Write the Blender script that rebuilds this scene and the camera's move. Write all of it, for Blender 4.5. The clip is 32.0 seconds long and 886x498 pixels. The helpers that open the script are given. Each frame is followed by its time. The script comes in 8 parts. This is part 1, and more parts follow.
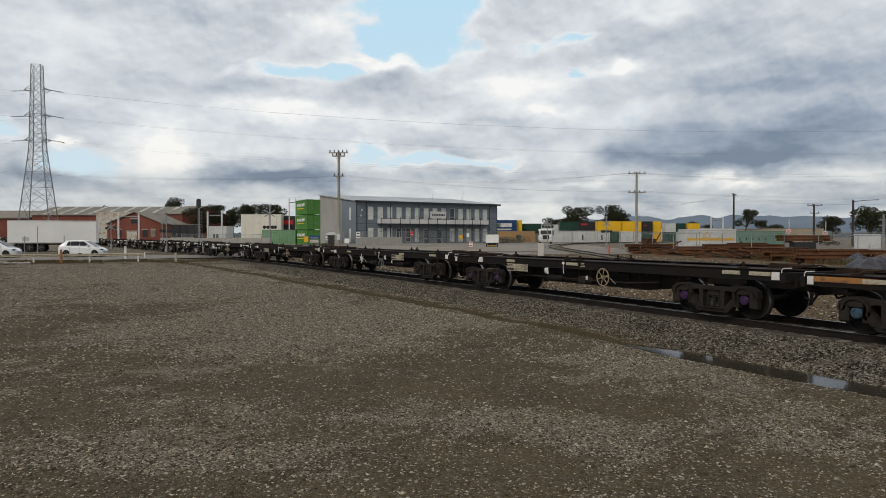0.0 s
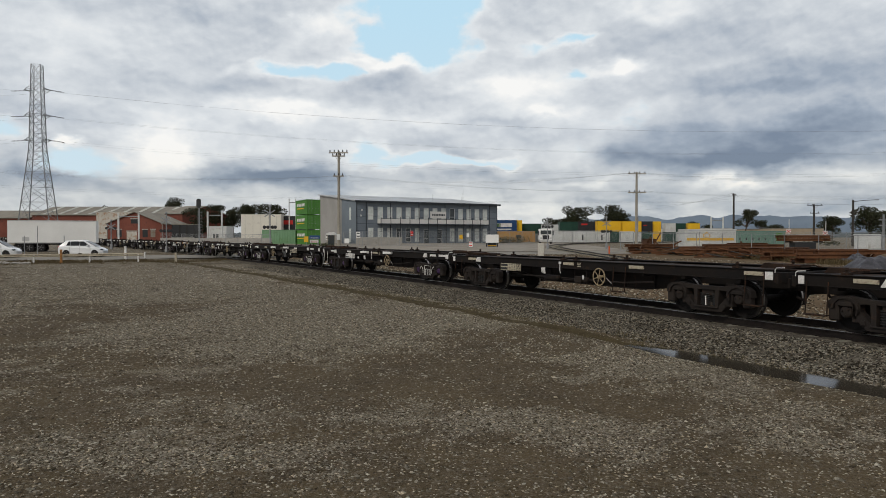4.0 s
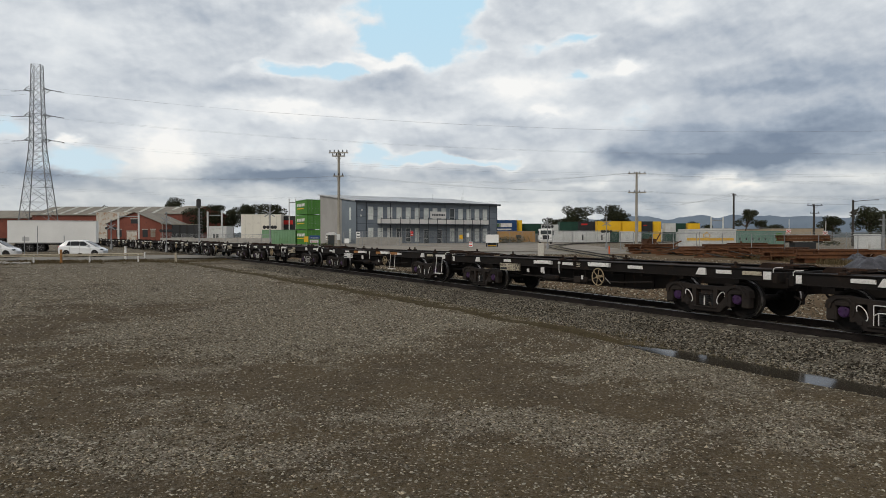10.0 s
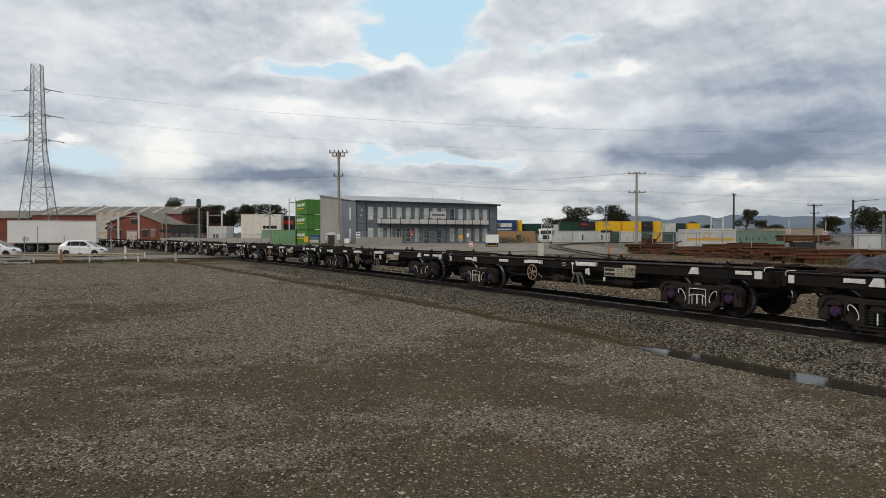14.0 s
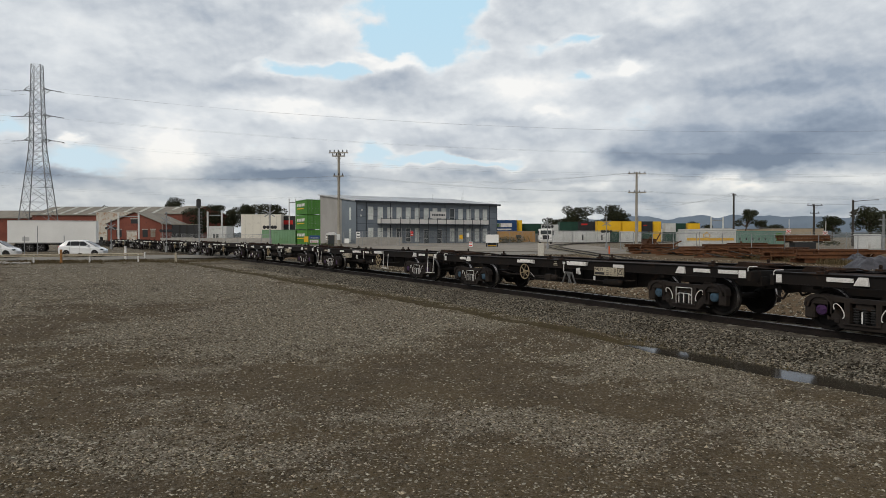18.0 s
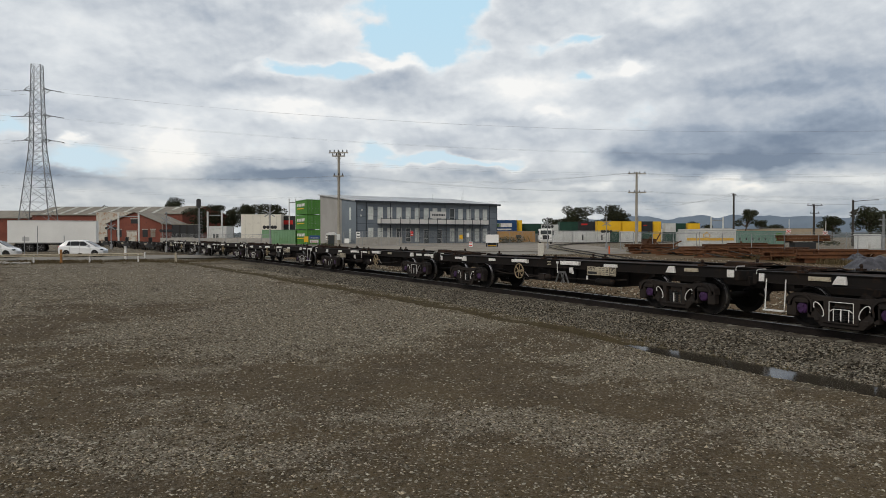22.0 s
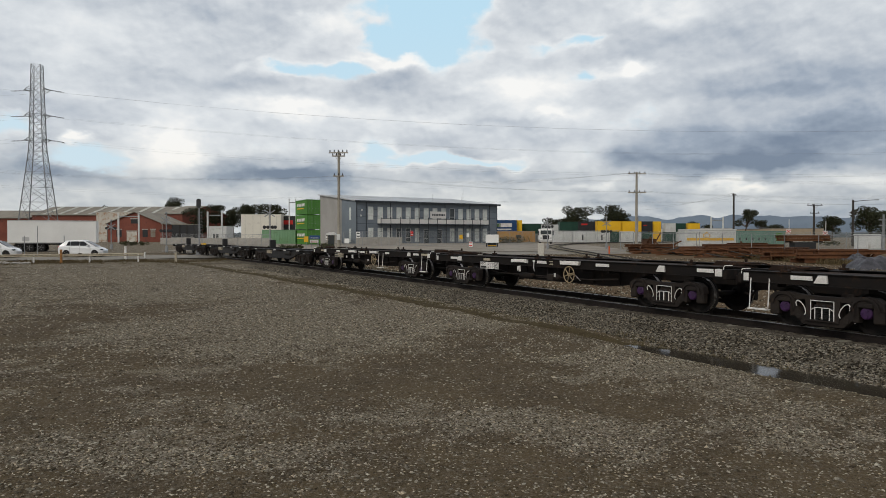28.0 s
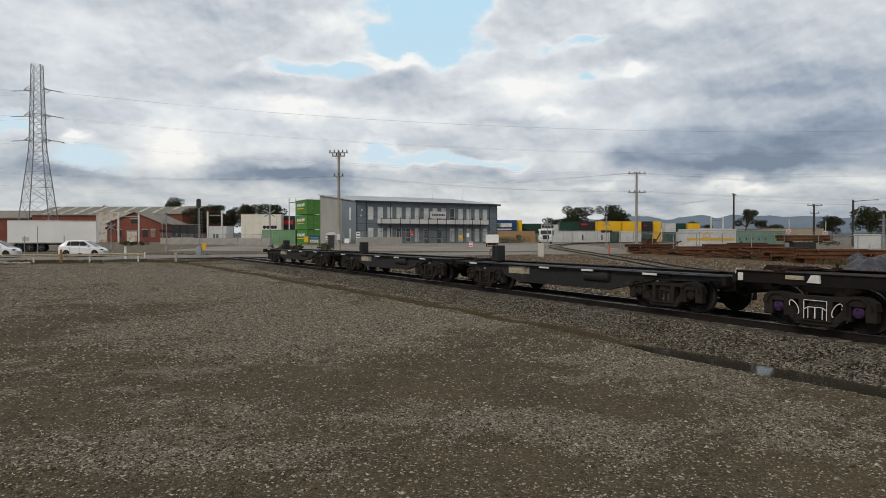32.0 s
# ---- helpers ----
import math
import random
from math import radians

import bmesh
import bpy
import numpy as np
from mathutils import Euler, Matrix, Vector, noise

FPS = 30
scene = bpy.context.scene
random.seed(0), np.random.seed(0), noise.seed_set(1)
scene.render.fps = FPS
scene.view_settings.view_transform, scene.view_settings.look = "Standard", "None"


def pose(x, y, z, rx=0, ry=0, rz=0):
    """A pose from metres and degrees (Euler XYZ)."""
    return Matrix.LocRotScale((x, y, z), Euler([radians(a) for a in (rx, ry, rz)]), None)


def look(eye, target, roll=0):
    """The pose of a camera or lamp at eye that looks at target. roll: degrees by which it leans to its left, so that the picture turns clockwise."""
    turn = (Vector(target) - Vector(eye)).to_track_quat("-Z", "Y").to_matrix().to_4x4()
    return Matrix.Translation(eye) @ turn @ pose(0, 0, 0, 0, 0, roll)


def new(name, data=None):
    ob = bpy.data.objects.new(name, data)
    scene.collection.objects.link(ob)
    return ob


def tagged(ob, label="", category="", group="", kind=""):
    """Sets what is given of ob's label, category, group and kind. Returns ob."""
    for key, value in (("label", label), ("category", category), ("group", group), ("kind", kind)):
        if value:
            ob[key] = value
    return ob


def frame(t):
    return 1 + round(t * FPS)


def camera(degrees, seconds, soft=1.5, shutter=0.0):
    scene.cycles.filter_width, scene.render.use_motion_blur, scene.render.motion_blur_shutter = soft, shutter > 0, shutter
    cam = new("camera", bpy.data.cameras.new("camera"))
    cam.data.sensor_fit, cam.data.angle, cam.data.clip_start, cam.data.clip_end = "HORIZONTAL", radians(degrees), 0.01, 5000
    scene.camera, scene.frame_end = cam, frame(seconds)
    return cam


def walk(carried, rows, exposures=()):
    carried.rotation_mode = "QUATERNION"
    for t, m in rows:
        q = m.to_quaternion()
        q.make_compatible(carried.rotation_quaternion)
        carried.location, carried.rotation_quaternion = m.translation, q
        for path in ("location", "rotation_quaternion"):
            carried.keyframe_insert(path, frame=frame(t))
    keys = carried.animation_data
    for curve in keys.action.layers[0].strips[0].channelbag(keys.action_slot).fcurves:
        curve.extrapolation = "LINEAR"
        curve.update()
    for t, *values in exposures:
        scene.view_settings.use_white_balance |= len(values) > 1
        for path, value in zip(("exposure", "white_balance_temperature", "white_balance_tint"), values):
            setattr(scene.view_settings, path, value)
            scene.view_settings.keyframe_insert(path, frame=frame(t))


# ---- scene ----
cam = camera(66.0, 32.0, soft=0.65)
VIEW = pose(0.0, 0.0, 2.42, 89.0, 0, 0)
walk(cam, [(0.0, VIEW), (32.0, VIEW)], [(0.0, 0.0), (32.0, 0.0)])


# ---- node and mesh tools ----
class Nodes:
    """Short way to write a node tree."""

    def __init__(self, tree):
        self.t = tree
        tree.nodes.clear()

    def add(self, kind, ins=(), **props):
        n = self.t.nodes.new(kind)
        for k, v in props.items():
            setattr(n, k, v)
        for key, v in (ins.items() if isinstance(ins, dict) else enumerate(ins)):
            if v is None:
                continue
            if isinstance(v, bpy.types.NodeSocket):
                self.t.links.new(v, n.inputs[key])
            else:
                n.inputs[key].default_value = v
        return n

    def m(self, op, a, b=None, c=None, clamp=False):
        return self.add("ShaderNodeMath", (a, b, c), operation=op, use_clamp=clamp).outputs[0]

    def v(self, op, a, b=None):
        return self.add("ShaderNodeVectorMath", (a, b), operation=op).outputs[0]

    def noise(self, vec, scale, detail=4.0, rough=0.55, distort=0.0):
        n = self.add("ShaderNodeTexNoise", {"Vector": vec, "Scale": scale, "Detail": detail, "Roughness": rough, "Distortion": distort})
        return n.outputs["Fac"]

    def step(self, x, lo, hi, a=0.0, b=1.0):
        n = self.add("ShaderNodeMapRange", {"Value": x, "From Min": lo, "From Max": hi, "To Min": a, "To Max": b}, interpolation_type="SMOOTHSTEP")
        return n.outputs[0]

    def mix(self, f, a, b, how="MIX"):
        n = self.add("ShaderNodeMix", {0: f}, data_type="RGBA", blend_type=how)
        for key, v in ((6, a), (7, b)):
            if isinstance(v, bpy.types.NodeSocket):
                self.t.links.new(v, n.inputs[key])
            else:
                n.inputs[key].default_value = (*v[:3], 1)
        return n.outputs[2]


# ---- world, sun, sky ----
SUN_TURN, SUN_HEIGHT = 215.0, 38.0
world = bpy.data.worlds.new("world")
scene.world = world
world.use_nodes = True
w = Nodes(world.node_tree)
sky = w.add("ShaderNodeTexSky", sky_type="NISHITA", sun_disc=False, sun_elevation=radians(SUN_HEIGHT), sun_rotation=radians(SUN_TURN))
coord = w.add("ShaderNodeTexCoord").outputs["Generated"]
blue = w.mix(1.0, sky.outputs[0], (0.10, 0.10, 0.10), "MULTIPLY")
cover = w.step(w.noise(coord, 3.0, 5.0), 0.33, 0.55)
shade = w.mix(w.step(w.noise(coord, 5.0, 5.0), 0.35, 0.68), (0.44, 0.445, 0.46), (0.88, 0.87, 0.84))
out = w.add("ShaderNodeBackground", {"Color": w.mix(cover, blue, shade), "Strength": 0.90})
w.add("ShaderNodeOutputWorld", {"Surface": out.outputs[0]})

sun = new("sun", bpy.data.lights.new("sun", "SUN"))
sun.data.energy, sun.data.angle, sun.data.color = 1.3, radians(12), (1.0, 0.93, 0.82)
a = radians(SUN_TURN)
sun.matrix_world = look((0, 0, 60), (-math.sin(a) * 50, -math.cos(a) * 50, 60 - 50 * math.tan(radians(SUN_HEIGHT))))


# ---- materials ----
def mat(name, col, col2=None, rough=0.7, metal=0.0, big=0.6, fine=25.0, bump=0.15, dirt=None, dirt_amt=0.0, vary=0.0, dist=0.01, coat=0.0, spec=0.28, speck=0.55):
    """A painted, rusty, stony or earthy surface: two scales of variation, optional dirt patches, grain as bump."""
    mt = bpy.data.materials.new(name)
    mt.use_nodes = True
    n = Nodes(mt.node_tree)
    p = n.add("ShaderNodeTexCoord").outputs["Object"]
    if col2 is None:
        col2 = tuple(c * 0.72 for c in col)
    f1 = n.noise(p, big, 5.0, 0.6)
    f2 = n.noise(p, fine, 6.0, 0.65)
    c = n.mix(n.step(f1, 0.36, 0.66), col, col2)
    c = n.mix(n.step(f2, 0.30, 0.75, 0.0, speck), c, tuple(x * 0.62 for x in col2))
    if dirt:
        d = n.step(n.noise(p, big * 3.1, 7.0, 0.7, 0.4), 0.62 - 0.3 * dirt_amt, 0.72 - 0.2 * dirt_amt)
        c = n.mix(n.m("MULTIPLY", d, 0.85), c, dirt)
    if vary:
        r = n.add("ShaderNodeObjectInfo").outputs["Random"]
        c = n.mix(n.m("MULTIPLY", r, vary), c, tuple(x * 0.45 for x in col2))
    r = n.step(f1, 0.2, 0.8, max(0.03, rough - 0.1), min(1.0, rough + 0.1))
    ins = {"Base Color": c, "Roughness": r, "Metallic": metal, "Coat Weight": coat, "Specular IOR Level": spec}
    if bump:
        ins["Normal"] = n.add("ShaderNodeBump", {"Strength": bump, "Distance": dist, "Height": f2}).outputs[0]
    b = n.add("ShaderNodeBsdfPrincipled", ins)
    n.add("ShaderNodeOutputMaterial", {"Surface": b.outputs[0]})
    return mt


def glass(name, col, rough=0.06):
    mt = bpy.data.materials.new(name)
    mt.use_nodes = True
    n = Nodes(mt.node_tree)
    b = n.add("ShaderNodeBsdfPrincipled", {"Base Color": (*col, 1), "Roughness": rough, "IOR": 1.5})
    n.add("ShaderNodeOutputMaterial", {"Surface": b.outputs[0]})
    return mt


STEEL = mat("dark_wagon_steel", (0.011, 0.0105, 0.011), (0.018, 0.0145, 0.0125), 0.72, 0.0, 0.9, 30, 0.12, (0.032, 0.020, 0.014), 0.22, spec=0.10)
STEEL2 = mat("grey_blue_wagon_steel", (0.020, 0.0205, 0.0225), (0.030, 0.029, 0.029), 0.6, 0.0, 0.9, 30, 0.12, (0.06, 0.045, 0.035), 0.2, spec=0.15)
DECK = mat("worn_deck_steel", (0.020, 0.0145, 0.0125), (0.036, 0.024, 0.018), 0.75, 0.0, 1.3, 26, 0.15, (0.070, 0.034, 0.020), 0.35, spec=0.06)
BOGIE = mat("cast_bogie_steel", (0.019, 0.016, 0.0155), (0.030, 0.024, 0.020), 0.72, 0.0, 2.0, 40, 0.25, (0.05, 0.03, 0.02), 0.18, spec=0.15)
WHEEL = mat("wheel_steel", (0.010, 0.0095, 0.0095), (0.016, 0.014, 0.013), 0.65, 0.0, 3.0, 40, 0.1, spec=0.15)
TREAD = mat("polished_tread", (0.40, 0.39, 0.38), (0.3, 0.28, 0.27), 0.28, 0.9, 3.0, 40, 0.05)
PURPLE = mat("purple_axle_cap", (0.058, 0.022, 0.085), (0.04, 0.018, 0.058), 0.45, 0.0, 5.0, 60, 0.1)
CAPBLUE = mat("blue_axle_cap", (0.05, 0.10, 0.15), (0.04, 0.07, 0.10), 0.45, 0.0, 5.0, 60, 0.1)
WHITE = mat("white_marking_paint", (0.80, 0.79, 0.77), (0.62, 0.60, 0.57), 0.55, 0.0, 2.0, 30, 0.08, (0.22, 0.17, 0.13), 0.12)
CREAM = mat("dirty_cream_plate", (0.50, 0.45, 0.34), (0.36, 0.31, 0.23), 0.65, 0.0, 2.0, 30, 0.1, (0.12, 0.09, 0.07), 0.3)
ORANGE = mat("worn_orange_paint", (0.42, 0.19, 0.05), (0.28, 0.13, 0.05), 0.65, 0.0, 2.0, 30, 0.1, (0.07, 0.045, 0.035), 0.4)
BRASS = mat("tan_handwheel_paint", (0.42, 0.33, 0.20), (0.3, 0.23, 0.14), 0.55, 0.0, 3.0, 40, 0.1)
BLACK = mat("black_paint", (0.02, 0.02, 0.021), (0.03, 0.03, 0.03), 0.5, 0.0, 1.0, 30, 0.06)
RAIL = mat("rusty_rail", (0.026, 0.02, 0.018), (0.018, 0.015, 0.014), 0.7, 0.2, 2.0, 30, 0.2, spec=0.15)
RAILTOP = mat("bright_rail_head", (0.36, 0.35, 0.35), (0.25, 0.24, 0.23), 0.35, 0.9, 2.0, 30, 0.05)
SLEEPER = mat("weathered_sleeper", (0.27, 0.25, 0.20), (0.18, 0.165, 0.13), 0.9, 0.0, 1.5, 18, 0.4, (0.07, 0.06, 0.05), 0.3)
ASPHALT = mat("grey_asphalt", (0.215, 0.196, 0.165), (0.26, 0.24, 0.205), 0.9, 0.0, 0.15, 30, 0.3, (0.09, 0.085, 0.08), 0.3)
CONCRETE = mat("weathered_concrete", (0.42, 0.40, 0.36), (0.33, 0.31, 0.28), 0.9, 0.0, 0.8, 12, 0.2, (0.2, 0.18, 0.155), 0.2)


def ground_mat():
    """Compacted gravel yard: earth, pale stone patches, damp dark patches, wheel-worn streaks, stone relief."""
    mt = bpy.data.materials.new("gravel_ground")
    mt.use_nodes = True
    n = Nodes(mt.node_tree)
    p = n.add("ShaderNodeTexCoord").outputs["Object"]
    big = n.noise(p, 0.10, 5.0, 0.6, 0.6)
    mid = n.noise(p, 0.55, 6.0, 0.65, 0.5)
    turn = n.add("ShaderNodeMapping", {"Vector": p, "Rotation": (0, 0, radians(22)), "Scale": (0.05, 0.35, 1)}).outputs[0]
    streak = n.noise(turn, 1.0, 5.0, 0.6, 0.3)
    cell = n.add("ShaderNodeTexVoronoi", {"Vector": p, "Scale": 26.0, "Randomness": 1.0})
    cell2 = n.add("ShaderNodeTexVoronoi", {"Vector": p, "Scale": 60.0, "Randomness": 1.0})
    tone = n.add("ShaderNodeSeparateColor", (cell.outputs["Color"],)).outputs[0]
    tone2 = n.add("ShaderNodeSeparateColor", (cell2.outputs["Color"],)).outputs[1]
    rockA = n.add("ShaderNodeTexVoronoi", {"Vector": n.v("ADD", p, n.v("MULTIPLY", n.v("SUBTRACT", n.add("ShaderNodeTexNoise", {"Vector": p, "Scale": 14.0}).outputs["Color"], (0.5, 0.5, 0.5)), (0.05, 0.05, 0.0))), "Scale": 22.0, "Randomness": 1.0})
    toneA = n.add("ShaderNodeSeparateColor", (rockA.outputs["Color"],))
    patch = n.noise(n.add("ShaderNodeMapping", {"Vector": p, "Rotation": (0, 0, radians(24)), "Scale": (0.30, 0.75, 1)}).outputs[0], 1.0, 6.0, 0.62, 0.5)
    area = n.m("ADD", n.m("MULTIPLY", patch, 0.55), n.m("ADD", n.m("MULTIPLY", streak, 0.25), n.m("MULTIPLY", big, 0.20)))
    att = n.add("ShaderNodeAttribute", attribute_name="stony").outputs["Fac"]
    pale = n.step(n.m("ADD", n.m("MULTIPLY", att, 0.6), n.m("MULTIPLY", area, 0.4)), 0.30, 0.80)
    c = n.mix(n.step(mid, 0.38, 0.66), (0.098, 0.072, 0.036), (0.054, 0.039, 0.020))
    c = n.mix(n.step(n.noise(p, 5.0, 6.0, 0.7), 0.35, 0.7, 0.0, 0.7), c, (0.118, 0.088, 0.054))
    c = n.mix(n.step(n.noise(p, 38.0, 5.0, 0.75), 0.50, 0.66, 0.0, 0.8), c, (0.022, 0.015, 0.009))
    c = n.mix(n.step(n.noise(p, 70.0, 4.0, 0.7), 0.56, 0.70, 0.0, 0.7), c, (0.24, 0.20, 0.15))
    stonesA = n.mix(n.m("POWER", toneA.outputs[0], 1.3), (0.080, 0.066, 0.048), (0.50, 0.465, 0.39))
    stonesA = n.mix(n.m("MULTIPLY", toneA.outputs[2], 0.5), stonesA, (0.13, 0.092, 0.054))
    stonesB = n.mix(n.m("POWER", tone2, 1.3), (0.056, 0.043, 0.029), (0.40, 0.36, 0.295))
    pebbly = n.step(n.m("ADD", n.noise(p, 1.5, 7.0, 0.7), n.m("MULTIPLY", n.m("SUBTRACT", pale, 0.5), 0.6)), 0.34, 0.66)
    body = n.step(rockA.outputs["Distance"], 0.55, 0.25)
    keepA = n.m("MULTIPLY", n.m("MULTIPLY", n.step(toneA.outputs[1], 0.30, 0.50), body), n.m("ADD", n.m("MULTIPLY", pebbly, 0.65), 0.30))
    keepB = n.m("MULTIPLY", n.step(tone, 0.35, 0.6), n.m("ADD", n.m("MULTIPLY", pebbly, 0.7), 0.18))
    c = n.mix(keepB, c, stonesB)
    c = n.mix(keepA, c, stonesA)
    c = n.mix(n.m("MULTIPLY", n.m("MULTIPLY", pale, pebbly), 0.30), c, (0.31, 0.272, 0.205))
    h = n.m("ADD", n.m("MULTIPLY", n.m("MULTIPLY", body, keepA), 1.2), n.m("MULTIPLY", cell2.outputs["Distance"], -0.5))
    h = n.m("ADD", h, n.noise(p, 9.0, 6.0, 0.7))
    b1 = n.add("ShaderNodeBump", {"Strength": 0.9, "Distance": 0.035, "Height": h}).outputs[0]
    b = n.add("ShaderNodeBsdfPrincipled", {"Base Color": c, "Roughness": n.step(big, 0.3, 0.7, 0.82, 0.96), "Normal": b1, "Specular IOR Level": 0.08})
    n.add("ShaderNodeOutputMaterial", {"Surface": b.outputs[0]})
    return mt


GROUND = ground_mat()


def ballast_mat(name, lo, hi, scale):
    mt = bpy.data.materials.new(name)
    mt.use_nodes = True
    n = Nodes(mt.node_tree)
    p = n.add("ShaderNodeTexCoord").outputs["Object"]
    cell = n.add("ShaderNodeTexVoronoi", {"Vector": p, "Scale": scale, "Randomness": 1.0})
    tone = n.add("ShaderNodeSeparateColor", (cell.outputs["Color"],)).outputs[0]
    c = n.mix(tone, lo, hi)
    c = n.mix(n.step(n.noise(p, 0.5, 5.0, 0.6), 0.4, 0.7, 0.0, 0.55), c, (0.09, 0.075, 0.06))
    h = n.m("ADD", n.m("MULTIPLY", cell.outputs["Distance"], -1.0), n.noise(p, 30.0, 4.0))
    bm_ = n.add("ShaderNodeBump", {"Strength": 1.0, "Distance": 0.05, "Height": h}).outputs[0]
    b = n.add("ShaderNodeBsdfPrincipled", {"Base Color": c, "Roughness": 0.94, "Normal": bm_, "Specular IOR Level": 0.08})
    n.add("ShaderNodeOutputMaterial", {"Surface": b.outputs[0]})
    return mt


BALLAST = ballast_mat("ballast_bed", (0.026, 0.021, 0.015), (0.20, 0.178, 0.14), 17.0)


def stone_mat(name, lo, hi, curve):
    """Loose stones joined in one mesh: each island its own grey."""
    mt = bpy.data.materials.new(name)
    mt.use_nodes = True
    n = Nodes(mt.node_tree)
    p = n.add("ShaderNodeTexCoord").outputs["Object"]
    r = n.add("ShaderNodeNewGeometry").outputs["Random Per Island"]
    c = n.mix(n.m("POWER", r, curve), lo, hi)
    c = n.mix(n.step(n.noise(p, 45.0, 4.0), 0.35, 0.7, 0.0, 0.45), c, lo)
    tan_ = n.m("FRACT", n.m("MULTIPLY", r, 37.0))
    c = n.mix(n.step(tan_, 0.62, 0.78, 0.0, 0.45), c, n.mix(1.0, c, (1.06, 0.87, 0.63), "MULTIPLY"))
    b = n.add("ShaderNodeBsdfPrincipled", {"Base Color": c, "Roughness": 0.92, "Specular IOR Level": 0.12})
    n.add("ShaderNodeOutputMaterial", {"Surface": b.outputs[0]})
    return mt


PEBBLE = stone_mat("yard_pebbles", (0.048, 0.038, 0.024), (0.60, 0.555, 0.455), 2.0)
PALE_STONE = stone_mat("pale_yard_stones", (0.045, 0.035, 0.020), (0.74, 0.69, 0.57), 1.8)
BALLAST_STONE = stone_mat("ballast_stones", (0.020, 0.017, 0.012), (0.38, 0.350, 0.288), 2.1)


# ---- mesh tools ----
def box(bm, x0, x1, y0, y1, z0, z1, bevel=0.0):
    vs = [bm.verts.new((x, y, z)) for x in (x0, x1) for y in (y0, y1) for z in (z0, z1)]
    fs = [bm.faces.new([vs[i] for i in q]) for q in ((0, 1, 3, 2), (4, 6, 7, 5), (0, 4, 5, 1), (2, 3, 7, 6), (0, 2, 6, 4), (1, 5, 7, 3))]
    if bevel:
        es = list({e for f in fs for e in f.edges})
        bmesh.ops.bevel(bm, geom=es, offset=bevel, segments=1, affect="EDGES")
    return fs


def rod(bm, a, b, r0, r1=None, sides=8, caps=True):
    """A round or many-sided bar from a to b."""
    a, b = Vector(a), Vector(b)
    r1 = r0 if r1 is None else r1
    d = (b - a).normalized()
    e = d.orthogonal().normalized()
    g = d.cross(e)
    rings = []
    for c, r in ((a, r0), (b, r1)):
        rings.append([bm.verts.new(c + r * (math.cos(6.28318 * i / sides) * e + math.sin(6.28318 * i / sides) * g)) for i in range(sides)])
    for i in range(sides):
        j = (i + 1) % sides
        bm.faces.new((rings[0][i], rings[0][j], rings[1][j], rings[1][i]))
    if caps:
        bm.faces.new(rings[0][::-1])
        bm.faces.new(rings[1])


def lathe(bm, profile, axis="Y", sides=24, centre=(0, 0, 0), closed=True):
    """Turn a profile of (radius, along) about an axis."""
    rings = []
    for r, h in profile:
        ring = []
        for i in range(sides):
            a_ = 6.2831853 * i / sides
            c_, s_ = r * math.cos(a_), r * math.sin(a_)
            p_ = {"Y": (c_, h, s_), "Z": (c_, s_, h), "X": (h, c_, s_)}[axis]
            ring.append(bm.verts.new(Vector(p_) + Vector(centre)))
        rings.append(ring)
    made = []
    for k in range(len(rings) - 1):
        for i in range(sides):
            j = (i + 1) % sides
            made.append(bm.faces.new((rings[k][i], rings[k][j], rings[k + 1][j], rings[k + 1][i])))
    if closed:
        made.append(bm.faces.new(rings[0][::-1]))
        made.append(bm.faces.new(rings[-1]))
    return made


def prism(bm, pts, y0, y1):
    """A flat outline in x and z, pulled from y0 to y1."""
    a_ = [bm.verts.new((x, y0, z)) for x, z in pts]
    b_ = [bm.verts.new((x, y1, z)) for x, z in pts]
    bm.faces.new(a_)
    bm.faces.new(b_[::-1])
    for i in range(len(pts)):
        j = (i + 1) % len(pts)
        bm.faces.new((a_[i], b_[i], b_[j], a_[j]))


def tube(bm, pts, r, sides=6, loop=False):
    """A bent bar through points."""
    n_ = len(pts)
    for i in range(n_ if loop else n_ - 1):
        rod(bm, pts[i], pts[(i + 1) % n_], r, sides=sides)


def mesh(name, bm, *mats, smooth=False):
    me = bpy.data.meshes.new(name)
    bmesh.ops.recalc_face_normals(bm, faces=bm.faces)
    bm.to_mesh(me)
    bm.free()
    for mt in mats:
        me.materials.append(mt)
    if smooth:
        for f in me.polygons:
            f.use_smooth = True
    return me


def part(name, data, material, parent, label="", at=None, smooth=False):
    """One mesh object under a thing or a part; data is a bmesh or a shared mesh."""
    if not isinstance(data, bpy.types.Mesh):
        data = mesh(name, data, *(material if isinstance(material, (list, tuple)) else [material]), smooth=smooth)
    ob = new(name, data)
    if parent:
        ob.parent = parent
    if at is not None:
        ob.matrix_basis = at
    if label:
        ob["label"] = label
    return ob


def thing(name, label, category, group="", kind="", at=None):
    ob = new(name)
    ob.empty_display_size = 0.2
    if at is not None:
        ob.matrix_basis = at
    return tagged(ob, label, category, group, kind)


def solid(name, bm, mats, label, category="", group="", kind="", at=None, smooth=False):
    ob = new(name, mesh(name, bm, *(mats if isinstance(mats, (list, tuple)) else [mats]), smooth=smooth))
    if at is not None:
        ob.matrix_basis = at
    return tagged(ob, label, category, group, kind)


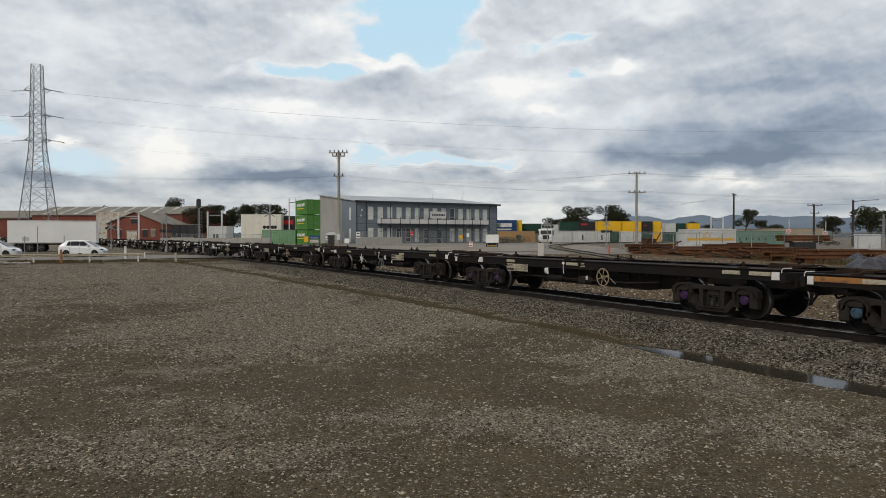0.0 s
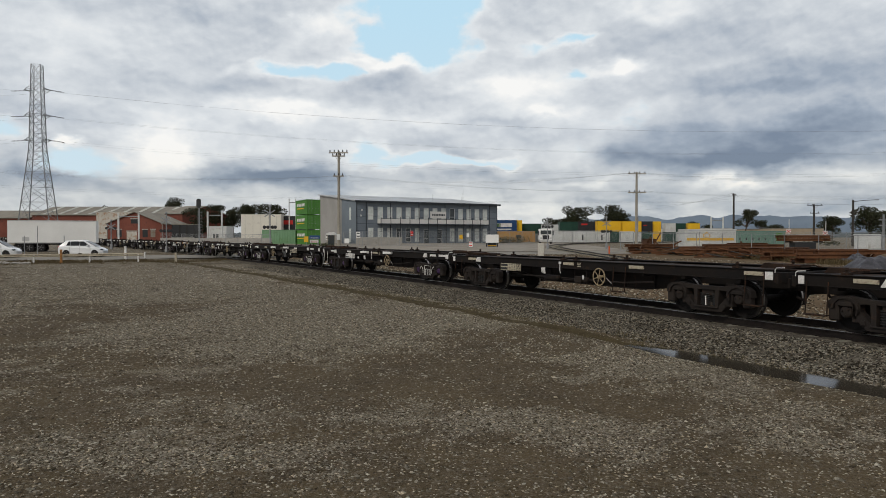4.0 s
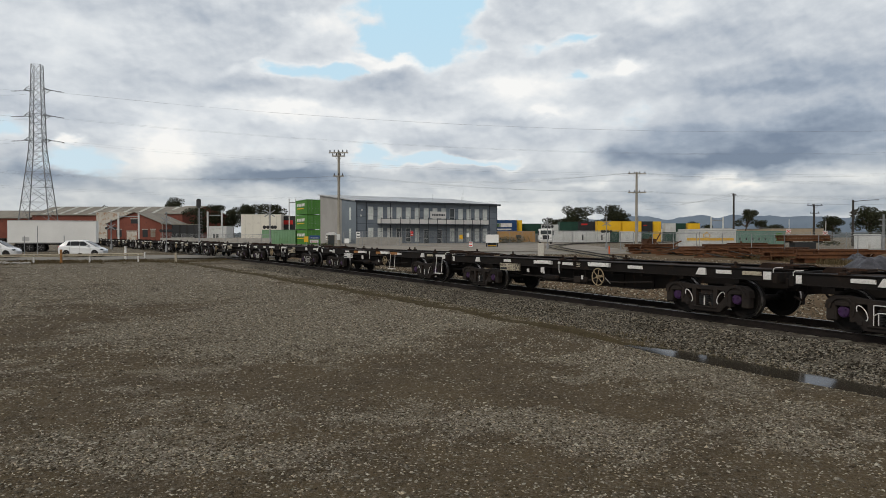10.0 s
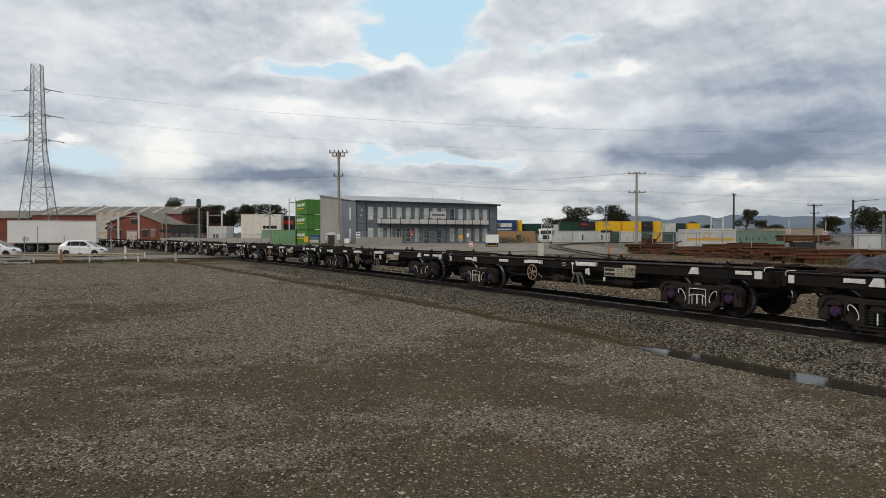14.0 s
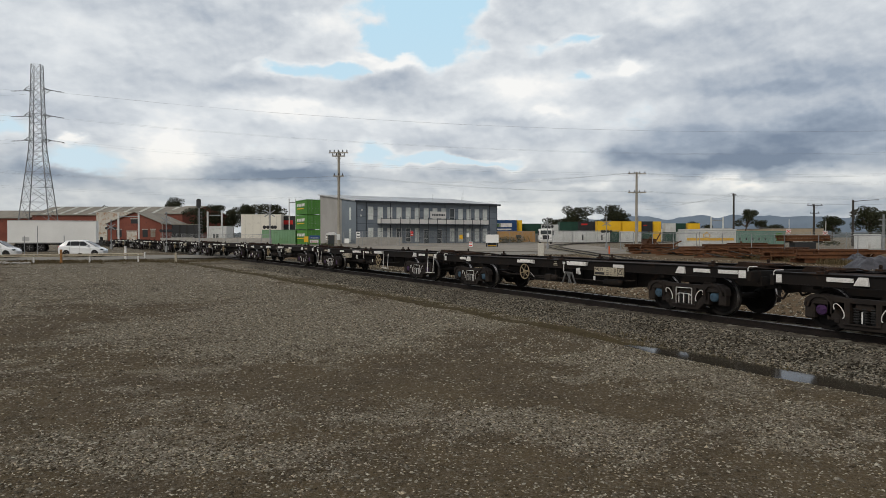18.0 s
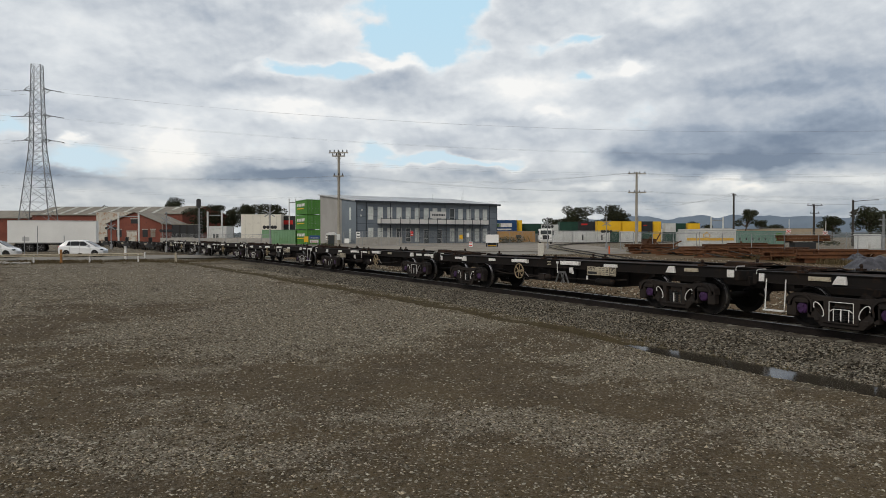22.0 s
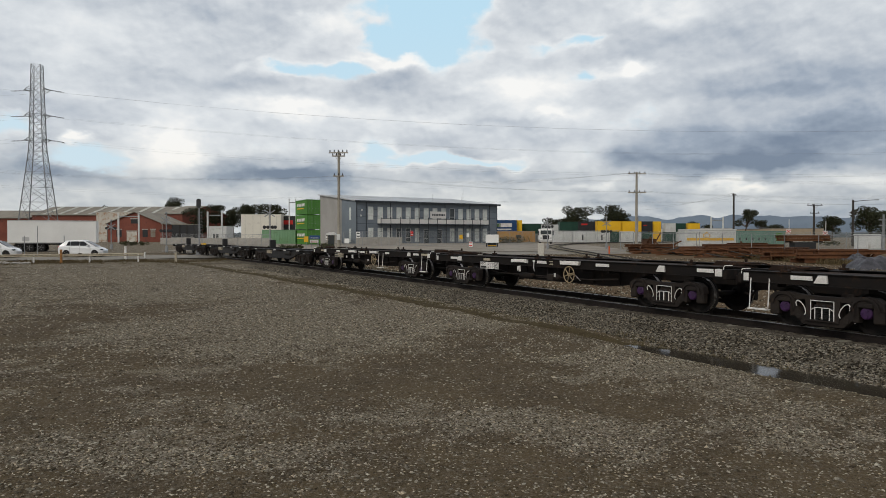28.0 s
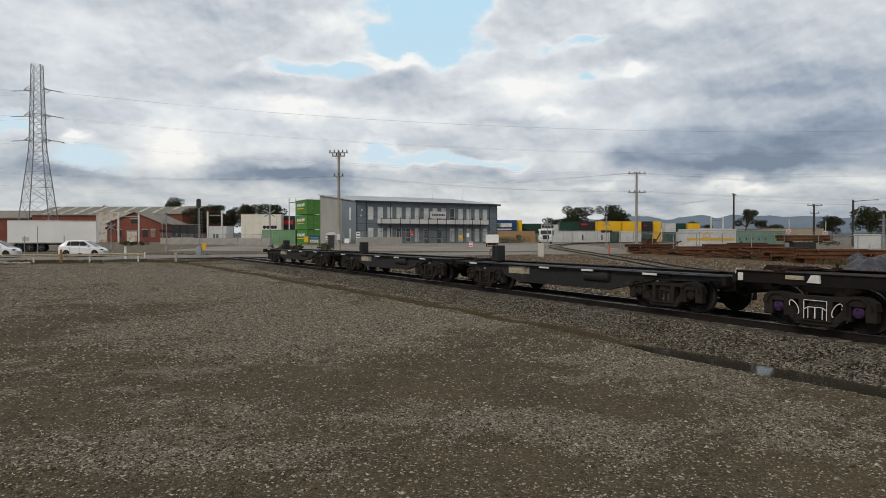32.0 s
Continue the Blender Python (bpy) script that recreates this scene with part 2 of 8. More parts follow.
def letters(name, text, size, material, parent, at, label=""):
    """Raised flat lettering in the built-in font, as a mesh."""
    cu = bpy.data.curves.new(name, "FONT")
    cu.body, cu.size, cu.extrude, cu.resolution_u = text, size, 0.002, 2
    tmp = new(name + "_curve", cu)
    me = bpy.data.meshes.new_from_object(tmp.evaluated_get(bpy.context.evaluated_depsgraph_get()))
    bpy.data.objects.remove(tmp)
    bpy.data.curves.remove(cu)
    me.materials.clear()
    me.materials.append(material)
    return part(name, me, material, parent, label, at)


# ---- the railway's line: an arc of 660 m radius; s runs with the train, lat away from the camera ----
HEAD, BEND, FAR = 0.4893, -0.021 / 13.9, 15.0
GAUGE = 1.435


def on_track(s, lat=0.0):
    lx, ly = math.sin(BEND * s) / BEND, (1 - math.cos(BEND * s)) / BEND + FAR + lat
    return (math.cos(HEAD) * ly + math.sin(HEAD) * lx, math.sin(HEAD) * ly - math.cos(HEAD) * lx)


def track_turn(s):
    """Heading of the train at s, degrees about z."""
    ax, ay = on_track(s - 0.5)
    bx, by = on_track(s + 0.5)
    return math.degrees(math.atan2(by - ay, bx - ax))


def rail_z(s):
    y = on_track(s)[1]
    return 0.42 + 0.0045 * max(0.0, y - 12.0)


def lateral(x, y):
    """Distance from the track's centre line, away from the camera positive, and s."""
    s = x * math.sin(HEAD) - y * math.cos(HEAD)
    d = x * math.cos(HEAD) + y * math.sin(HEAD) - FAR - BEND * s * s / 2
    return d, s


def smooth(a_, b_, x):
    t_ = min(1.0, max(0.0, (x - a_) / (b_ - a_)))
    return t_ * t_ * (3 - 2 * t_)


def gully_at(s):
    """How far the gully lies from the track's middle."""
    return 3.75 + 0.042 * max(0.0, -s - 9) + 0.16 * noise.noise((s * 0.3, 1, 0))


def ground_z(x, y):
    z = 0.0105 * min(118.0, max(0.0, y - 12.0))
    d, s = lateral(x, y)
    z += 0.035 * noise.noise((x * 0.22, y * 0.22, 0)) * smooth(160, 60, y) + 0.012 * noise.noise((x * 1.3, y * 1.3, 4)) * smooth(40, 20, y)
    # the wet gully along the ballast's foot
    deep = 0.17 * smooth(-15.2, -12.2, s) * (0.75 + 0.5 * noise.noise((s * 0.35, 7, 0)))
    z -= deep * math.exp(-(((d + gully_at(s)) / 0.46) ** 2))
    return z


# stony and bare places of the yard: x, y, half-widths, strength
PATCHES = (
    (2.8, 6.5, 1.40, 0.72, -0.50), (4.0, 6.8, 1.13, 1.11, -0.60), (-0.7, 6.4, 1.60, 0.42, -0.45), (-2.6, 6.4, 1.60, 0.42, -0.40), (-3.8, 16.2, 5.65, 6.31, 0.30), (2.7, 12.2, 2.02, 1.52, 0.20), (2.0, 20.9, 2.77, 2.98, 0.25),
    (-13.3, 33.2, 9.07, 9.81, 0.50), (-24.0, 44.9, 7.45, 10.37, 0.25), (-2.3, 20.9, 3.28, 3.87, 0.50), (-5.7, 18.8, 2.50, 3.16, 0.30), (-0.4, 17.7, 1.76, 2.15, 0.35),
    (-1.0, 9.0, 1.27, 0.72, 0.30), (1.1, 8.3, 1.18, 0.86, 0.45), (1.7, 7.0, 0.64, 0.68, 0.40), (4.5, 8.3, 1.18, 1.43, 0.40), (-3.4, 7.6, 1.63, 1.08, 0.30),
    (4.0, 14.2, 1.77, 1.53, 0.35), (-2.3, 6.8, 0.90, 0.79, 0.30), (5.5, 12.2, 1.61, 0.91, 0.35), (-10.4, 17.2, 1.85, 5.05, -0.60), (-2.2, 10.8, 2.33, 1.04, -0.45),
    (1.2, 10.4, 0.95, 0.67, -0.70), (0.8, 13.3, 2.42, 1.81, -0.45), (2.3, 9.6, 0.87, 0.94, -0.55), (0.6, 6.8, 0.39, 0.63, -0.60), (-5.6, 9.7, 1.29, 0.97, -0.45),
    (3.4, 7.5, 0.50, 0.58, -0.45), (-1.6, 13.3, 1.65, 0.97, -0.30), (-0.2, 6.8, 0.39, 0.79, -0.40), (3.1, 17.2, 2.85, 1.41, -0.40), (-6.0, 13.3, 1.76, 1.09, -0.30))


def stony(x, y):
    """1 where pale stones cover the yard, 0 where the brown earth is bare."""
    wx = x + 0.5 * noise.noise((x * 0.5, y * 0.5, 3)) + 0.2 * noise.noise((x * 1.7, y * 1.7, 8))
    wy = y + 0.9 * noise.noise((x * 0.4, y * 0.4, 11)) + 0.3 * noise.noise((x * 1.6, y * 1.6, 21))
    v = 0.46 + 0.12 * smooth(11, 24, y) + (0.35 * noise.noise((x * 0.16 + y * 0.07, y * 0.17 - x * 0.08, 77)) + 0.30 * noise.noise((x * 0.55, y * 0.42, 71))) * smooth(10, 16, y) - 0.10 * smooth(9, 6.5, y) + 0.26 * noise.noise((x * 0.35 + y * 0.1, y * 0.55, 31)) + 0.28 * noise.noise((x * 1.3, y * 1.1, 41)) + 0.34 * noise.noise((x * 4.1, y * 3.3, 51))
    for a_, b_, ra, rb, w_ in PATCHES:
        q_ = ((wx - a_) / ra) ** 2 + ((wy - b_) / rb) ** 2
        if q_ < 5:
            v += 0.72 * w_ * math.exp(-q_)
    return min(1.0, max(0.0, v))


# ---- the ground: one sheet to the horizon ----
def spread(lo, hi, centre, fine, grow):
    vals, step = [centre], fine
    while vals[-1] < hi:
        vals.append(vals[-1] + step)
        step *= grow
    low, step = [centre], fine
    while low[-1] > lo:
        low.append(low[-1] - step)
        step *= grow
    return low[:0:-1] + vals


def ground():
    xs = spread(-3800, 3800, 4.0, 0.22, 1.022)
    ys = spread(-400, 3900, 9.0, 0.22, 1.02)
    vs = [(x, y, ground_z(x, y)) for y in ys for x in xs]
    n_ = len(xs)
    fs = [(j * n_ + i, j * n_ + i + 1, (j + 1) * n_ + i + 1, (j + 1) * n_ + i) for j in range(len(ys) - 1) for i in range(n_ - 1)]
    me = bpy.data.meshes.new("ground")
    me.from_pydata(vs, [], fs)
    me.attributes.new("stony", "FLOAT", "POINT").data.foreach_set("value", [stony(a_, b_) if 4 < b_ < 75 and abs(a_) < 55 else 0.75 for a_, b_, c_ in vs])
    me.materials.append(GROUND)
    for f in me.polygons:
        f.use_smooth = True
    tagged(new("ground", me), "grey-brown compacted gravel yard with pale stones and damp patches", "ground", kind="structure")


ground()


def water():
    mt = bpy.data.materials.new("puddle_water")
    mt.use_nodes = True
    n = Nodes(mt.node_tree)
    b = n.add("ShaderNodeBsdfPrincipled", {"Base Color": (0.045, 0.038, 0.028, 1), "Roughness": 0.10, "IOR": 1.33})
    n.add("ShaderNodeOutputMaterial", {"Surface": b.outputs[0]})
    bm = bmesh.new()
    rows = []
    for i in range(74):
        s = -18.0 + i * 0.32
        rows.append([bm.verts.new((*on_track(s, -3.75 + e), -0.042)) for e in (-0.75, 0.75)])
    for p_, q_ in zip(rows, rows[1:]):
        bm.faces.new((p_[0], p_[1], q_[1], q_[0]))
    solid("puddle_water", bm, mt, "long narrow puddle of still muddy water beside the ballast", "puddle", kind="structure")


water()


# ---- ballast, sleepers, rails ----
def sweep(bm, profile, s0, s1, step, wobble=0.0, zf=rail_z):
    """Carry a profile of (lat, z) along the line."""
    rows = []
    s = s0
    while s <= s1 + 1e-6:
        zr = zf(s)
        rows.append([bm.verts.new((*on_track(s, la + (wobble * noise.noise((s * 1.7, la * 3, 2)) if wobble else 0)), zr + dz + (wobble * 0.35 * noise.noise((s * 2.3, la * 5, 9)) if wobble else 0))) for la, dz in profile])
        s += step
    for p_, q_ in zip(rows, rows[1:]):
        for i in range(len(profile) - 1):
            bm.faces.new((p_[i], p_[i + 1], q_[i + 1], q_[i]))
    return rows


S0, S1 = -135.0, 24.0
bm = bmesh.new()
sweep(bm, [(-3.2, -0.66), (-2.85, -0.47), (-2.45, -0.32), (-2.05, -0.20), (-1.7, -0.145), (-1.4, -0.14), (-1.2, -0.155), (0, -0.18), (1.2, -0.155), (1.4, -0.14), (1.7, -0.145), (2.2, -0.22), (2.8, -0.40), (3.4, -0.62)], S0, S1, 0.45, 0.12)
solid("ballast_bed", bm, BALLAST, "grey crushed-stone ballast bank under the railway line", "ballast", kind="structure", smooth=True)


def rail_profile(lat):
    h = [(-0.07, -0.172), (-0.07, -0.158), (-0.012, -0.14), (-0.012, -0.04), (-0.035, -0.03), (-0.035, -0.006), (-0.028, 0.0), (0.028, 0.0), (0.035, -0.006), (0.035, -0.03), (0.012, -0.04), (0.012, -0.14), (0.07, -0.158), (0.07, -0.172)]
    return [(lat + a_, b_) for a_, b_ in h]


track = thing("railway_track", "main railway line on weathered sleepers with rusty rails and shiny heads", "railway track", kind="structure")
for lat in (-GAUGE / 2 - 0.035, GAUGE / 2 + 0.035):
    bm = bmesh.new()
    sweep(bm, rail_profile(lat), S0, S1, 2.5)
    for i, f in enumerate(bm.faces):
        if i % 13 in (5, 6, 7):
            f.material_index = 1
    part("rail", bm, [RAIL, RAILTOP], track)
bm = bmesh.new()
box(bm, -0.115, 0.115, -1.28, 1.28, -0.13, 0.0, 0.015)
for lat in (-GAUGE / 2 - 0.035, GAUGE / 2 + 0.035):
    for e in (-1, 1):
        box(bm, -0.05, 0.05, lat + e * 0.07 - 0.03, lat + e * 0.07 + 0.03, 0.0, 0.03)
bm.faces.ensure_lookup_table()
for f in bm.faces:
    if f.calc_center_median().z > 0.001:
        f.material_index = 1
sleeper_mesh = mesh("sleeper", bm, SLEEPER, RAIL)
for i in range(228):
    s = S1 - 0.4 - 0.685 * i
    part("sleeper", sleeper_mesh, None, track, at=Matrix.Translation((*on_track(s, random.uniform(-0.03, 0.03)), rail_z(s) - 0.160)) @ pose(0, 0, 0, 0, 0, track_turn(s) + random.uniform(-1, 1)))


def damp_strip():
    """Mossy brown soil in the shallow gully between ballast and yard."""
    mt = mat("damp_brown_soil", (0.062, 0.047, 0.025), (0.085, 0.066, 0.036), 0.95, 0.0, 1.1, 16, 0.5, (0.034, 0.026, 0.014), 0.35, spec=0.04)
    bm = bmesh.new()
    rows = []
    for i in range(560):
        s = -64 + i * 0.12
        mid = 0.25 * noise.noise((s * 0.4, 12, 0))
        row = []
        for k in (-1, -0.5, 0.5, 1):
            half = max(0.0, 0.34 + 0.36 * noise.noise((s * 0.45, 3 + k, 0)) + 0.22 * noise.noise((s * 2.3, 8 + k, 0))) * smooth(-62, -40, s)
            p_ = on_track(s, -gully_at(s) + mid + k * half)
            row.append(bm.verts.new((*p_, ground_z(*p_) + (0.010 if abs(k) < 1 else -0.012))))
        rows.append(row)
    for p_, q_ in zip(rows, rows[1:]):
        for k in range(3):
            bm.faces.new((p_[k], p_[k + 1], q_[k + 1], q_[k]))
    solid("damp_soil", bm, mt, "mossy brown soil along the foot of the ballast", "soil", kind="structure", smooth=True)


damp_strip()


# ---- the cloudy sky beyond everything, drifting slowly ----
def cloud_mat():
    mt = bpy.data.materials.new("cloudy_sky")
    mt.use_nodes = True
    n = Nodes(mt.node_tree)
    uv = n.add("ShaderNodeUVMap", uv_map="angles").outputs[0]
    sp = n.add("ShaderNodeSeparateXYZ", (uv,))
    az, el = sp.outputs[0], sp.outputs[1]
    wide = n.add("ShaderNodeCombineXYZ", (n.m("MULTIPLY", az, 0.55), n.m("ADD", n.m("MULTIPLY", el, 0.72), n.m("MULTIPLY", n.m("LOGARITHM", n.m("ADD", el, 3.0), 2.718), 2.6)), 0.0)).outputs[0]
    wob = n.add("ShaderNodeTexNoise", {"Vector": wide, "Scale": 0.42, "Detail": 7.0, "Roughness": 0.52}).outputs["Color"]
    wv = n.v("MULTIPLY", n.v("SUBTRACT", wob, (0.5, 0.5, 0.5)), (6.5, 3.4, 0.0))
    wsp = n.add("ShaderNodeSeparateXYZ", (n.v("ADD", uv, wv),))
    waz, wel = wsp.outputs[0], wsp.outputs[1]

    def blob(a_, e_, ra, re):
        """A soft patch at azimuth a_, height e_, degrees."""
        dx = n.m("DIVIDE", n.m("SUBTRACT", waz, a_), ra)
        dy = n.m("DIVIDE", n.m("SUBTRACT", wel, e_), re)
        r2 = n.m("ADD", n.m("MULTIPLY", dx, dx), n.m("MULTIPLY", dy, dy))
        return n.m("POWER", 2.718, n.m("MULTIPLY", r2, -1.0))

    def total(items):
        acc = None
        for a_, e_, ra, re, k in items:
            b_ = n.m("MULTIPLY", blob(a_, e_, ra, re), k)
            acc = b_ if acc is None else n.m("ADD", acc, b_)
        return acc

    def heap(shift):
        """Rounded heaps on soft layers, read at a shifted place."""
        q_ = n.v("ADD", n.v("ADD", wide, shift), n.v("MULTIPLY", n.v("SUBTRACT", wob, (0.5, 0.5, 0.5)), (1.6, 1.6, 0.0)))
        soft = n.noise(q_, 0.12, 5.0, 0.5, 0.2)
        lump = n.add("ShaderNodeTexVoronoi", {"Vector": q_, "Scale": 0.30, "Detail": 3.0, "Roughness": 0.5, "Lacunarity": 2.1, "Smoothness": 0.45}, feature="SMOOTH_F1", normalize=True)
        puff = n.m("SUBTRACT", 1.0, lump.outputs["Distance"])
        return soft, puff

    s0, p0 = heap((0.0, 0.0, 0.0))
    wisp = n.noise(wide, 0.50, 7.0, 0.55)
    s1, p1 = heap((0.2, 0.6, 0.0))
    w1 = n.noise(n.v("ADD", wide, (0.10, 0.30, 0.0)), 0.50, 7.0, 0.55)
    gaps = total(GAPS)
    thick = n.m("SUBTRACT", n.m("ADD", n.m("MULTIPLY", s0, 0.45), n.m("MULTIPLY", p0, 0.42)), n.m("MULTIPLY", gaps, 0.46))
    thick = n.m("ADD", thick, n.m("MULTIPLY", n.m("SUBTRACT", wisp, 0.5), 0.46))
    cover = n.step(thick, 0.20, 0.40)
    # tops lit, undersides in shade
    relief = n.m("ADD", n.m("MULTIPLY", n.m("SUBTRACT", s0, s1), 1.0), n.m("ADD", n.m("MULTIPLY", n.m("SUBTRACT", p0, p1), 0.8), n.m("MULTIPLY", n.m("SUBTRACT", wisp, w1), 0.55)))
    lit = n.m("ADD", n.m("ADD", n.m("MULTIPLY", n.m("SUBTRACT", s0, 0.5), -0.5), relief), n.m("ADD", n.m("ADD", n.m("MULTIPLY", total(LIT), 1.25), total(DARK)), 0.59))
    lit = n.m("ADD", lit, n.m("MULTIPLY", n.step(thick, 0.50, 0.34), 0.20))
    cloud = n.add("ShaderNodeValToRGB", (lit,))
    ramp = cloud.color_ramp
    ramp.elements[0].position, ramp.elements[0].color = 0.0, (0.20, 0.255, 0.34, 1)
    ramp.elements[1].position, ramp.elements[1].color = 1.0, (0.93, 0.93, 0.915, 1)
    for pos, col in ((0.28, (0.345, 0.405, 0.49, 1)), (0.52, (0.54, 0.585, 0.64, 1)), (0.76, (0.735, 0.77, 0.80, 1))):
        e_ = ramp.elements.new(pos)
        e_.color = col
    warm = n.mix(n.step(el, 9.0, 2.0, 0.0, 0.55), cloud.outputs[0], n.mix(1.0, cloud.outputs[0], (1.0, 0.955, 0.86), "MULTIPLY"))
    blue = n.mix(n.step(el, 2.0, 20.0), (0.62, 0.76, 0.84), (0.50, 0.73, 0.88))
    c = n.mix(cover, blue, warm)
    em = n.add("ShaderNodeEmission", {"Color": c, "Strength": 1.0})
    n.add("ShaderNodeOutputMaterial", {"Surface": em.outputs[0]})
    return mt


# azimuth and height in degrees, half-widths, strength
GAPS = (
    (-2.6, 18.4, 4.6, 2.6, 0.95), (-0.2, 15.6, 3.4, 1.6, 0.85), (-4.2, 15.6, 2.2, 0.9, 0.6), (2.0, 19.6, 2.6, 1.4, 0.6), (-13.0, 13.2, 4.6, 0.7, 0.75),
    (-8.4, 13.2, 1.8, 0.7, 0.55), (11.4, 15.6, 1.6, 0.5, 0.6), (12.0, 13.2, 1.2, 0.5, 0.55), (8.0, 15.2, 2.2, 0.8, 0.5), (-0.4, 6.4, 6.0, 0.5, 0.95),
    (-6.2, 7.4, 1.6, 0.9, 0.8), (4.0, 6.2, 3.0, 0.3, 0.4), (-28.0, 5.6, 4.4, 1.1, 0.80), (-33.0, 7.8, 2.6, 0.9, 0.7))
LIT = (
    (-21.8, 7.2, 2.2, 2.2, 0.42), (-12.6, 10.2, 4.2, 0.7, 0.40), (-10.6, 16.8, 2.4, 0.8, 0.30), (-4.5, 14.2, 3.2, 0.5, 0.40), (6.2, 12.4, 3.6, 1.0, 0.34),
    (8.4, 10.5, 2.2, 0.5, 0.40), (15.2, 13.6, 1.6, 0.7, 0.50), (23.0, 4.0, 3.4, 0.5, 0.42), (30.5, 4.2, 3.0, 0.5, 0.24), (-28.4, 6.9, 0.8, 0.3, 0.45),
    (-24.0, 4.6, 3.0, 0.5, 0.24), (6.0, 2.6, 8.0, 0.9, 0.18), (11.0, 4.6, 4.0, 0.4, 0.20), (-2.0, 9.6, 6.0, 0.8, 0.20), (-14.4, 5.8, 2.0, 0.35, 0.34), (18.0, 17.8, 4.0, 0.8, 0.22), (-27.0, 15.0, 8.0, 3.0, 0.06))
DARK = (
    (-14.6, 5.5, 5.0, 0.9, -0.62), (-11.0, 4.6, 5.0, 0.8, -0.40), (-25.0, 4.6, 6.0, 0.5, -0.22), (-32.0, 5.2, 4.0, 1.0, -0.30), (18.0, 8.4, 5.0, 1.2, -0.42),
    (25.0, 7.0, 6.0, 1.2, -0.50), (16.0, 6.6, 3.0, 0.8, -0.40), (29.0, 11.6, 6.0, 1.6, -0.34), (21.0, 11.4, 3.0, 0.8, -0.22), (30.0, 8.6, 4.0, 1.0, -0.36), (26.0, 15.4, 8.0, 1.0, -0.12),
    (-4.4, 12.6, 3.0, 0.8, -0.24), (3.0, 4.9, 9.0, 0.5, -0.16), (13.0, 2.9, 5.0, 0.5, -0.20), (30.0, 2.2, 6.0, 0.8, -0.20), (-20.0, 12.0, 5.0, 0.6, -0.12), (5.0, 9.2, 3.0, 0.4, -0.16), (-24.0, 17.0, 6.0, 0.9, -0.08), (-28.0, 4.2, 6.0, 1.2, -0.22), (24.0, 5.7, 8.0, 0.8, -0.42), (22.0, 4.0, 13.0, 2.4, -0.20))


def sky_dome():
    bm = bmesh.new()
    lay = bm.loops.layers.uv.new("angles")
    rad = 4300.0
    azs = [-75 + 2.5 * i for i in range(61)]
    els = [-3 + 1.5 * j for j in range(44)]
    grid = [[bm.verts.new((rad * math.cos(radians(e)) * math.sin(radians(a_)), rad * math.cos(radians(e)) * math.cos(radians(a_)), rad * math.sin(radians(e)))) for a_ in azs] for e in els]
    for j in range(len(els) - 1):
        for i in range(len(azs) - 1):
            f = bm.faces.new((grid[j][i], grid[j][i + 1], grid[j + 1][i + 1], grid[j + 1][i]))
            for lp, (p_, q_) in zip(f.loops, ((i, j), (i + 1, j), (i + 1, j + 1), (i, j + 1))):
                lp[lay].uv = (azs[p_], els[q_])
    me = bpy.data.meshes.new("sky_backdrop")
    bm.to_mesh(me)
    bm.free()
    me.materials.append(cloud_mat())
    ob = new("sky_backdrop", me)
    ob.matrix_basis = pose(0, 0, 2.42)
    return tagged(ob, "broken grey and white clouds with patches of pale blue sky", "sky", kind="structure")


SKY = sky_dome()


# ---- the freight train ----
WHEEL_R = 0.46
BASE = 0.89
SPEED = 7.381
MOVERS = []
SPINNERS = []
# where each long wagon's middle stands on the line at the start
PLACE = {-2: 12.72, -1: -2.15, 0: -17.03, 1: -31.88, 2: -46.72, 3: -61.38, 4: -76.22, 5: -91.05, 6: -105.92, 7: -120.80, 8: -135.74, 9: -150.75,
         10: -165.70, 11: -180.60, 12: -195.49, 13: -210.39, 14: -225.23, 15: -240.07}


def wheelset_mesh(cap):
    bm = bmesh.new()
    R = WHEEL_R
    lathe(bm, [(0.075, -0.95), (0.075, 0.95)], sides=12)
    for e in (-1, 1):
        prof = [(0.10, 0.60), (0.16, 0.655), (0.36, 0.675), (R - 0.06, 0.655), (R + 0.028, 0.650), (R + 0.028, 0.682), (R, 0.70), (R - 0.003, 0.785), (R - 0.06, 0.785), (R - 0.10, 0.735), (0.17, 0.70), (0.12, 0.80)]
        fs = lathe(bm, [(r, e * h) for r, h in prof], sides=32, closed=False)
        for i, f in enumerate(fs):
            if i // 32 == 6:
                f.material_index = 2
    # end caps with bolts
    for e in (-1, 1):
        fs = lathe(bm, [(0.125, e * 0.93), (0.125, e * 1.06), (0.105, e * 1.085), (0.04, e * 1.09)], sides=14)
        for i in range(3):
            a_ = 2.0944 * i
            fs += lathe(bm, [(0.022, e * 1.085), (0.022, e * 1.115)], sides=6, centre=(0.07 * math.cos(a_), 0, 0.07 * math.sin(a_)))
        for f in fs:
            f.material_index = 1
    return mesh("wheelset", bm, WHEEL, cap, TREAD)


WS = {"purple": wheelset_mesh(PURPLE), "blue": wheelset_mesh(CAPBLUE), "plain": wheelset_mesh(BOGIE)}


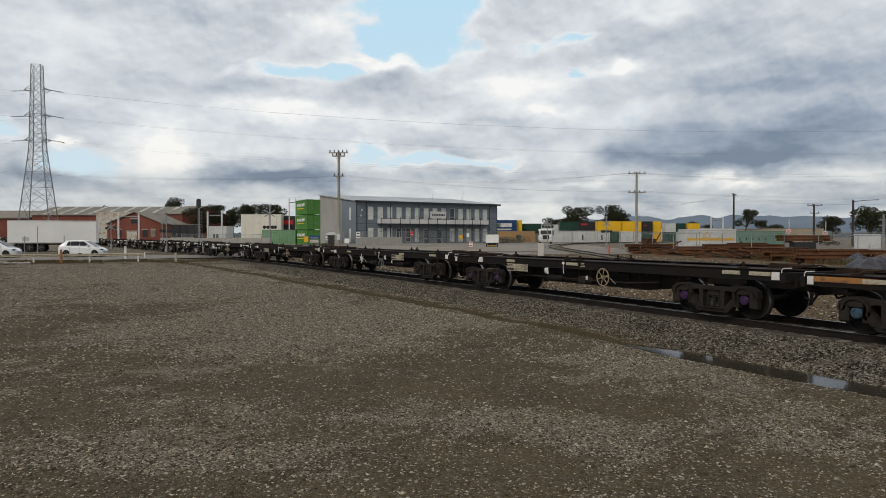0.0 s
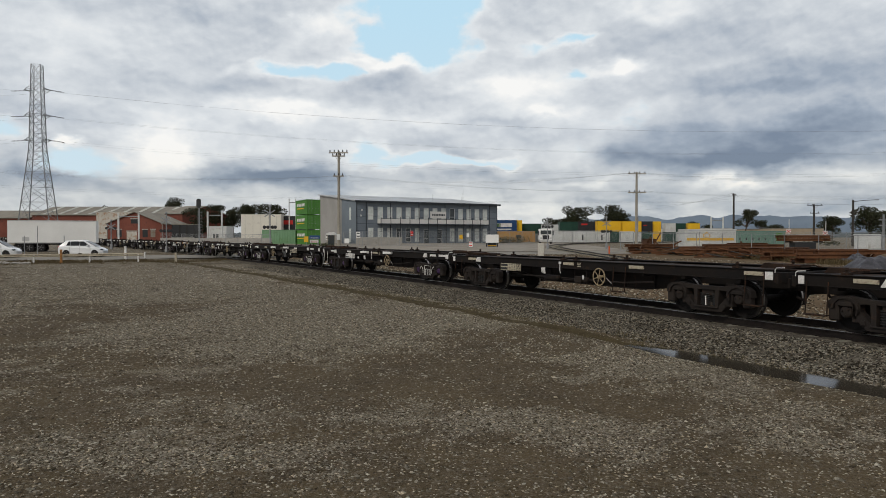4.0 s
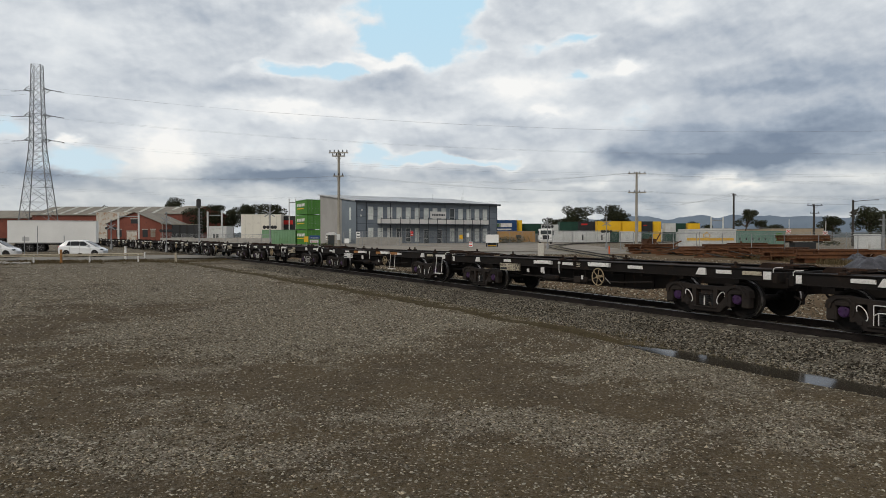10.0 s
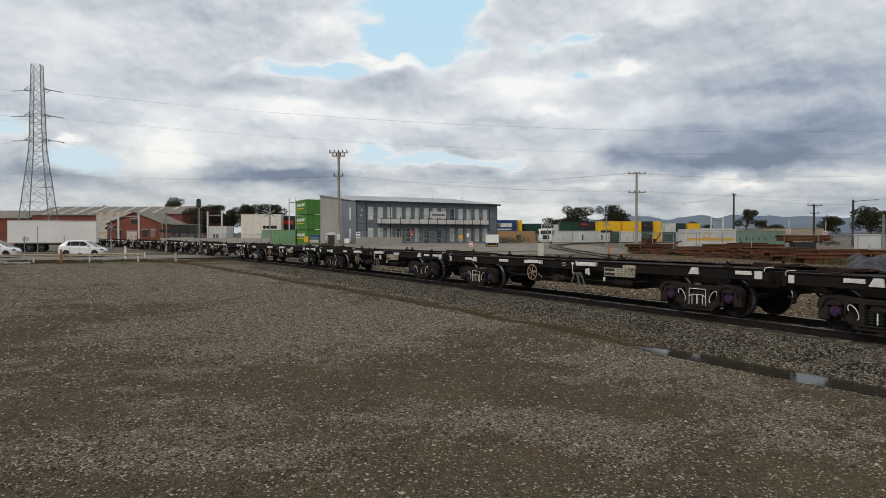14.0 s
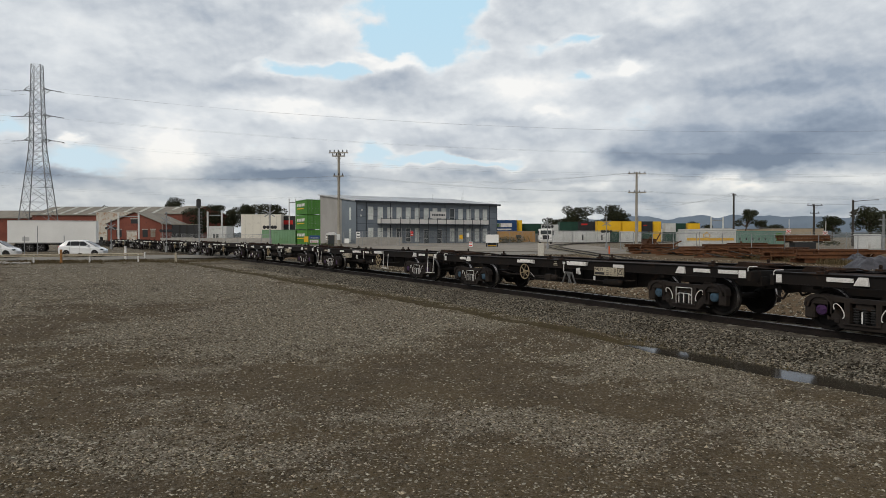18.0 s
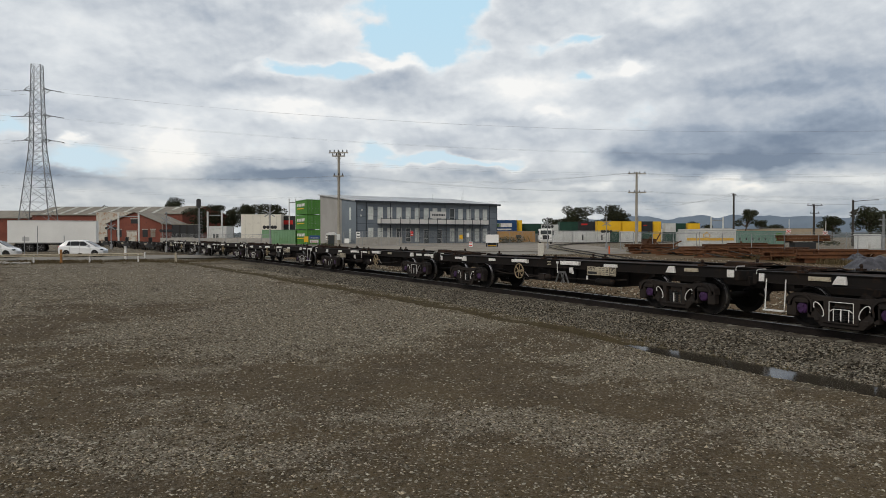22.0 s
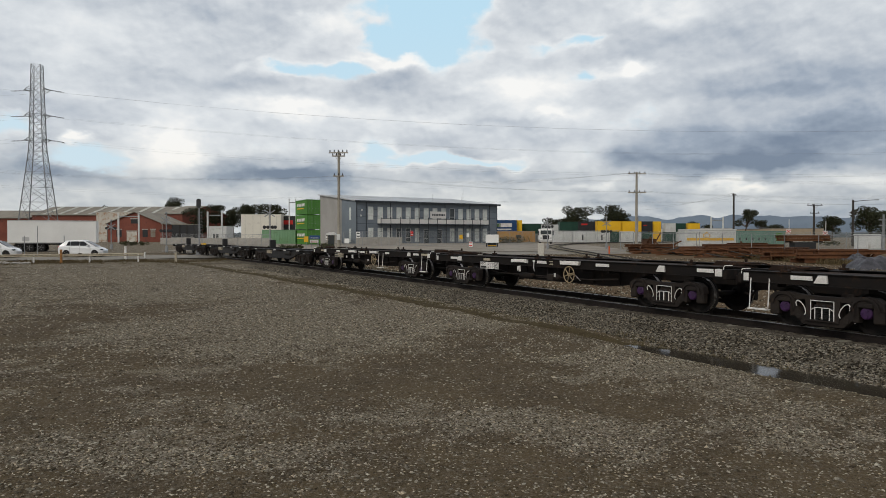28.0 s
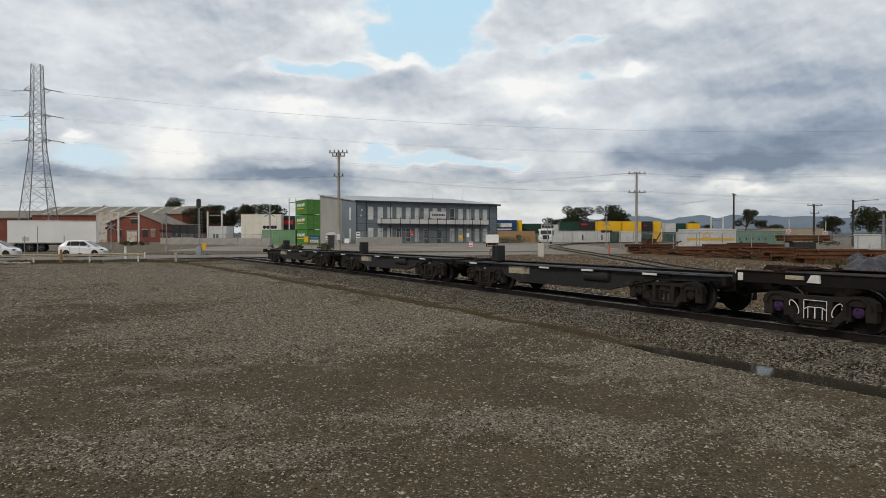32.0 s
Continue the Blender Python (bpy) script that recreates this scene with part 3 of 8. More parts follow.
def sideframe_mesh():
    """A cast three-piece bogie side, about the axle centres' middle; x along, z up from the rail."""
    bm = bmesh.new()
    t0, t1 = -0.10, 0.10
    # upper chord, arched over the axle boxes
    prism(bm, [(-1.27, 0.52), (-1.24, 0.68), (-1.10, 0.775), (-0.85, 0.80), (-0.60, 0.765), (-0.4, 0.74), (0.4, 0.74), (0.60, 0.765), (0.85, 0.80), (1.10, 0.775), (1.24, 0.68), (1.27, 0.52), (1.12, 0.50), (1.08, 0.62), (0.70, 0.62), (0.62, 0.635), (0.48, 0.65), (-0.48, 0.65), (-0.62, 0.635), (-0.70, 0.62), (-1.08, 0.62), (-1.12, 0.50)], t0, t1)
    # lower chord
    prism(bm, [(-0.76, 0.40), (-0.44, 0.12), (0.44, 0.12), (0.76, 0.40), (0.60, 0.50), (0.34, 0.235), (-0.34, 0.235), (-0.60, 0.50)], t0, t1)
    for e in (-1, 1):
        q_ = [(e * 0.585, 0.43), (e * 0.74, 0.36), (e * 0.72, 0.64), (e * 0.60, 0.64)]
        prism(bm, q_ if e > 0 else q_[::-1], t0, t1)
        # column beside the springs
        c_ = [(e * 0.26, 0.22), (e * 0.36, 0.22), (e * 0.38, 0.68), (e * 0.26, 0.68)]
        prism(bm, c_ if e > 0 else c_[::-1], t0 - 0.012, t1 + 0.012)
        # pedestal jaw round the bearing
        a_, b_ = sorted((e * (BASE - 0.25), e * (BASE - 0.14)))
        box(bm, a_, b_, t0, t1, 0.26, 0.66, 0.015)
        a_, b_ = sorted((e * (BASE + 0.14), e * (BASE + 0.36)))
        box(bm, a_, b_, t0, t1, 0.26, 0.64, 0.03)
        box(bm, e * BASE - 0.16, e * BASE + 0.16, -0.115, 0.10, 0.57, 0.67, 0.02)
        # rounded hood over the bearing
        for k in range(6):
            u0_, u1_ = radians(30 * k), radians(30 * k + 30)
            hood = [(e * BASE + 0.30 * math.cos(u_), 0.52 + 0.27 * math.sin(u_)) for u_ in (u0_, u1_)]
            prism(bm, [hood[0], hood[1], (e * BASE + 0.25 * math.cos(u1_), 0.52 + 0.22 * math.sin(u1_)), (e * BASE + 0.25 * math.cos(u0_), 0.52 + 0.22 * math.sin(u0_))], t0 - 0.035, t0)
        rod(bm, (e * 0.62, t0 - 0.01, 0.68), (e * 0.66, t0 - 0.01, 0.40), 0.02, sides=5)
        box(bm, e * 0.52 - 0.05, e * 0.52 + 0.05, t0 - 0.03, t0, 0.22, 0.32, 0.01)
    box(bm, -0.37, 0.37, -0.15, 0.12, 0.20, 0.235, 0.008)
    return mesh("sideframe", bm, BOGIE)


SIDEFRAME = sideframe_mesh()


def spring_mesh():
    bm = bmesh.new()
    for x in (-0.17, 0.0, 0.17):
        for k in range(6):
            lathe(bm, [(0.052, 0.262 + k * 0.052), (0.072, 0.272 + k * 0.052), (0.072, 0.288 + k * 0.052), (0.052, 0.298 + k * 0.052)], axis="Z", sides=10, centre=(x, 0, 0), closed=False)
        rod(bm, (x, 0, 0.235), (x, 0, 0.58), 0.035, sides=8)
    return mesh("spring_nest", bm, BLACK)


SPRINGS = spring_mesh()


def frame_line_mesh(double):
    """White paint line round the spring opening."""
    bm = bmesh.new()
    y, w_ = -0.112, 0.0105
    tube(bm, [(-0.255, y, 0.24), (-0.255, y, 0.645), (0.255, y, 0.645), (0.255, y, 0.24)], w_, 5)
    if double:
        tube(bm, [(-0.255, y, 0.44), (-0.16, y, 0.50), (0.16, y, 0.50), (0.255, y, 0.44)], w_, 5)
        tube(bm, [(-0.16, y, 0.50), (-0.16, y, 0.25)], w_, 5)
        tube(bm, [(0.16, y, 0.50), (0.16, y, 0.25)], w_, 5)
    return mesh("paint_frame", bm, WHITE)


def ear_line_mesh():
    """White paint loop round a side opening."""
    bm = bmesh.new()
    ring = [(0.085 * math.cos(a_) + 0.02 * math.sin(a_), 0.165 * math.sin(a_)) for a_ in [radians(20 + 250 * i / 14) for i in range(15)]]
    tube(bm, [(0.48 + 0.92 * px + 0.38 * pz, -0.116, 0.47 - 0.30 * px + 0.92 * pz) for px, pz in ring], 0.0115, 5)
    return mesh("paint_loop", bm, WHITE)


def stripe_mesh():
    bm = bmesh.new()
    box(bm, -0.013, 0.013, -0.126, -0.112, 0.26, 0.49)
    return mesh("paint_stripe", bm, WHITE)


M_FRAMELINE, M_EAR, M_STRIPE = [frame_line_mesh(True), frame_line_mesh(False)], ear_line_mesh(), stripe_mesh()


def bolster_mesh():
    bm = bmesh.new()
    box(bm, -0.19, 0.19, -1.05, 1.05, 0.50, 0.66, 0.02)
    lathe(bm, [(0.24, 0.64), (0.24, 0.76)], axis="Z", sides=16)
    for e in (-1, 1):
        # brake beams and hanging shoes
        rod(bm, (e * 0.36, -0.75, 0.42), (e * 0.36, 0.75, 0.42), 0.04, sides=6)
        for q_ in (-0.74, 0.74):
            box(bm, e * 0.40 - 0.035, e * 0.40 + 0.035, q_ - 0.04, q_ + 0.04, 0.30, 0.58, 0.01)
    return mesh("bolster", bm, BOGIE)


BOLSTER = bolster_mesh()


def bogie(parent, x, cap, paint, name="bogie"):
    b = part(name, BOLSTER, None, parent, "cast three-piece freight bogie with %s axle caps" % cap if cap != "plain" else "dark cast three-piece freight bogie", at=pose(x, 0, 0))
    for e in (-1, 1):
        part("sideframe", SIDEFRAME, None, b, at=pose(0, e * 1.0, 0) if e < 0 else pose(0, 1.0, 0, 0, 0, 180))
        part("spring_nest", SPRINGS, None, b, at=pose(0, e * 1.0, 0))
    if paint is not None:
        if paint < 2:
            part("paint_frame", M_FRAMELINE[paint], None, b, "white paint line on the casting", at=pose(0, -1.0, 0))
        part("paint_stripe", M_STRIPE, None, b, at=pose(0, -1.0, 0))
        if paint < 3:
            part("paint_loop", M_EAR, None, b, at=pose(0, -1.0, 0))
            part("paint_loop", M_EAR, None, b, at=pose(0, -1.0, 0) @ Matrix.Diagonal((-1, 1, 1, 1)))
    for e in (-1, 1):
        wsob = part("wheelset", WS[cap], None, b, at=pose(e * BASE, 0, WHEEL_R))
        SPINNERS.append((wsob, e * BASE))
    return b


TOP = 1.225


def belly_mesh(L, top=TOP):
    """Shallow outer sill over the bogies with a deep fish belly between them; the outside at -y."""
    bm = bmesh.new()
    web = top - 0.25
    prism(bm, [(-L, top - 0.02), (L, top - 0.02), (L, web), (-L, web)], -0.012, 0.012)
    box(bm, -L, L, -0.05, 0.20, top - 0.022, top, 0.004)
    box(bm, -L, L, -0.045, 0.08, web - 0.018, web, 0.003)
    inner = 0.52
    low = [(-3.6, web + 0.1), (-3.4, 0.78), (-1.75, 0.49), (2.7, 0.47), (3.7, 0.58), (3.95, 0.72), (4.1, web + 0.1)]
    prism(bm, low, inner, inner + 0.024)
    for (xa, za), (xb, zb) in zip(low[1:], low[2:5]):
        prism(bm, [(xa, za), (xb, zb), (xb, zb - 0.018), (xa, za - 0.018)], inner - 0.06, inner + 0.10)
    for i in range(6):
        x = -2.6 + i * 1.15
        box(bm, x - 0.006, x + 0.006, inner - 0.04, inner, 0.68 if x < -2 else 0.51, web + 0.08)
        prism(bm, [(x - 0.04, web - 0.018), (x + 0.04, web - 0.018), (x + 0.04, web - 0.09), (x - 0.04, web - 0.09)], 0.0, inner)
    for x in (-6.3, -4.3, 4.55, 6.2):
        prism(bm, [(x - 0.07, web - 0.018), (x + 0.07, web - 0.018), (x + 0.05, web - 0.10), (x - 0.05, web - 0.10)], 0.0, 0.3)
    return mesh("side_girder", bm, STEEL)


def lever_mesh():
    bm = bmesh.new()
    tube(bm, [(0, 0, 0.22), (0.02, -0.02, 0.0), (0.05, -0.02, -0.10)], 0.013, 5)
    box(bm, -0.05, 0.05, -0.012, 0.012, 0.20, 0.27)
    return mesh("release_lever", bm, WHITE)


def strut_mesh():
    bm = bmesh.new()
    rod(bm, (0, 0, 0), (0.22, 0, -0.15), 0.015, sides=5)
    return mesh("brake_lever", bm, GALVW)


def pipe_mesh():
    bm = bmesh.new()
    tube(bm, [(-3.2, 0, 0.72), (-2.6, 0, 0.66), (2.2, 0, 0.66), (3.4, 0, 0.74)], 0.022, 6)
    return mesh("brake_pipe", bm, BOGIE)


def deck_mesh(L):
    bm = bmesh.new()
    box(bm, -L, L, -0.20, 0.20, 0.72, 1.10, 0.01)
    return mesh("centre_sill", bm, STEEL)


def top_mesh(L):
    bm = bmesh.new()
    box(bm, -L, L, -0.36, 0.36, TOP - 0.05, TOP - 0.035)
    return mesh("deck_plate", bm, DECK)


def cross_mesh(wide):
    """Outrigger that carries a container's corners."""
    bm = bmesh.new()
    prism(bm, [(-wide, 1.03), (wide, 1.03), (wide, 1.06), (-wide, 1.06)], -1.16, 1.16)
    for e in (-1, 1):
        a_, b_ = sorted((e * 0.66, e * 1.17))
        box(bm, -wide, wide, a_, b_, 1.10, 1.13, 0.004)
    return mesh("cross_member", bm, STEEL)


def handwheel_mesh():
    bm = bmesh.new()
    r = 0.25
    ring = [(r * math.cos(6.2832 * i / 20), 0, r * math.sin(6.2832 * i / 20)) for i in range(20)]
    tube(bm, ring, 0.016, 6, True)
    for i in range(6):
        a_ = 6.2832 * i / 6 + 0.3
        rod(bm, (0, -0.01, 0), (r * math.cos(a_), 0, r * math.sin(a_)), 0.013, sides=5)
    lathe(bm, [(0.045, -0.04), (0.045, 0.10)], sides=10)
    rod(bm, (0, 0.08, 0), (0, 0.2, 0), 0.025, sides=6)
    return mesh("handwheel", bm, BRASS)


def spokes_mesh():
    """A hand brake that has lost its rim."""
    bm = bmesh.new()
    for i in range(6):
        a_ = 6.2832 * i / 6 + 0.45
        rod(bm, (0, -0.01, 0), (0.25 * math.cos(a_), 0, 0.25 * math.sin(a_)), 0.017, sides=5)
    lathe(bm, [(0.045, -0.04), (0.045, 0.10)], sides=10)
    return mesh("handwheel", bm, WHITE)


def prop_mesh():
    """Pale splayed brackets under the belly."""
    bm = bmesh.new()
    for x0, x1 in ((0.16, 0.0), (0.24, 0.42), (0.40, 0.30), (0.46, 0.62)):
        prism(bm, [(x0, 0.33), (x0 + 0.05, 0.33), (x1 + 0.05, 0.0), (x1, 0.0)] if x0 < 0.3 or x1 > x0 else [(x1, 0.0), (x0, 0.33), (x0 + 0.04, 0.33), (x1 + 0.04, 0.0)], -0.02, 0.01)
    box(bm, 0.14, 0.50, -0.03, 0.02, 0.30, 0.36, 0.005)
    return mesh("brake_bracket", bm, ALLOYD)


def tab_mesh():
    """White painted pull handle."""
    bm = bmesh.new()
    prism(bm, [(-0.09, 0.09), (0.08, 0.11), (0.07, 0.04), (0.10, -0.09), (0.03, -0.10), (-0.02, 0.0), (-0.06, -0.08), (-0.09, -0.05)], -0.03, 0.0)
    return mesh("pull_handle", bm, WHITE)


def coping_mesh():
    """Bent white end rail beside the coupling."""
    bm = bmesh.new()
    tube(bm, [(0.0, 0.0, -0.10), (0.0, -0.01, 0.10), (0.03, 0.0, 0.14), (0.20, 0.05, 0.15)], 0.011, 5)
    return mesh("end_rail", bm, WHITE)


def plate_mesh(w_, h_, t_=0.008):
    bm = bmesh.new()
    box(bm, -w_ / 2, w_ / 2, -t_, t_, -h_ / 2, h_ / 2, 0.002)
    return bm


def wedge_mesh():
    """White corner casting guide on the sill's face."""
    bm = bmesh.new()
    prism(bm, [(-0.15, -0.085), (0.15, -0.085), (0.13, 0.085), (-0.05, 0.085)], -0.03, 0.02)
    return mesh("corner_guide", bm, WHITE)


def shelf_mesh(flip):
    """Long white container guide: a bar with flared ends, deeper at one of them."""
    bm = bmesh.new()
    o = [(-0.45, 0.05), (-0.45, -0.055), (0.30, -0.04), (0.41, -0.06), (0.45, -0.06), (0.45, 0.055), (0.36, 0.0), (-0.38, 0.0)]
    if flip:
        o = [(-0.46, 0.065), (-0.43, -0.055), (0.43, -0.055), (0.46, 0.065), (0.36, 0.0), (-0.36, 0.0)]
    prism(bm, o, -0.085, 0.0)
    box(bm, -0.38, 0.36, -0.02, 0.0, -0.03, 0.06)
    return mesh("container_guide", bm, WHITE)


def step_mesh():
    """Hanging stirrup step, 0.5 m wide; its tread at z 0."""
    bm = bmesh.new()
    tube(bm, [(-0.24, 0.03, 0.70), (-0.24, -0.02, 0.0), (0.24, -0.02, 0.0), (0.24, 0.03, 0.70)], 0.014, 6)
    box(bm, -0.24, 0.24, -0.10, 0.08, -0.018, 0.008, 0.004)
    return bm


def twistlock_mesh():
    bm = bmesh.new()
    box(bm, -0.09, 0.09, -0.08, 0.08, 0.0, 0.05, 0.01)
    lathe(bm, [(0.035, 0.05), (0.035, 0.09), (0.05, 0.10), (0.03, 0.15)], axis="Z", sides=8)
    return mesh("twistlock", bm, DECK)


def bar(w_, h_, mt):
    bm = bmesh.new()
    box(bm, -w_ / 2, w_ / 2, -0.002, 0.002, -h_ / 2, h_ / 2)
    return mesh("print_bar", bm, mt)


def outline_mesh(name, pts, inner):
    """A painted outline: a thin band between a shape and its smaller self."""
    bm = bmesh.new()
    out_ = [[bm.verts.new((x * k, y, z * k)) for x, z in pts] for k, y in ((1.0, 0.002), (1.0, -0.003), (inner, -0.003), (inner, 0.002))]
    n_ = len(pts)
    for a_, b_ in zip(out_, out_[1:] + out_[:1]):
        for q_ in range(n_):
            bm.faces.new((a_[q_], a_[(q_ + 1) % n_], b_[(q_ + 1) % n_], b_[q_]))
    return mesh(name, bm, BLACK)


def coupler_mesh():
    bm = bmesh.new()
    box(bm, 0.0, 0.42, -0.10, 0.10, 0.76, 0.98, 0.02)
    box(bm, 0.30, 0.52, -0.15, 0.13, 0.72, 1.02, 0.03)
    tube(bm, [(0.1, 0.35, 0.85), (0.3, 0.37, 0.55), (0.5, 0.36, 0.62)], 0.028, 6)
    rod(bm, (0.12, -0.45, 0.9), (0.12, 0.45, 0.9), 0.016, sides=5)
    return mesh("coupler", bm, BOGIE)


def tank_mesh():
    bm = bmesh.new()
    lathe(bm, [(0.03, -0.62), (0.17, -0.58), (0.2, -0.50), (0.2, 0.50), (0.17, 0.58), (0.03, 0.62)], axis="X", sides=18)
    for x in (-0.3, 0.3):
        lathe(bm, [(0.208, x - 0.03), (0.208, x + 0.03)], axis="X", sides=18, closed=False)
    return mesh("air_tank", bm, STEEL, smooth=True)


def hood_mesh():
    """Low dark box and coupling lever on the wagon's end."""
    bm = bmesh.new()
    prism(bm, [(-0.32, 0.0), (0.32, 0.0), (0.26, 0.10), (-0.22, 0.12)], -0.55, -0.15)
    prism(bm, [(-0.2, 0.0), (0.24, 0.0), (0.2, 0.07), (-0.16, 0.07)], 0.2, 0.6)
    tube(bm, [(0.3, -1.1, -0.03), (0.34, -0.5, 0.06), (0.34, 0.5, 0.06), (0.3, 1.1, -0.03)], 0.016, 5)
    return mesh("end_hood", bm, DECK)


def brake_mesh():
    bm = bmesh.new()
    box(bm, -0.22, 0.22, -0.2, 0.2, -0.16, 0.16, 0.02)
    lathe(bm, [(0.14, 0.22), (0.15, 0.5), (0.05, 0.55)], axis="X", sides=12)
    rod(bm, (0.5, 0, 0), (1.5, 0.1, -0.05), 0.025, sides=6)
    rod(bm, (-0.2, 0, -0.05), (-1.2, 0.05, -0.08), 0.02, sides=6)
    for x in (-0.35, 0.42):
        rod(bm, (x, 0, 0.1), (x, 0, 0.5), 0.018, sides=5)
    return mesh("brake_gear", bm, BOGIE)


def head_mesh():
    bm = bmesh.new()
    box(bm, -0.05, 0.05, -1.2, 1.2, 0.92, 1.16, 0.01)
    box(bm, -0.05, 0.05, -0.7, 0.7, 0.72, 0.92, 0.01)
    for y in (-1.12, 1.12):
        box(bm, -0.55, -0.05, y - 0.05, y + 0.05, 1.02, 1.14, 0.01)
    for y in (-0.75, 0.75):
        box(bm, -0.02, 0.10, y - 0.12, y + 0.12, 0.80, 1.02, 0.01)
    return mesh("headstock", bm, STEEL)


LONG, HALF = 7.2, 5.23
ALLOYD = mat("dull_grey_bracket", (0.14, 0.14, 0.14), (0.08, 0.078, 0.075), 0.6)
GALVW = mat("pale_grey_lever_paint", (0.30, 0.29, 0.28), (0.19, 0.18, 0.17), 0.6)
M_TOP, M_CENTRE, M_HEAD = top_mesh(LONG - 0.2), deck_mesh(LONG), head_mesh()
M_BELLY, M_LEVER, M_STRUT, M_PIPE = belly_mesh(LONG - 0.05), lever_mesh(), strut_mesh(), pipe_mesh()
M_CROSS = {w_: cross_mesh(w_) for w_ in (0.12, 0.34)}
M_WHEELH, M_WEDGE, M_SHELF, M_SHELF2 = handwheel_mesh(), wedge_mesh(), shelf_mesh(False), shelf_mesh(True)
M_TRI = outline_mesh("triangle_mark", [(-0.085, -0.06), (0.085, -0.06), (0.0, 0.095)], 0.68)
M_TRIBOX = outline_mesh("triangle_border", [(-0.125, -0.115), (0.125, -0.115), (0.125, 0.115), (-0.125, 0.115)], 0.87)
M_TWIST, M_COUP, M_TANK, M_BRAKE = twistlock_mesh(), coupler_mesh(), tank_mesh(), brake_mesh()
M_STEPW, M_STEPB = mesh("step", step_mesh(), WHITE), mesh("step", step_mesh(), DECK)
M_PLATE = {}
for key, mt in (("white", WHITE), ("cream", CREAM), ("orange", ORANGE), ("steel", BLACK)):
    M_PLATE[key] = mesh("marker_plate", plate_mesh(0.52, 0.09), mt)
M_CODE = {"white": mesh("code_plate", plate_mesh(1.22, 0.25), WHITE), "cream": mesh("code_plate", plate_mesh(1.22, 0.25), CREAM)}
M_HOOD, M_ENDPLATE = hood_mesh(), mesh("end_bracket", plate_mesh(0.24, 0.20, 0.012), WHITE)
M_NOTICE = mesh("small_notice", plate_mesh(0.15, 0.15), WHITE)
M_BARB, M_BARN = bar(0.10, 0.012, BLACK), bar(0.40, 0.075, BLACK)
M_SPOKES, M_PROP, M_TAB, M_ENDRAIL = spokes_mesh(), prop_mesh(), tab_mesh(), coping_mesh()
M_PRINT = bar(0.22, 0.02, CREAM)


def code_plate(parent, x, z, tone, code):
    p_ = part("code_plate", M_CODE[tone], None, parent, "%s wagon data plate with black print" % tone, at=pose(x, FACE - 0.02, z))
    if code:
        letters("class_letters", code, 0.13, BLACK, p_, pose(-0.59, -0.010, 0.02, 90, 0, 0))
    else:
        part("print_bar", M_BARN, None, p_, at=pose(-0.38, -0.010, 0.065))
    part("print_bar", M_BARN, None, p_, at=pose(-0.38, -0.010, -0.06))
    for i in range(4):
        for x_ in (-0.05, 0.10, 0.25):
            part("print_bar", M_BARB, None, p_, at=pose(x_, -0.010, 0.085 - 0.055 * i))
    part("triangle_mark", M_TRI, None, p_, at=pose(0.47, -0.012, 0.0))
    part("triangle_border", M_TRIBOX, None, p_, at=pose(0.47, -0.012, 0.0))


FACE = -1.19


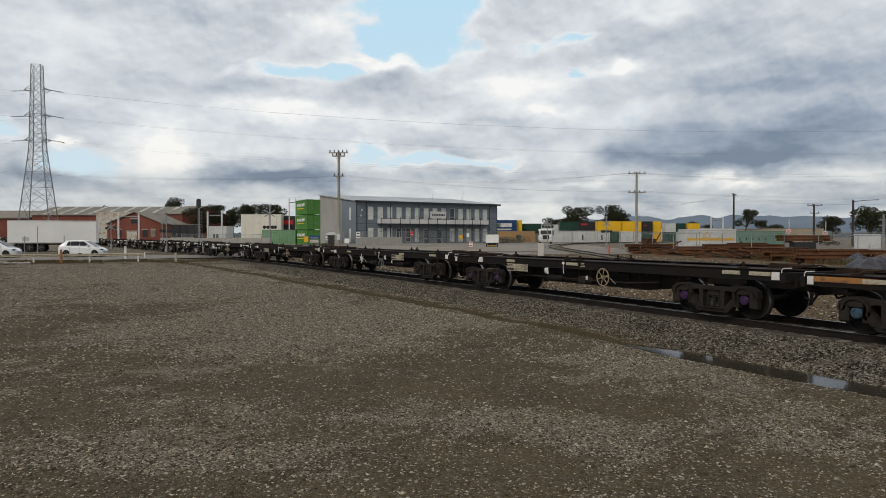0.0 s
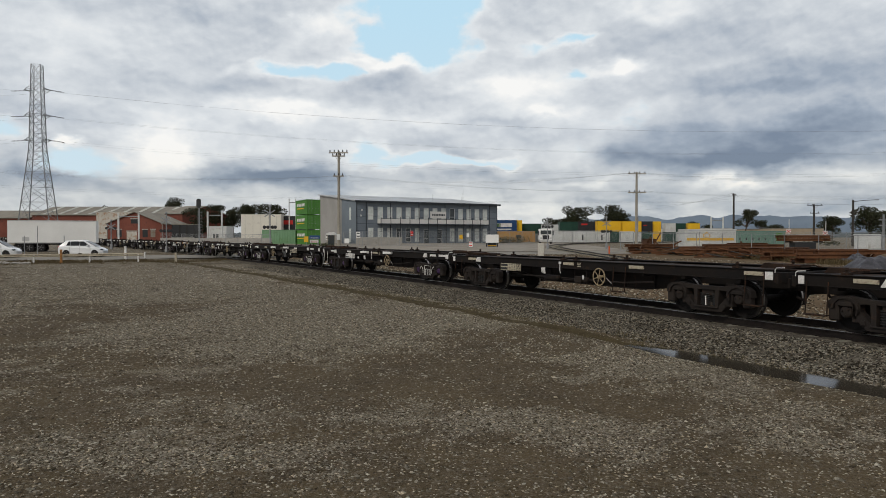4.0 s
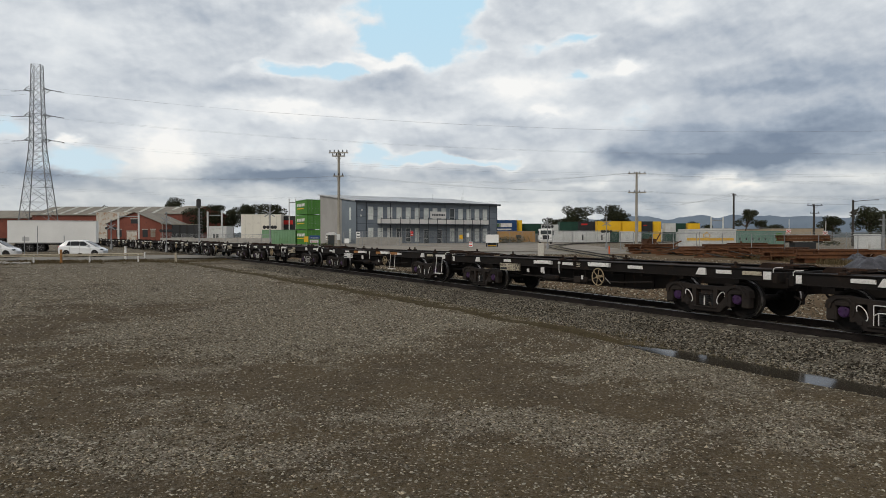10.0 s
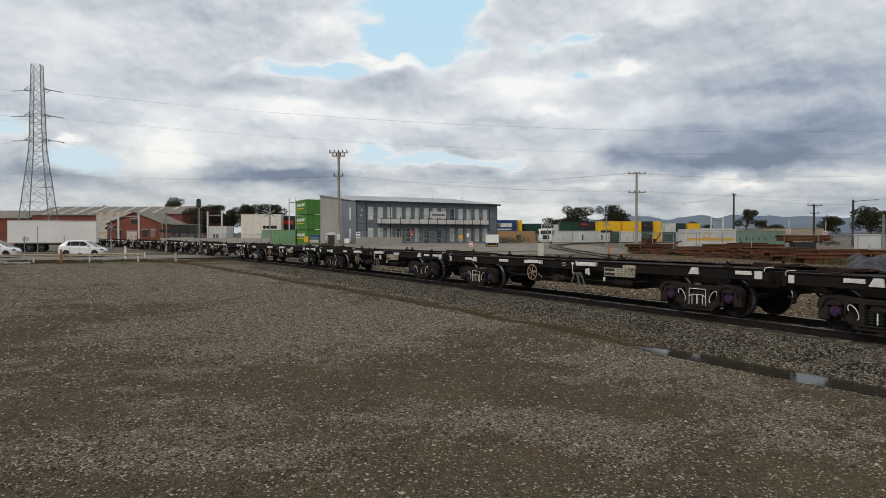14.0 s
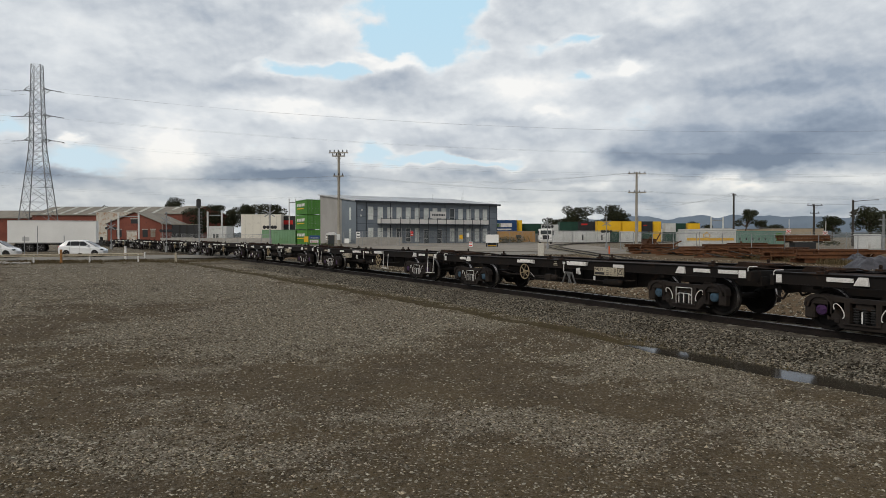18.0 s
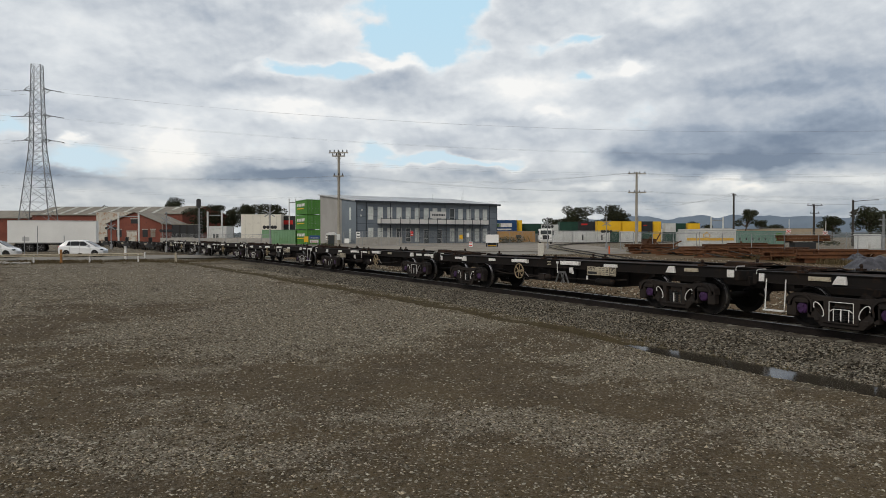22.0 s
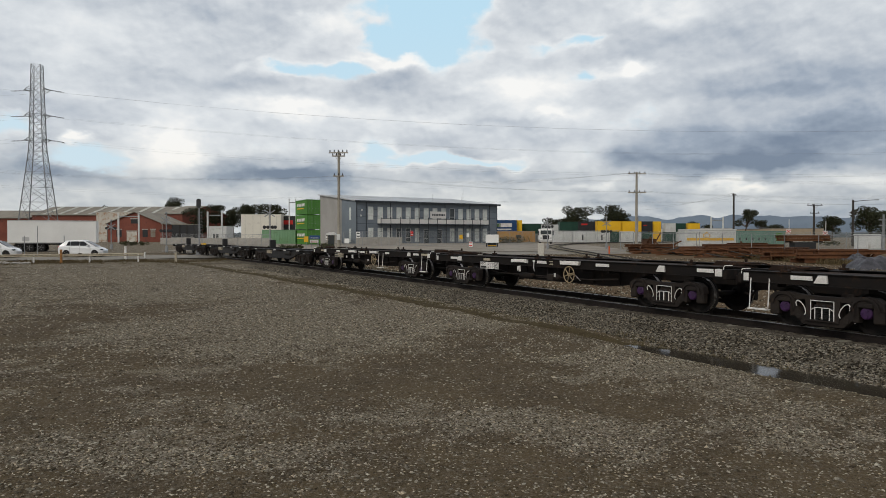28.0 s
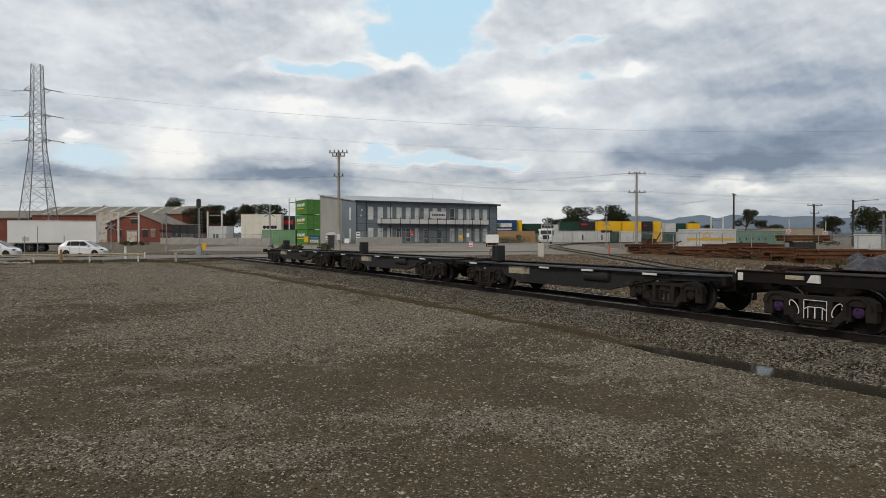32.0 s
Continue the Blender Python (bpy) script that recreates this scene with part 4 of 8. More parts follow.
def flat_wagon(k, kind, cap, paint, tone, code, flags):
    """A skeletal container wagon, 14.9 m over couplers; kind A or B sets which way round it runs."""
    dirty = tone == "cream"
    sparse = k < 3
    wg = thing("container_wagon", "%s skeletal container flat wagon, empty, with %s side markings" % ("rusty black" if sparse else "black", "few cream" if sparse else "white"), "freight wagon", "wagons of the train")
    part("side_girder", M_BELLY, None, wg, at=pose(0, -1.16, 0))
    part("side_girder", M_BELLY, None, wg, at=pose(0, 1.16, 0, 0, 0, 180))
    part("centre_sill", M_CENTRE, None, wg)
    part("deck_plate", M_TOP, None, wg, "rusty dark deck plate")
    part("brake_pipe", M_PIPE, None, wg, at=pose(0, -1.0, -0.02))
    for e in (-1, 1):
        part("headstock", M_HEAD, None, wg, at=pose(e * LONG, 0, 0, 0, 0, 0 if e > 0 else 180))
        part("coupler", M_COUP, None, wg, at=pose(e * LONG, 0, 0, 0, 0, 0 if e > 0 else 180))
    for x in (-6.1, -4.4, -2.4, -0.3, 0.3, 2.4, 4.4, 6.1):
        part("cross_member", M_CROSS[0.12], None, wg, at=pose(x, 0, 0.085))
    for x in (-6.1, -0.3, 0.3, 6.1):
        for y in (-1.08, 1.08):
            part("twistlock", M_TWIST, None, wg, at=pose(x, y, TOP - 0.005))
    for x in (-6.6, 6.65):
        part("end_hood", M_HOOD, None, wg, at=pose(x, 0, TOP))
    fwd = kind == "A"
    hx = 1.5 if fwd else -1.49
    part("handwheel", M_SPOKES if k == 1 else M_WHEELH, None, wg, "white hand brake spokes without a rim" if k == 1 else "tan six-spoked hand brake wheel", at=pose(hx, FACE - 0.05, 0.775) @ Matrix.Diagonal((0.8, 1, 0.8, 1) if k == 6 else (1, 1, 1, 1)))
    part("brake_lever", M_STRUT, None, wg, "pale grey brake lever", at=pose(hx + 0.22, FACE + 0.03, 0.75))
    lx = -0.35 if fwd else 0.54
    part("release_lever", M_LEVER, None, wg, "white release lever", at=pose(lx, FACE - 0.01, 0.90))
    if not fwd:
        part("brake_bracket", M_PROP, None, wg, "pale splayed brackets under the sill", at=pose(0.43, FACE + 0.01, 0.50))
    part("pull_handle", M_TAB, None, wg, "white pull handle", at=pose(-1.18 if fwd else 1.25, FACE - 0.01, 0.85 if fwd else 0.90))
    if fwd and k % 2:
        part("pull_handle", M_TAB, None, wg, at=pose(-1.98, FACE - 0.01, 0.82) @ Matrix.Diagonal((0.6, 1, 0.6, 1)))
    part("small_notice", M_NOTICE, None, wg, at=pose(0.75 if fwd else 1.95, FACE - 0.005, 0.72) @ Matrix.Diagonal((0.5, 1, 0.8, 1)))
    for i in range(3):
        part("print_bar", M_PRINT, None, wg, at=pose(0.55 if fwd else 0.1, FACE + 0.004, 1.15 - 0.05 * i) @ Matrix.Diagonal((0.7 + 0.1 * ((k + i) % 3), 1, 1, 1)))
    part("air_tank", M_TANK, None, wg, at=pose(-0.9 if fwd else 2.6, -1.06, 0.62) @ Matrix.Diagonal((0.6, 0.5, 0.5, 1)))
    part("brake_gear", M_BRAKE, None, wg, at=pose(0.5 if fwd else -0.3, -1.10, 0.64) @ Matrix.Diagonal((0.7, 0.5, 0.6, 1)))
    for i, x in enumerate((-5.65, -3.25, 0.06, 2.95, 5.85, 6.62)):
        if sparse and (i + k) % 3 == 0 or not sparse and (i * 3 + k) % 7 == 5:
            continue
        if not fwd and i == 2:
            continue
        part("marker_plate", M_PLATE["cream" if sparse or (i + k) % 5 == 0 else "white"], None, wg, at=pose(x, FACE, 1.115) @ Matrix.Diagonal((0.85 + 0.12 * ((k + i) % 3), 1, 1, 1)))
    for e in (-1, 1):
        if not (sparse and e > 0):
            part("corner_guide", M_WEDGE, None, wg, at=pose(e * 5.2, FACE - 0.015, 1.105))
    if not sparse:
        part("container_guide", M_SHELF, None, wg, at=pose(-1.13 if fwd else -1.43, FACE - 0.005, 1.125))
        part("container_guide", M_SHELF2, None, wg, at=pose(1.55 if fwd else 1.22, FACE - 0.005, 1.135))
    if "o" in flags:
        for x in ((-6.3, -4.3, -2.0) if k < 0 else (-1.96, 0.78, 2.4)):
            part("orange_panel", M_PLATE["orange"], None, wg, at=pose(x, FACE + 0.008, 1.115) @ Matrix.Diagonal((2.6 if k < 0 else 1.5, 1, 1.3, 1)))
    st = M_STEPB if sparse else M_STEPW
    if "f" in flags:
        part("step", st, None, wg, at=pose(6.65, -1.22, 0.38))
    if "h" in flags:
        part("step", st, None, wg, at=pose(2.32 if fwd else -2.35, -1.24, 0.40))
    if "r" in flags:
        part("step", st, None, wg, at=pose(-6.66, -1.22, 0.36))
    for e in (-1, 1):
        part("end_bracket", M_ENDPLATE, None, wg, at=pose(e * 7.02, FACE - 0.01, 1.08) @ Matrix.Diagonal((0.8 if e > 0 else 0.55, 1, 0.9, 1)))
        part("end_rail", M_ENDRAIL, None, wg, "white bent end rail", at=pose(e * 7.16, FACE + 0.01, 1.12))
    cx_ = (-2.5 if k == 10 else -2.83 if k == 0 else -3.06) if fwd else 2.58
    code_plate(wg, cx_, 0.895 if fwd else 0.94, tone, code)
    lead, trail = paint if isinstance(paint, tuple) else (paint, paint)
    bogie(wg, HALF, cap, lead)
    bogie(wg, -HALF, cap, trail)
    MOVERS.append((wg, PLACE[k]))
    return wg


# ---- shorter wagons at the end of the train ----
LONG2, HALF2 = 6.35, 4.375


def sill2_mesh():
    bm = bmesh.new()
    out = [(-LONG2, 0.99), (LONG2, 0.99), (LONG2, 0.83), (HALF2 - 0.3, 0.80), (HALF2 - 2.1, 0.42), (-HALF2 + 2.1, 0.42), (-HALF2 + 0.3, 0.80), (-LONG2, 0.83)]
    prism(bm, out, -0.02, 0.02)
    box(bm, -LONG2, LONG2, -0.16, 0.10, 0.97, 0.995, 0.004)
    for (xa, za), (xb, zb) in zip(out[3:], out[4:6]):
        prism(bm, [(xa, za), (xb, zb), (xb, zb - 0.02), (xa, za - 0.02)], -0.12, 0.08)
    return mesh("side_sill", bm, STEEL2)


def bulge_mesh():
    bm = bmesh.new()
    lathe(bm, [(0.05, -1.0), (0.2, -0.95), (0.2, 0.95), (0.05, 1.0)], axis="X", sides=16)
    return mesh("air_tank", bm, STEEL2)


def post_mesh():
    bm = bmesh.new()
    box(bm, -0.18, 0.18, -0.20, 0.20, 0.0, 0.62, 0.02)
    for x in (-0.1, 0.0, 0.1):
        box(bm, x - 0.02, x + 0.02, -0.215, -0.2, 0.04, 0.58)
    ring = [(-0.42 + 0.22 * math.cos(6.2832 * i / 14), 0.0, 0.28 + 0.22 * math.sin(6.2832 * i / 14)) for i in range(14)]
    tube(bm, ring, 0.014, 5, True)
    for i in range(3):
        a_ = 6.2832 * i / 6
        rod(bm, (-0.42 - 0.22 * math.cos(a_), 0, 0.28 - 0.22 * math.sin(a_)), (-0.42 + 0.22 * math.cos(a_), 0, 0.28 + 0.22 * math.sin(a_)), 0.01, sides=4)
    return mesh("hand_brake_post", bm, BLACK)


def deck2_mesh():
    bm = bmesh.new()
    box(bm, -LONG2, LONG2, -0.28, 0.28, 0.62, 0.96, 0.02)
    return mesh("centre_sill", bm, STEEL2)


M_SILL2, M_BULGE, M_POST, M_CENTRE2 = sill2_mesh(), bulge_mesh(), post_mesh(), deck2_mesh()


def low_wagon(k, u0):
    wg = thing("short_container_wagon", "short grey-blue skeletal container wagon, empty, with a dark hand brake post", "freight wagon", "short wagons at the train's end")
    for y in (-1.05, 1.05):
        part("side_sill", M_SILL2, None, wg, at=pose(0, y, 0) if y < 0 else pose(0, y, 0, 0, 0, 180))
    part("centre_sill", M_CENTRE2, None, wg)
    for e in (-1, 1):
        part("headstock", M_HEAD, None, wg, at=pose(e * LONG2, 0, -0.16, 0, 0, 0 if e > 0 else 180))
        part("coupler", M_COUP, None, wg, at=pose(e * LONG2, 0, 0, 0, 0, 0 if e > 0 else 180))
    for x in (-5.9, -4.3, 0.0, 4.3, 5.9):
        part("cross_member", M_CROSS[0.34], None, wg, at=pose(x, 0, -0.13))
    part("air_tank", M_BULGE, None, wg, "smooth grey-blue air tank", at=pose(1.8, -1.06, 0.78) @ Matrix.Diagonal((0.55, 0.7, 0.8, 1)))
    part("hand_brake_post", M_POST, None, wg, "dark post with a spoked hand brake wheel", at=pose(-5.35, 0.2, 1.0))
    p_ = part("code_plate", M_CODE["cream"], None, wg, "dirty cream data plate", at=pose(-2.2, -1.08, 0.80))
    part("triangle_mark", M_TRI, None, p_, at=pose(0.44, -0.012, 0))
    part("triangle_border", M_TRIBOX, None, p_, at=pose(0.44, -0.012, 0))
    for x in (-5.0, -0.6, 1.5, 4.0):
        part("marker_plate", M_PLATE["white"], None, wg, at=pose(x, -1.22, 0.95) @ Matrix.Diagonal((1, 1, 0.6, 1)))
    for e in (-1, 1):
        bogie(wg, e * HALF2, "plain", None)
    MOVERS.append((wg, u0))


WAGONS = ((-2, "A", "plain", None, "cream", "", "r"), (-1, "A", "blue", None, "cream", "", "o"), (0, "A", "purple", None, "cream", "NQYY", "r"),
          (1, "B", "plain", None, "cream", "", "frh"), (2, "A", "plain", (3, None), "cream", "", "frh"), (3, "A", "purple", (0, None), "white", "NQTY", "r"),
          (4, "B", "purple", 0, "cream", "", ""), (5, "A", "purple", (2, 3), "cream", "NQTY", ""), (6, "A", "purple", 2, "white", "NQYY", "fho"),
          (7, "B", "purple", 0, "cream", "", ""), (8, "B", "purple", 2, "cream", "NQTY", ""), (9, "B", "blue", 0, "cream", "NQTY", ""),
          (10, "A", "purple", 0, "cream", "NQTY", "frh"), (11, "B", "purple", 2, "cream", "NQTY", ""), (12, "A", "purple", (1, 2), "cream", "", ""),
          (13, "B", "purple", 0, "cream", "", "fr"), (14, "A", "purple", 0, "white", "NQTY", ""), (15, "A", "purple", 0, "cream", "", "fh"))
for row in WAGONS:
    flat_wagon(*row)
for k, u0 in enumerate((-253.93, -267.1, -280.4)):
    low_wagon(k, u0)


# ---- materials of the surroundings ----
BLUEWALL = mat("slate_blue_cladding", (0.175, 0.205, 0.24), (0.15, 0.178, 0.21), 0.6, 0.0, 0.2, 8, 0.05, speck=0.14)
GREYWALL = mat("pale_grey_cladding", (0.36, 0.345, 0.33), (0.31, 0.30, 0.285), 0.7, 0.0, 0.2, 8, 0.05, speck=0.14)
ROOFGREY = mat("grey_roof_sheet", (0.42, 0.43, 0.44), (0.36, 0.365, 0.37), 0.5, 0.2, 0.2, 5, 0.05, speck=0.14)
DARKTRIM = mat("dark_trim", (0.035, 0.042, 0.052), (0.03, 0.035, 0.042), 0.5, speck=0.14)
PANEL = mat("pale_balcony_panel", (0.66, 0.65, 0.63), (0.58, 0.57, 0.55), 0.6, 0.0, 0.4, 10, 0.05, speck=0.14)
PANE = glass("window_glass", (0.05, 0.06, 0.065))
BLIND = mat("pale_window_blind", (0.66, 0.69, 0.66), (0.52, 0.56, 0.54), 0.35, 0.0, 1.2, 6, 0.0, speck=0.14)
ALU = mat("window_frame", (0.55, 0.55, 0.54), (0.45, 0.45, 0.44), 0.5, speck=0.14)
BRICK = mat("red_brick", (0.235, 0.078, 0.055), (0.18, 0.062, 0.045), 0.9, 0.0, 0.3, 14, 0.2, (0.12, 0.05, 0.04), 0.3)
OLDROOF = mat("old_grey_roof", (0.27, 0.245, 0.20), (0.21, 0.19, 0.155), 0.8, 0.0, 0.25, 9, 0.1, (0.16, 0.10, 0.07), 0.2)
SKYLIGHT = mat("roof_light_strip", (0.58, 0.57, 0.50), (0.34, 0.34, 0.31), 0.6)
RUSTWHITE = mat("flaking_white_paint", (0.62, 0.60, 0.54), (0.52, 0.49, 0.43), 0.8, 0.0, 0.4, 10, 0.1, (0.33, 0.19, 0.11), 0.45)
OFFWHITE = mat("off_white_cladding", (0.74, 0.71, 0.62), (0.68, 0.65, 0.57), 0.75, 0.0, 0.2, 6, 0.05, (0.45, 0.42, 0.37), 0.1, speck=0.14)
TRUCKWHITE = mat("white_trailer_side", (0.84, 0.84, 0.82), (0.77, 0.77, 0.75), 0.45, 0.0, 0.3, 8, 0.03, speck=0.14)
CARWHITE = mat("white_car_paint", (0.80, 0.81, 0.82), (0.78, 0.79, 0.80), 0.25, 0.0, 0.5, 4, 0.0, coat=0.6, speck=0.14)
TYRE = mat("black_rubber", (0.018, 0.018, 0.018), (0.025, 0.024, 0.023), 0.85, 0.0, 3, 30, 0.2)
ALLOY = mat("alloy_rim", (0.42, 0.42, 0.43), (0.3, 0.3, 0.31), 0.35, 0.8, 3, 30, 0.05)
GALV = mat("galvanised_steel", (0.36, 0.37, 0.38), (0.26, 0.27, 0.28), 0.55, 0.5, 1.0, 20, 0.08)
TOWERGREY = mat("weathered_lattice_steel", (0.25, 0.26, 0.268), (0.19, 0.195, 0.20), 0.7, 0.1, 0.5, 10, 0.05)
POLEGREY = mat("grey_pole_timber", (0.37, 0.345, 0.29), (0.29, 0.265, 0.22), 0.85, 0.0, 0.6, 14, 0.2)
POLEDARK = mat("dark_pole_timber", (0.06, 0.052, 0.045), (0.045, 0.04, 0.035), 0.9, 0.0, 0.6, 14, 0.2)
WIRE = mat("dark_cable", (0.20, 0.20, 0.205), (0.16, 0.16, 0.165), 0.6)
CERAMIC = mat("insulator", (0.06, 0.05, 0.05), (0.05, 0.04, 0.04), 0.3)
YELLOW = mat("yellow_paint", (0.72, 0.42, 0.03), (0.62, 0.36, 0.03), 0.55, 0.0, 0.4, 10, 0.05, speck=0.14)
CY = mat("yellow_container_paint", (0.75, 0.46, 0.02), (0.68, 0.40, 0.02), 0.5, 0.0, 0.3, 8, 0.03, speck=0.14)
CG = mat("green_container_paint", (0.078, 0.235, 0.042), (0.066, 0.20, 0.036), 0.55, 0.0, 0.3, 8, 0.03, (0.09, 0.17, 0.06), 0.15, speck=0.14)
CGL = mat("faded_green_container_paint", (0.19, 0.33, 0.20), (0.15, 0.28, 0.15), 0.6, 0.0, 0.3, 8, 0.03, (0.12, 0.2, 0.09), 0.2, speck=0.14)
CDG = mat("dark_green_container_paint", (0.018, 0.06, 0.042), (0.015, 0.048, 0.034), 0.55, 0.0, 0.3, 8, 0.03, speck=0.14)
CB = mat("blue_container_paint", (0.025, 0.075, 0.20), (0.02, 0.06, 0.16), 0.5, 0.0, 0.3, 8, 0.03, speck=0.14)
CT = mat("tan_container_paint", (0.46, 0.26, 0.08), (0.38, 0.21, 0.065), 0.55, 0.0, 0.3, 8, 0.03, speck=0.14)
CW = mat("pale_container_paint", (0.60, 0.61, 0.60), (0.50, 0.51, 0.50), 0.6, 0.0, 0.3, 8, 0.04, (0.36, 0.34, 0.30), 0.2, speck=0.14)
CK = mat("charcoal_container_paint", (0.03, 0.032, 0.035), (0.025, 0.026, 0.028), 0.55, 0.0, 0.3, 8, 0.03, speck=0.14)
CSEA = mat("sea_green_shed_paint", (0.13, 0.24, 0.19), (0.11, 0.20, 0.16), 0.6, 0.0, 0.3, 8, 0.04, (0.08, 0.13, 0.10), 0.2, speck=0.14)
RUSTY = mat("rusted_steel", (0.19, 0.082, 0.036), (0.125, 0.055, 0.026), 0.85, 0.0, 1.2, 18, 0.2, (0.08, 0.04, 0.025), 0.3, vary=0.6)
RED = mat("red_paint", (0.55, 0.03, 0.025), (0.45, 0.025, 0.02), 0.5, speck=0.14)
ORG = mat("orange_plastic", (0.75, 0.13, 0.02), (0.65, 0.11, 0.02), 0.5)
DIRT = mat("brown_bare_dirt", (0.110, 0.076, 0.046), (0.150, 0.108, 0.068), 0.95, 0.0, 0.5, 9, 0.6, (0.14, 0.11, 0.073), 0.35, spec=0.02)
TARP = mat("grey_blue_tarpaulin", (0.095, 0.096, 0.112), (0.045, 0.046, 0.055), 0.6, 0.0, 1.5, 10, 0.3)
PAVE = mat("dusty_concrete_yard", (0.30, 0.27, 0.225), (0.24, 0.21, 0.17), 0.9, 0.0, 0.15, 6, 0.15, (0.15, 0.12, 0.09), 0.3)
BARK = mat("tree_bark", (0.13, 0.10, 0.075), (0.09, 0.07, 0.055), 0.9, 0.0, 1.0, 15, 0.3)
CARGLASS = mat("dark_car_glass", (0.012, 0.013, 0.015), (0.01, 0.01, 0.012), 0.12, 0.0, 1, 5, 0.0, spec=0.35, speck=0.0)
# hills far off: the blue of the air's haze is mixed into their colour
HILL = mat("hazed_hill", (0.130, 0.168, 0.212), (0.155, 0.192, 0.236), 1.0, 0.0, 0.004, 0.05, 0.0, speck=0.14)


def leaf_mat(name, lo, hi):
    mt = bpy.data.materials.new(name)
    mt.use_nodes = True
    n = Nodes(mt.node_tree)
    r = n.add("ShaderNodeNewGeometry").outputs["Random Per Island"]
    p = n.add("ShaderNodeTexCoord").outputs["Object"]
    c = n.mix(r, lo, hi)
    c = n.mix(n.step(n.noise(p, 0.9, 4.0), 0.35, 0.7, 0.0, 0.5), c, lo)
    b = n.add("ShaderNodeBsdfPrincipled", {"Base Color": c, "Roughness": 0.7, "Specular IOR Level": 0.12})
    n.add("ShaderNodeOutputMaterial", {"Surface": b.outputs[0]})
    return mt


LEAF = leaf_mat("gum_leaves", (0.018, 0.022, 0.011), (0.056, 0.058, 0.030))
LEAF2 = leaf_mat("shrub_leaves", (0.03, 0.032, 0.016), (0.10, 0.10, 0.05))


def mesh_fence_mat():
    """Chain-link netting: thin grey wires with gaps between."""
    mt = bpy.data.materials.new("chain_link")
    mt.use_nodes = True
    n = Nodes(mt.node_tree)
    p = n.add("ShaderNodeTexCoord").outputs["Object"]
    r = n.add("ShaderNodeMapping", {"Vector": p, "Rotation": (0, radians(45), 0)}).outputs[0]
    sp = n.add("ShaderNodeSeparateXYZ", (r,))
    acc = None
    for o in (sp.outputs[0], sp.outputs[2]):
        fr = n.m("FRACT", n.m("MULTIPLY", o, 12.0))
        hit = n.m("LESS_THAN", fr, 0.085)
        acc = hit if acc is None else n.m("MAXIMUM", acc, hit)
    b = n.add("ShaderNodeBsdfPrincipled", {"Base Color": (0.30, 0.31, 0.31, 1), "Roughness": 0.6, "Metallic": 0.3, "Alpha": acc})
    n.add("ShaderNodeOutputMaterial", {"Surface": b.outputs[0]})
    return mt


NETTING = mesh_fence_mat()


# ---- road and crossing ----
def road_y(x):
    return 71.0 + 0.30 * x


def road_z(x, y):
    d, s = lateral(x, y)
    k = math.exp(-((d / 5.0) ** 2))
    return (ground_z(x, y) + 0.04) * (1 - k) + (rail_z(s) - 0.012) * k


def road():
    bm = bmesh.new()
    rows = []
    x = -95.0
    while x <= 75:
        rows.append([bm.verts.new((x, road_y(x) + e, road_z(x, road_y(x) + e))) for e in (-4.6, -3.8, -2, 0, 2, 3.8, 4.6)])
        x += 0.9
    for p_, q_ in zip(rows, rows[1:]):
        for i in range(6):
            bm.faces.new((p_[i], q_[i], q_[i + 1], p_[i + 1]))
    solid("road", bm, ASPHALT, "worn pale-grey asphalt road over the level crossing", "road", kind="structure", smooth=True)
    # apron in front of the office
    bm = bmesh.new()
    rows = []
    for j in range(24):
        y = 80.0 + j * 2.1
        rows.append([bm.verts.new((xx, y, ground_z(xx, y) + 0.035)) for xx in [-34 + 2.4 * i for i in range(25)]])
    for p_, q_ in zip(rows, rows[1:]):
        for i in range(24):
            bm.faces.new((p_[i], p_[i + 1], q_[i + 1], q_[i]))
    solid("pavement", bm, PAVE, "pale worn concrete yard before the office building", "pavement", kind="structure", smooth=True)


road()


def dirt_strip():
    """Bare brown ground between the line and the road, and in the yard beyond."""
    bm = bmesh.new()
    rows = []
    lats = [3.2 + 1.4 * j for j in range(20)] + [32 + 3.0 * j for j in range(18)]
    for i in range(150):
        s = -78 + i * 0.9
        row = []
        for la in lats:
            x, y = on_track(s, la)
            row.append(bm.verts.new((x, y, ground_z(x, y) + 0.05 + 0.12 * max(0, noise.noise((s * 0.2, la * 0.2, 3))) + 0.03 * noise.noise((s * 0.9, la * 0.9, 6)))))
        rows.append(row)
    for p_, q_ in zip(rows, rows[1:]):
        for a_, b_, c_, d_ in zip(p_, p_[1:], q_[1:], q_):
            if max(v.co.y - road_y(v.co.x) for v in (a_, b_, c_, d_)) < -4.4:
                bm.faces.new((a_, b_, c_, d_))
    solid("dirt_bank", bm, DIRT, "bare brown dirt between the railway line and the road", "ground", kind="structure", smooth=True)


dirt_strip()


def ribbon(name, pts, lats, zs, mats, owner, idx=None):
    bm = bmesh.new()
    rows = []
    for i, (x, y) in enumerate(pts):
        ax, ay = pts[max(0, i - 1)]
        bx, by = pts[min(len(pts) - 1, i + 1)]
        l_ = math.hypot(bx - ax, by - ay)
        nx, ny = (by - ay) / l_, -(bx - ax) / l_
        z = ground_z(x, y)
        rows.append([bm.verts.new((x + nx * a_, y + ny * a_, z + h)) for a_, h in zip(lats, zs)])
    for p_, q_ in zip(rows, rows[1:]):
        for i in range(len(lats) - 1):
            bm.faces.new((p_[i], p_[i + 1], q_[i + 1], q_[i]))
    return part(name, bm, mats, owner)


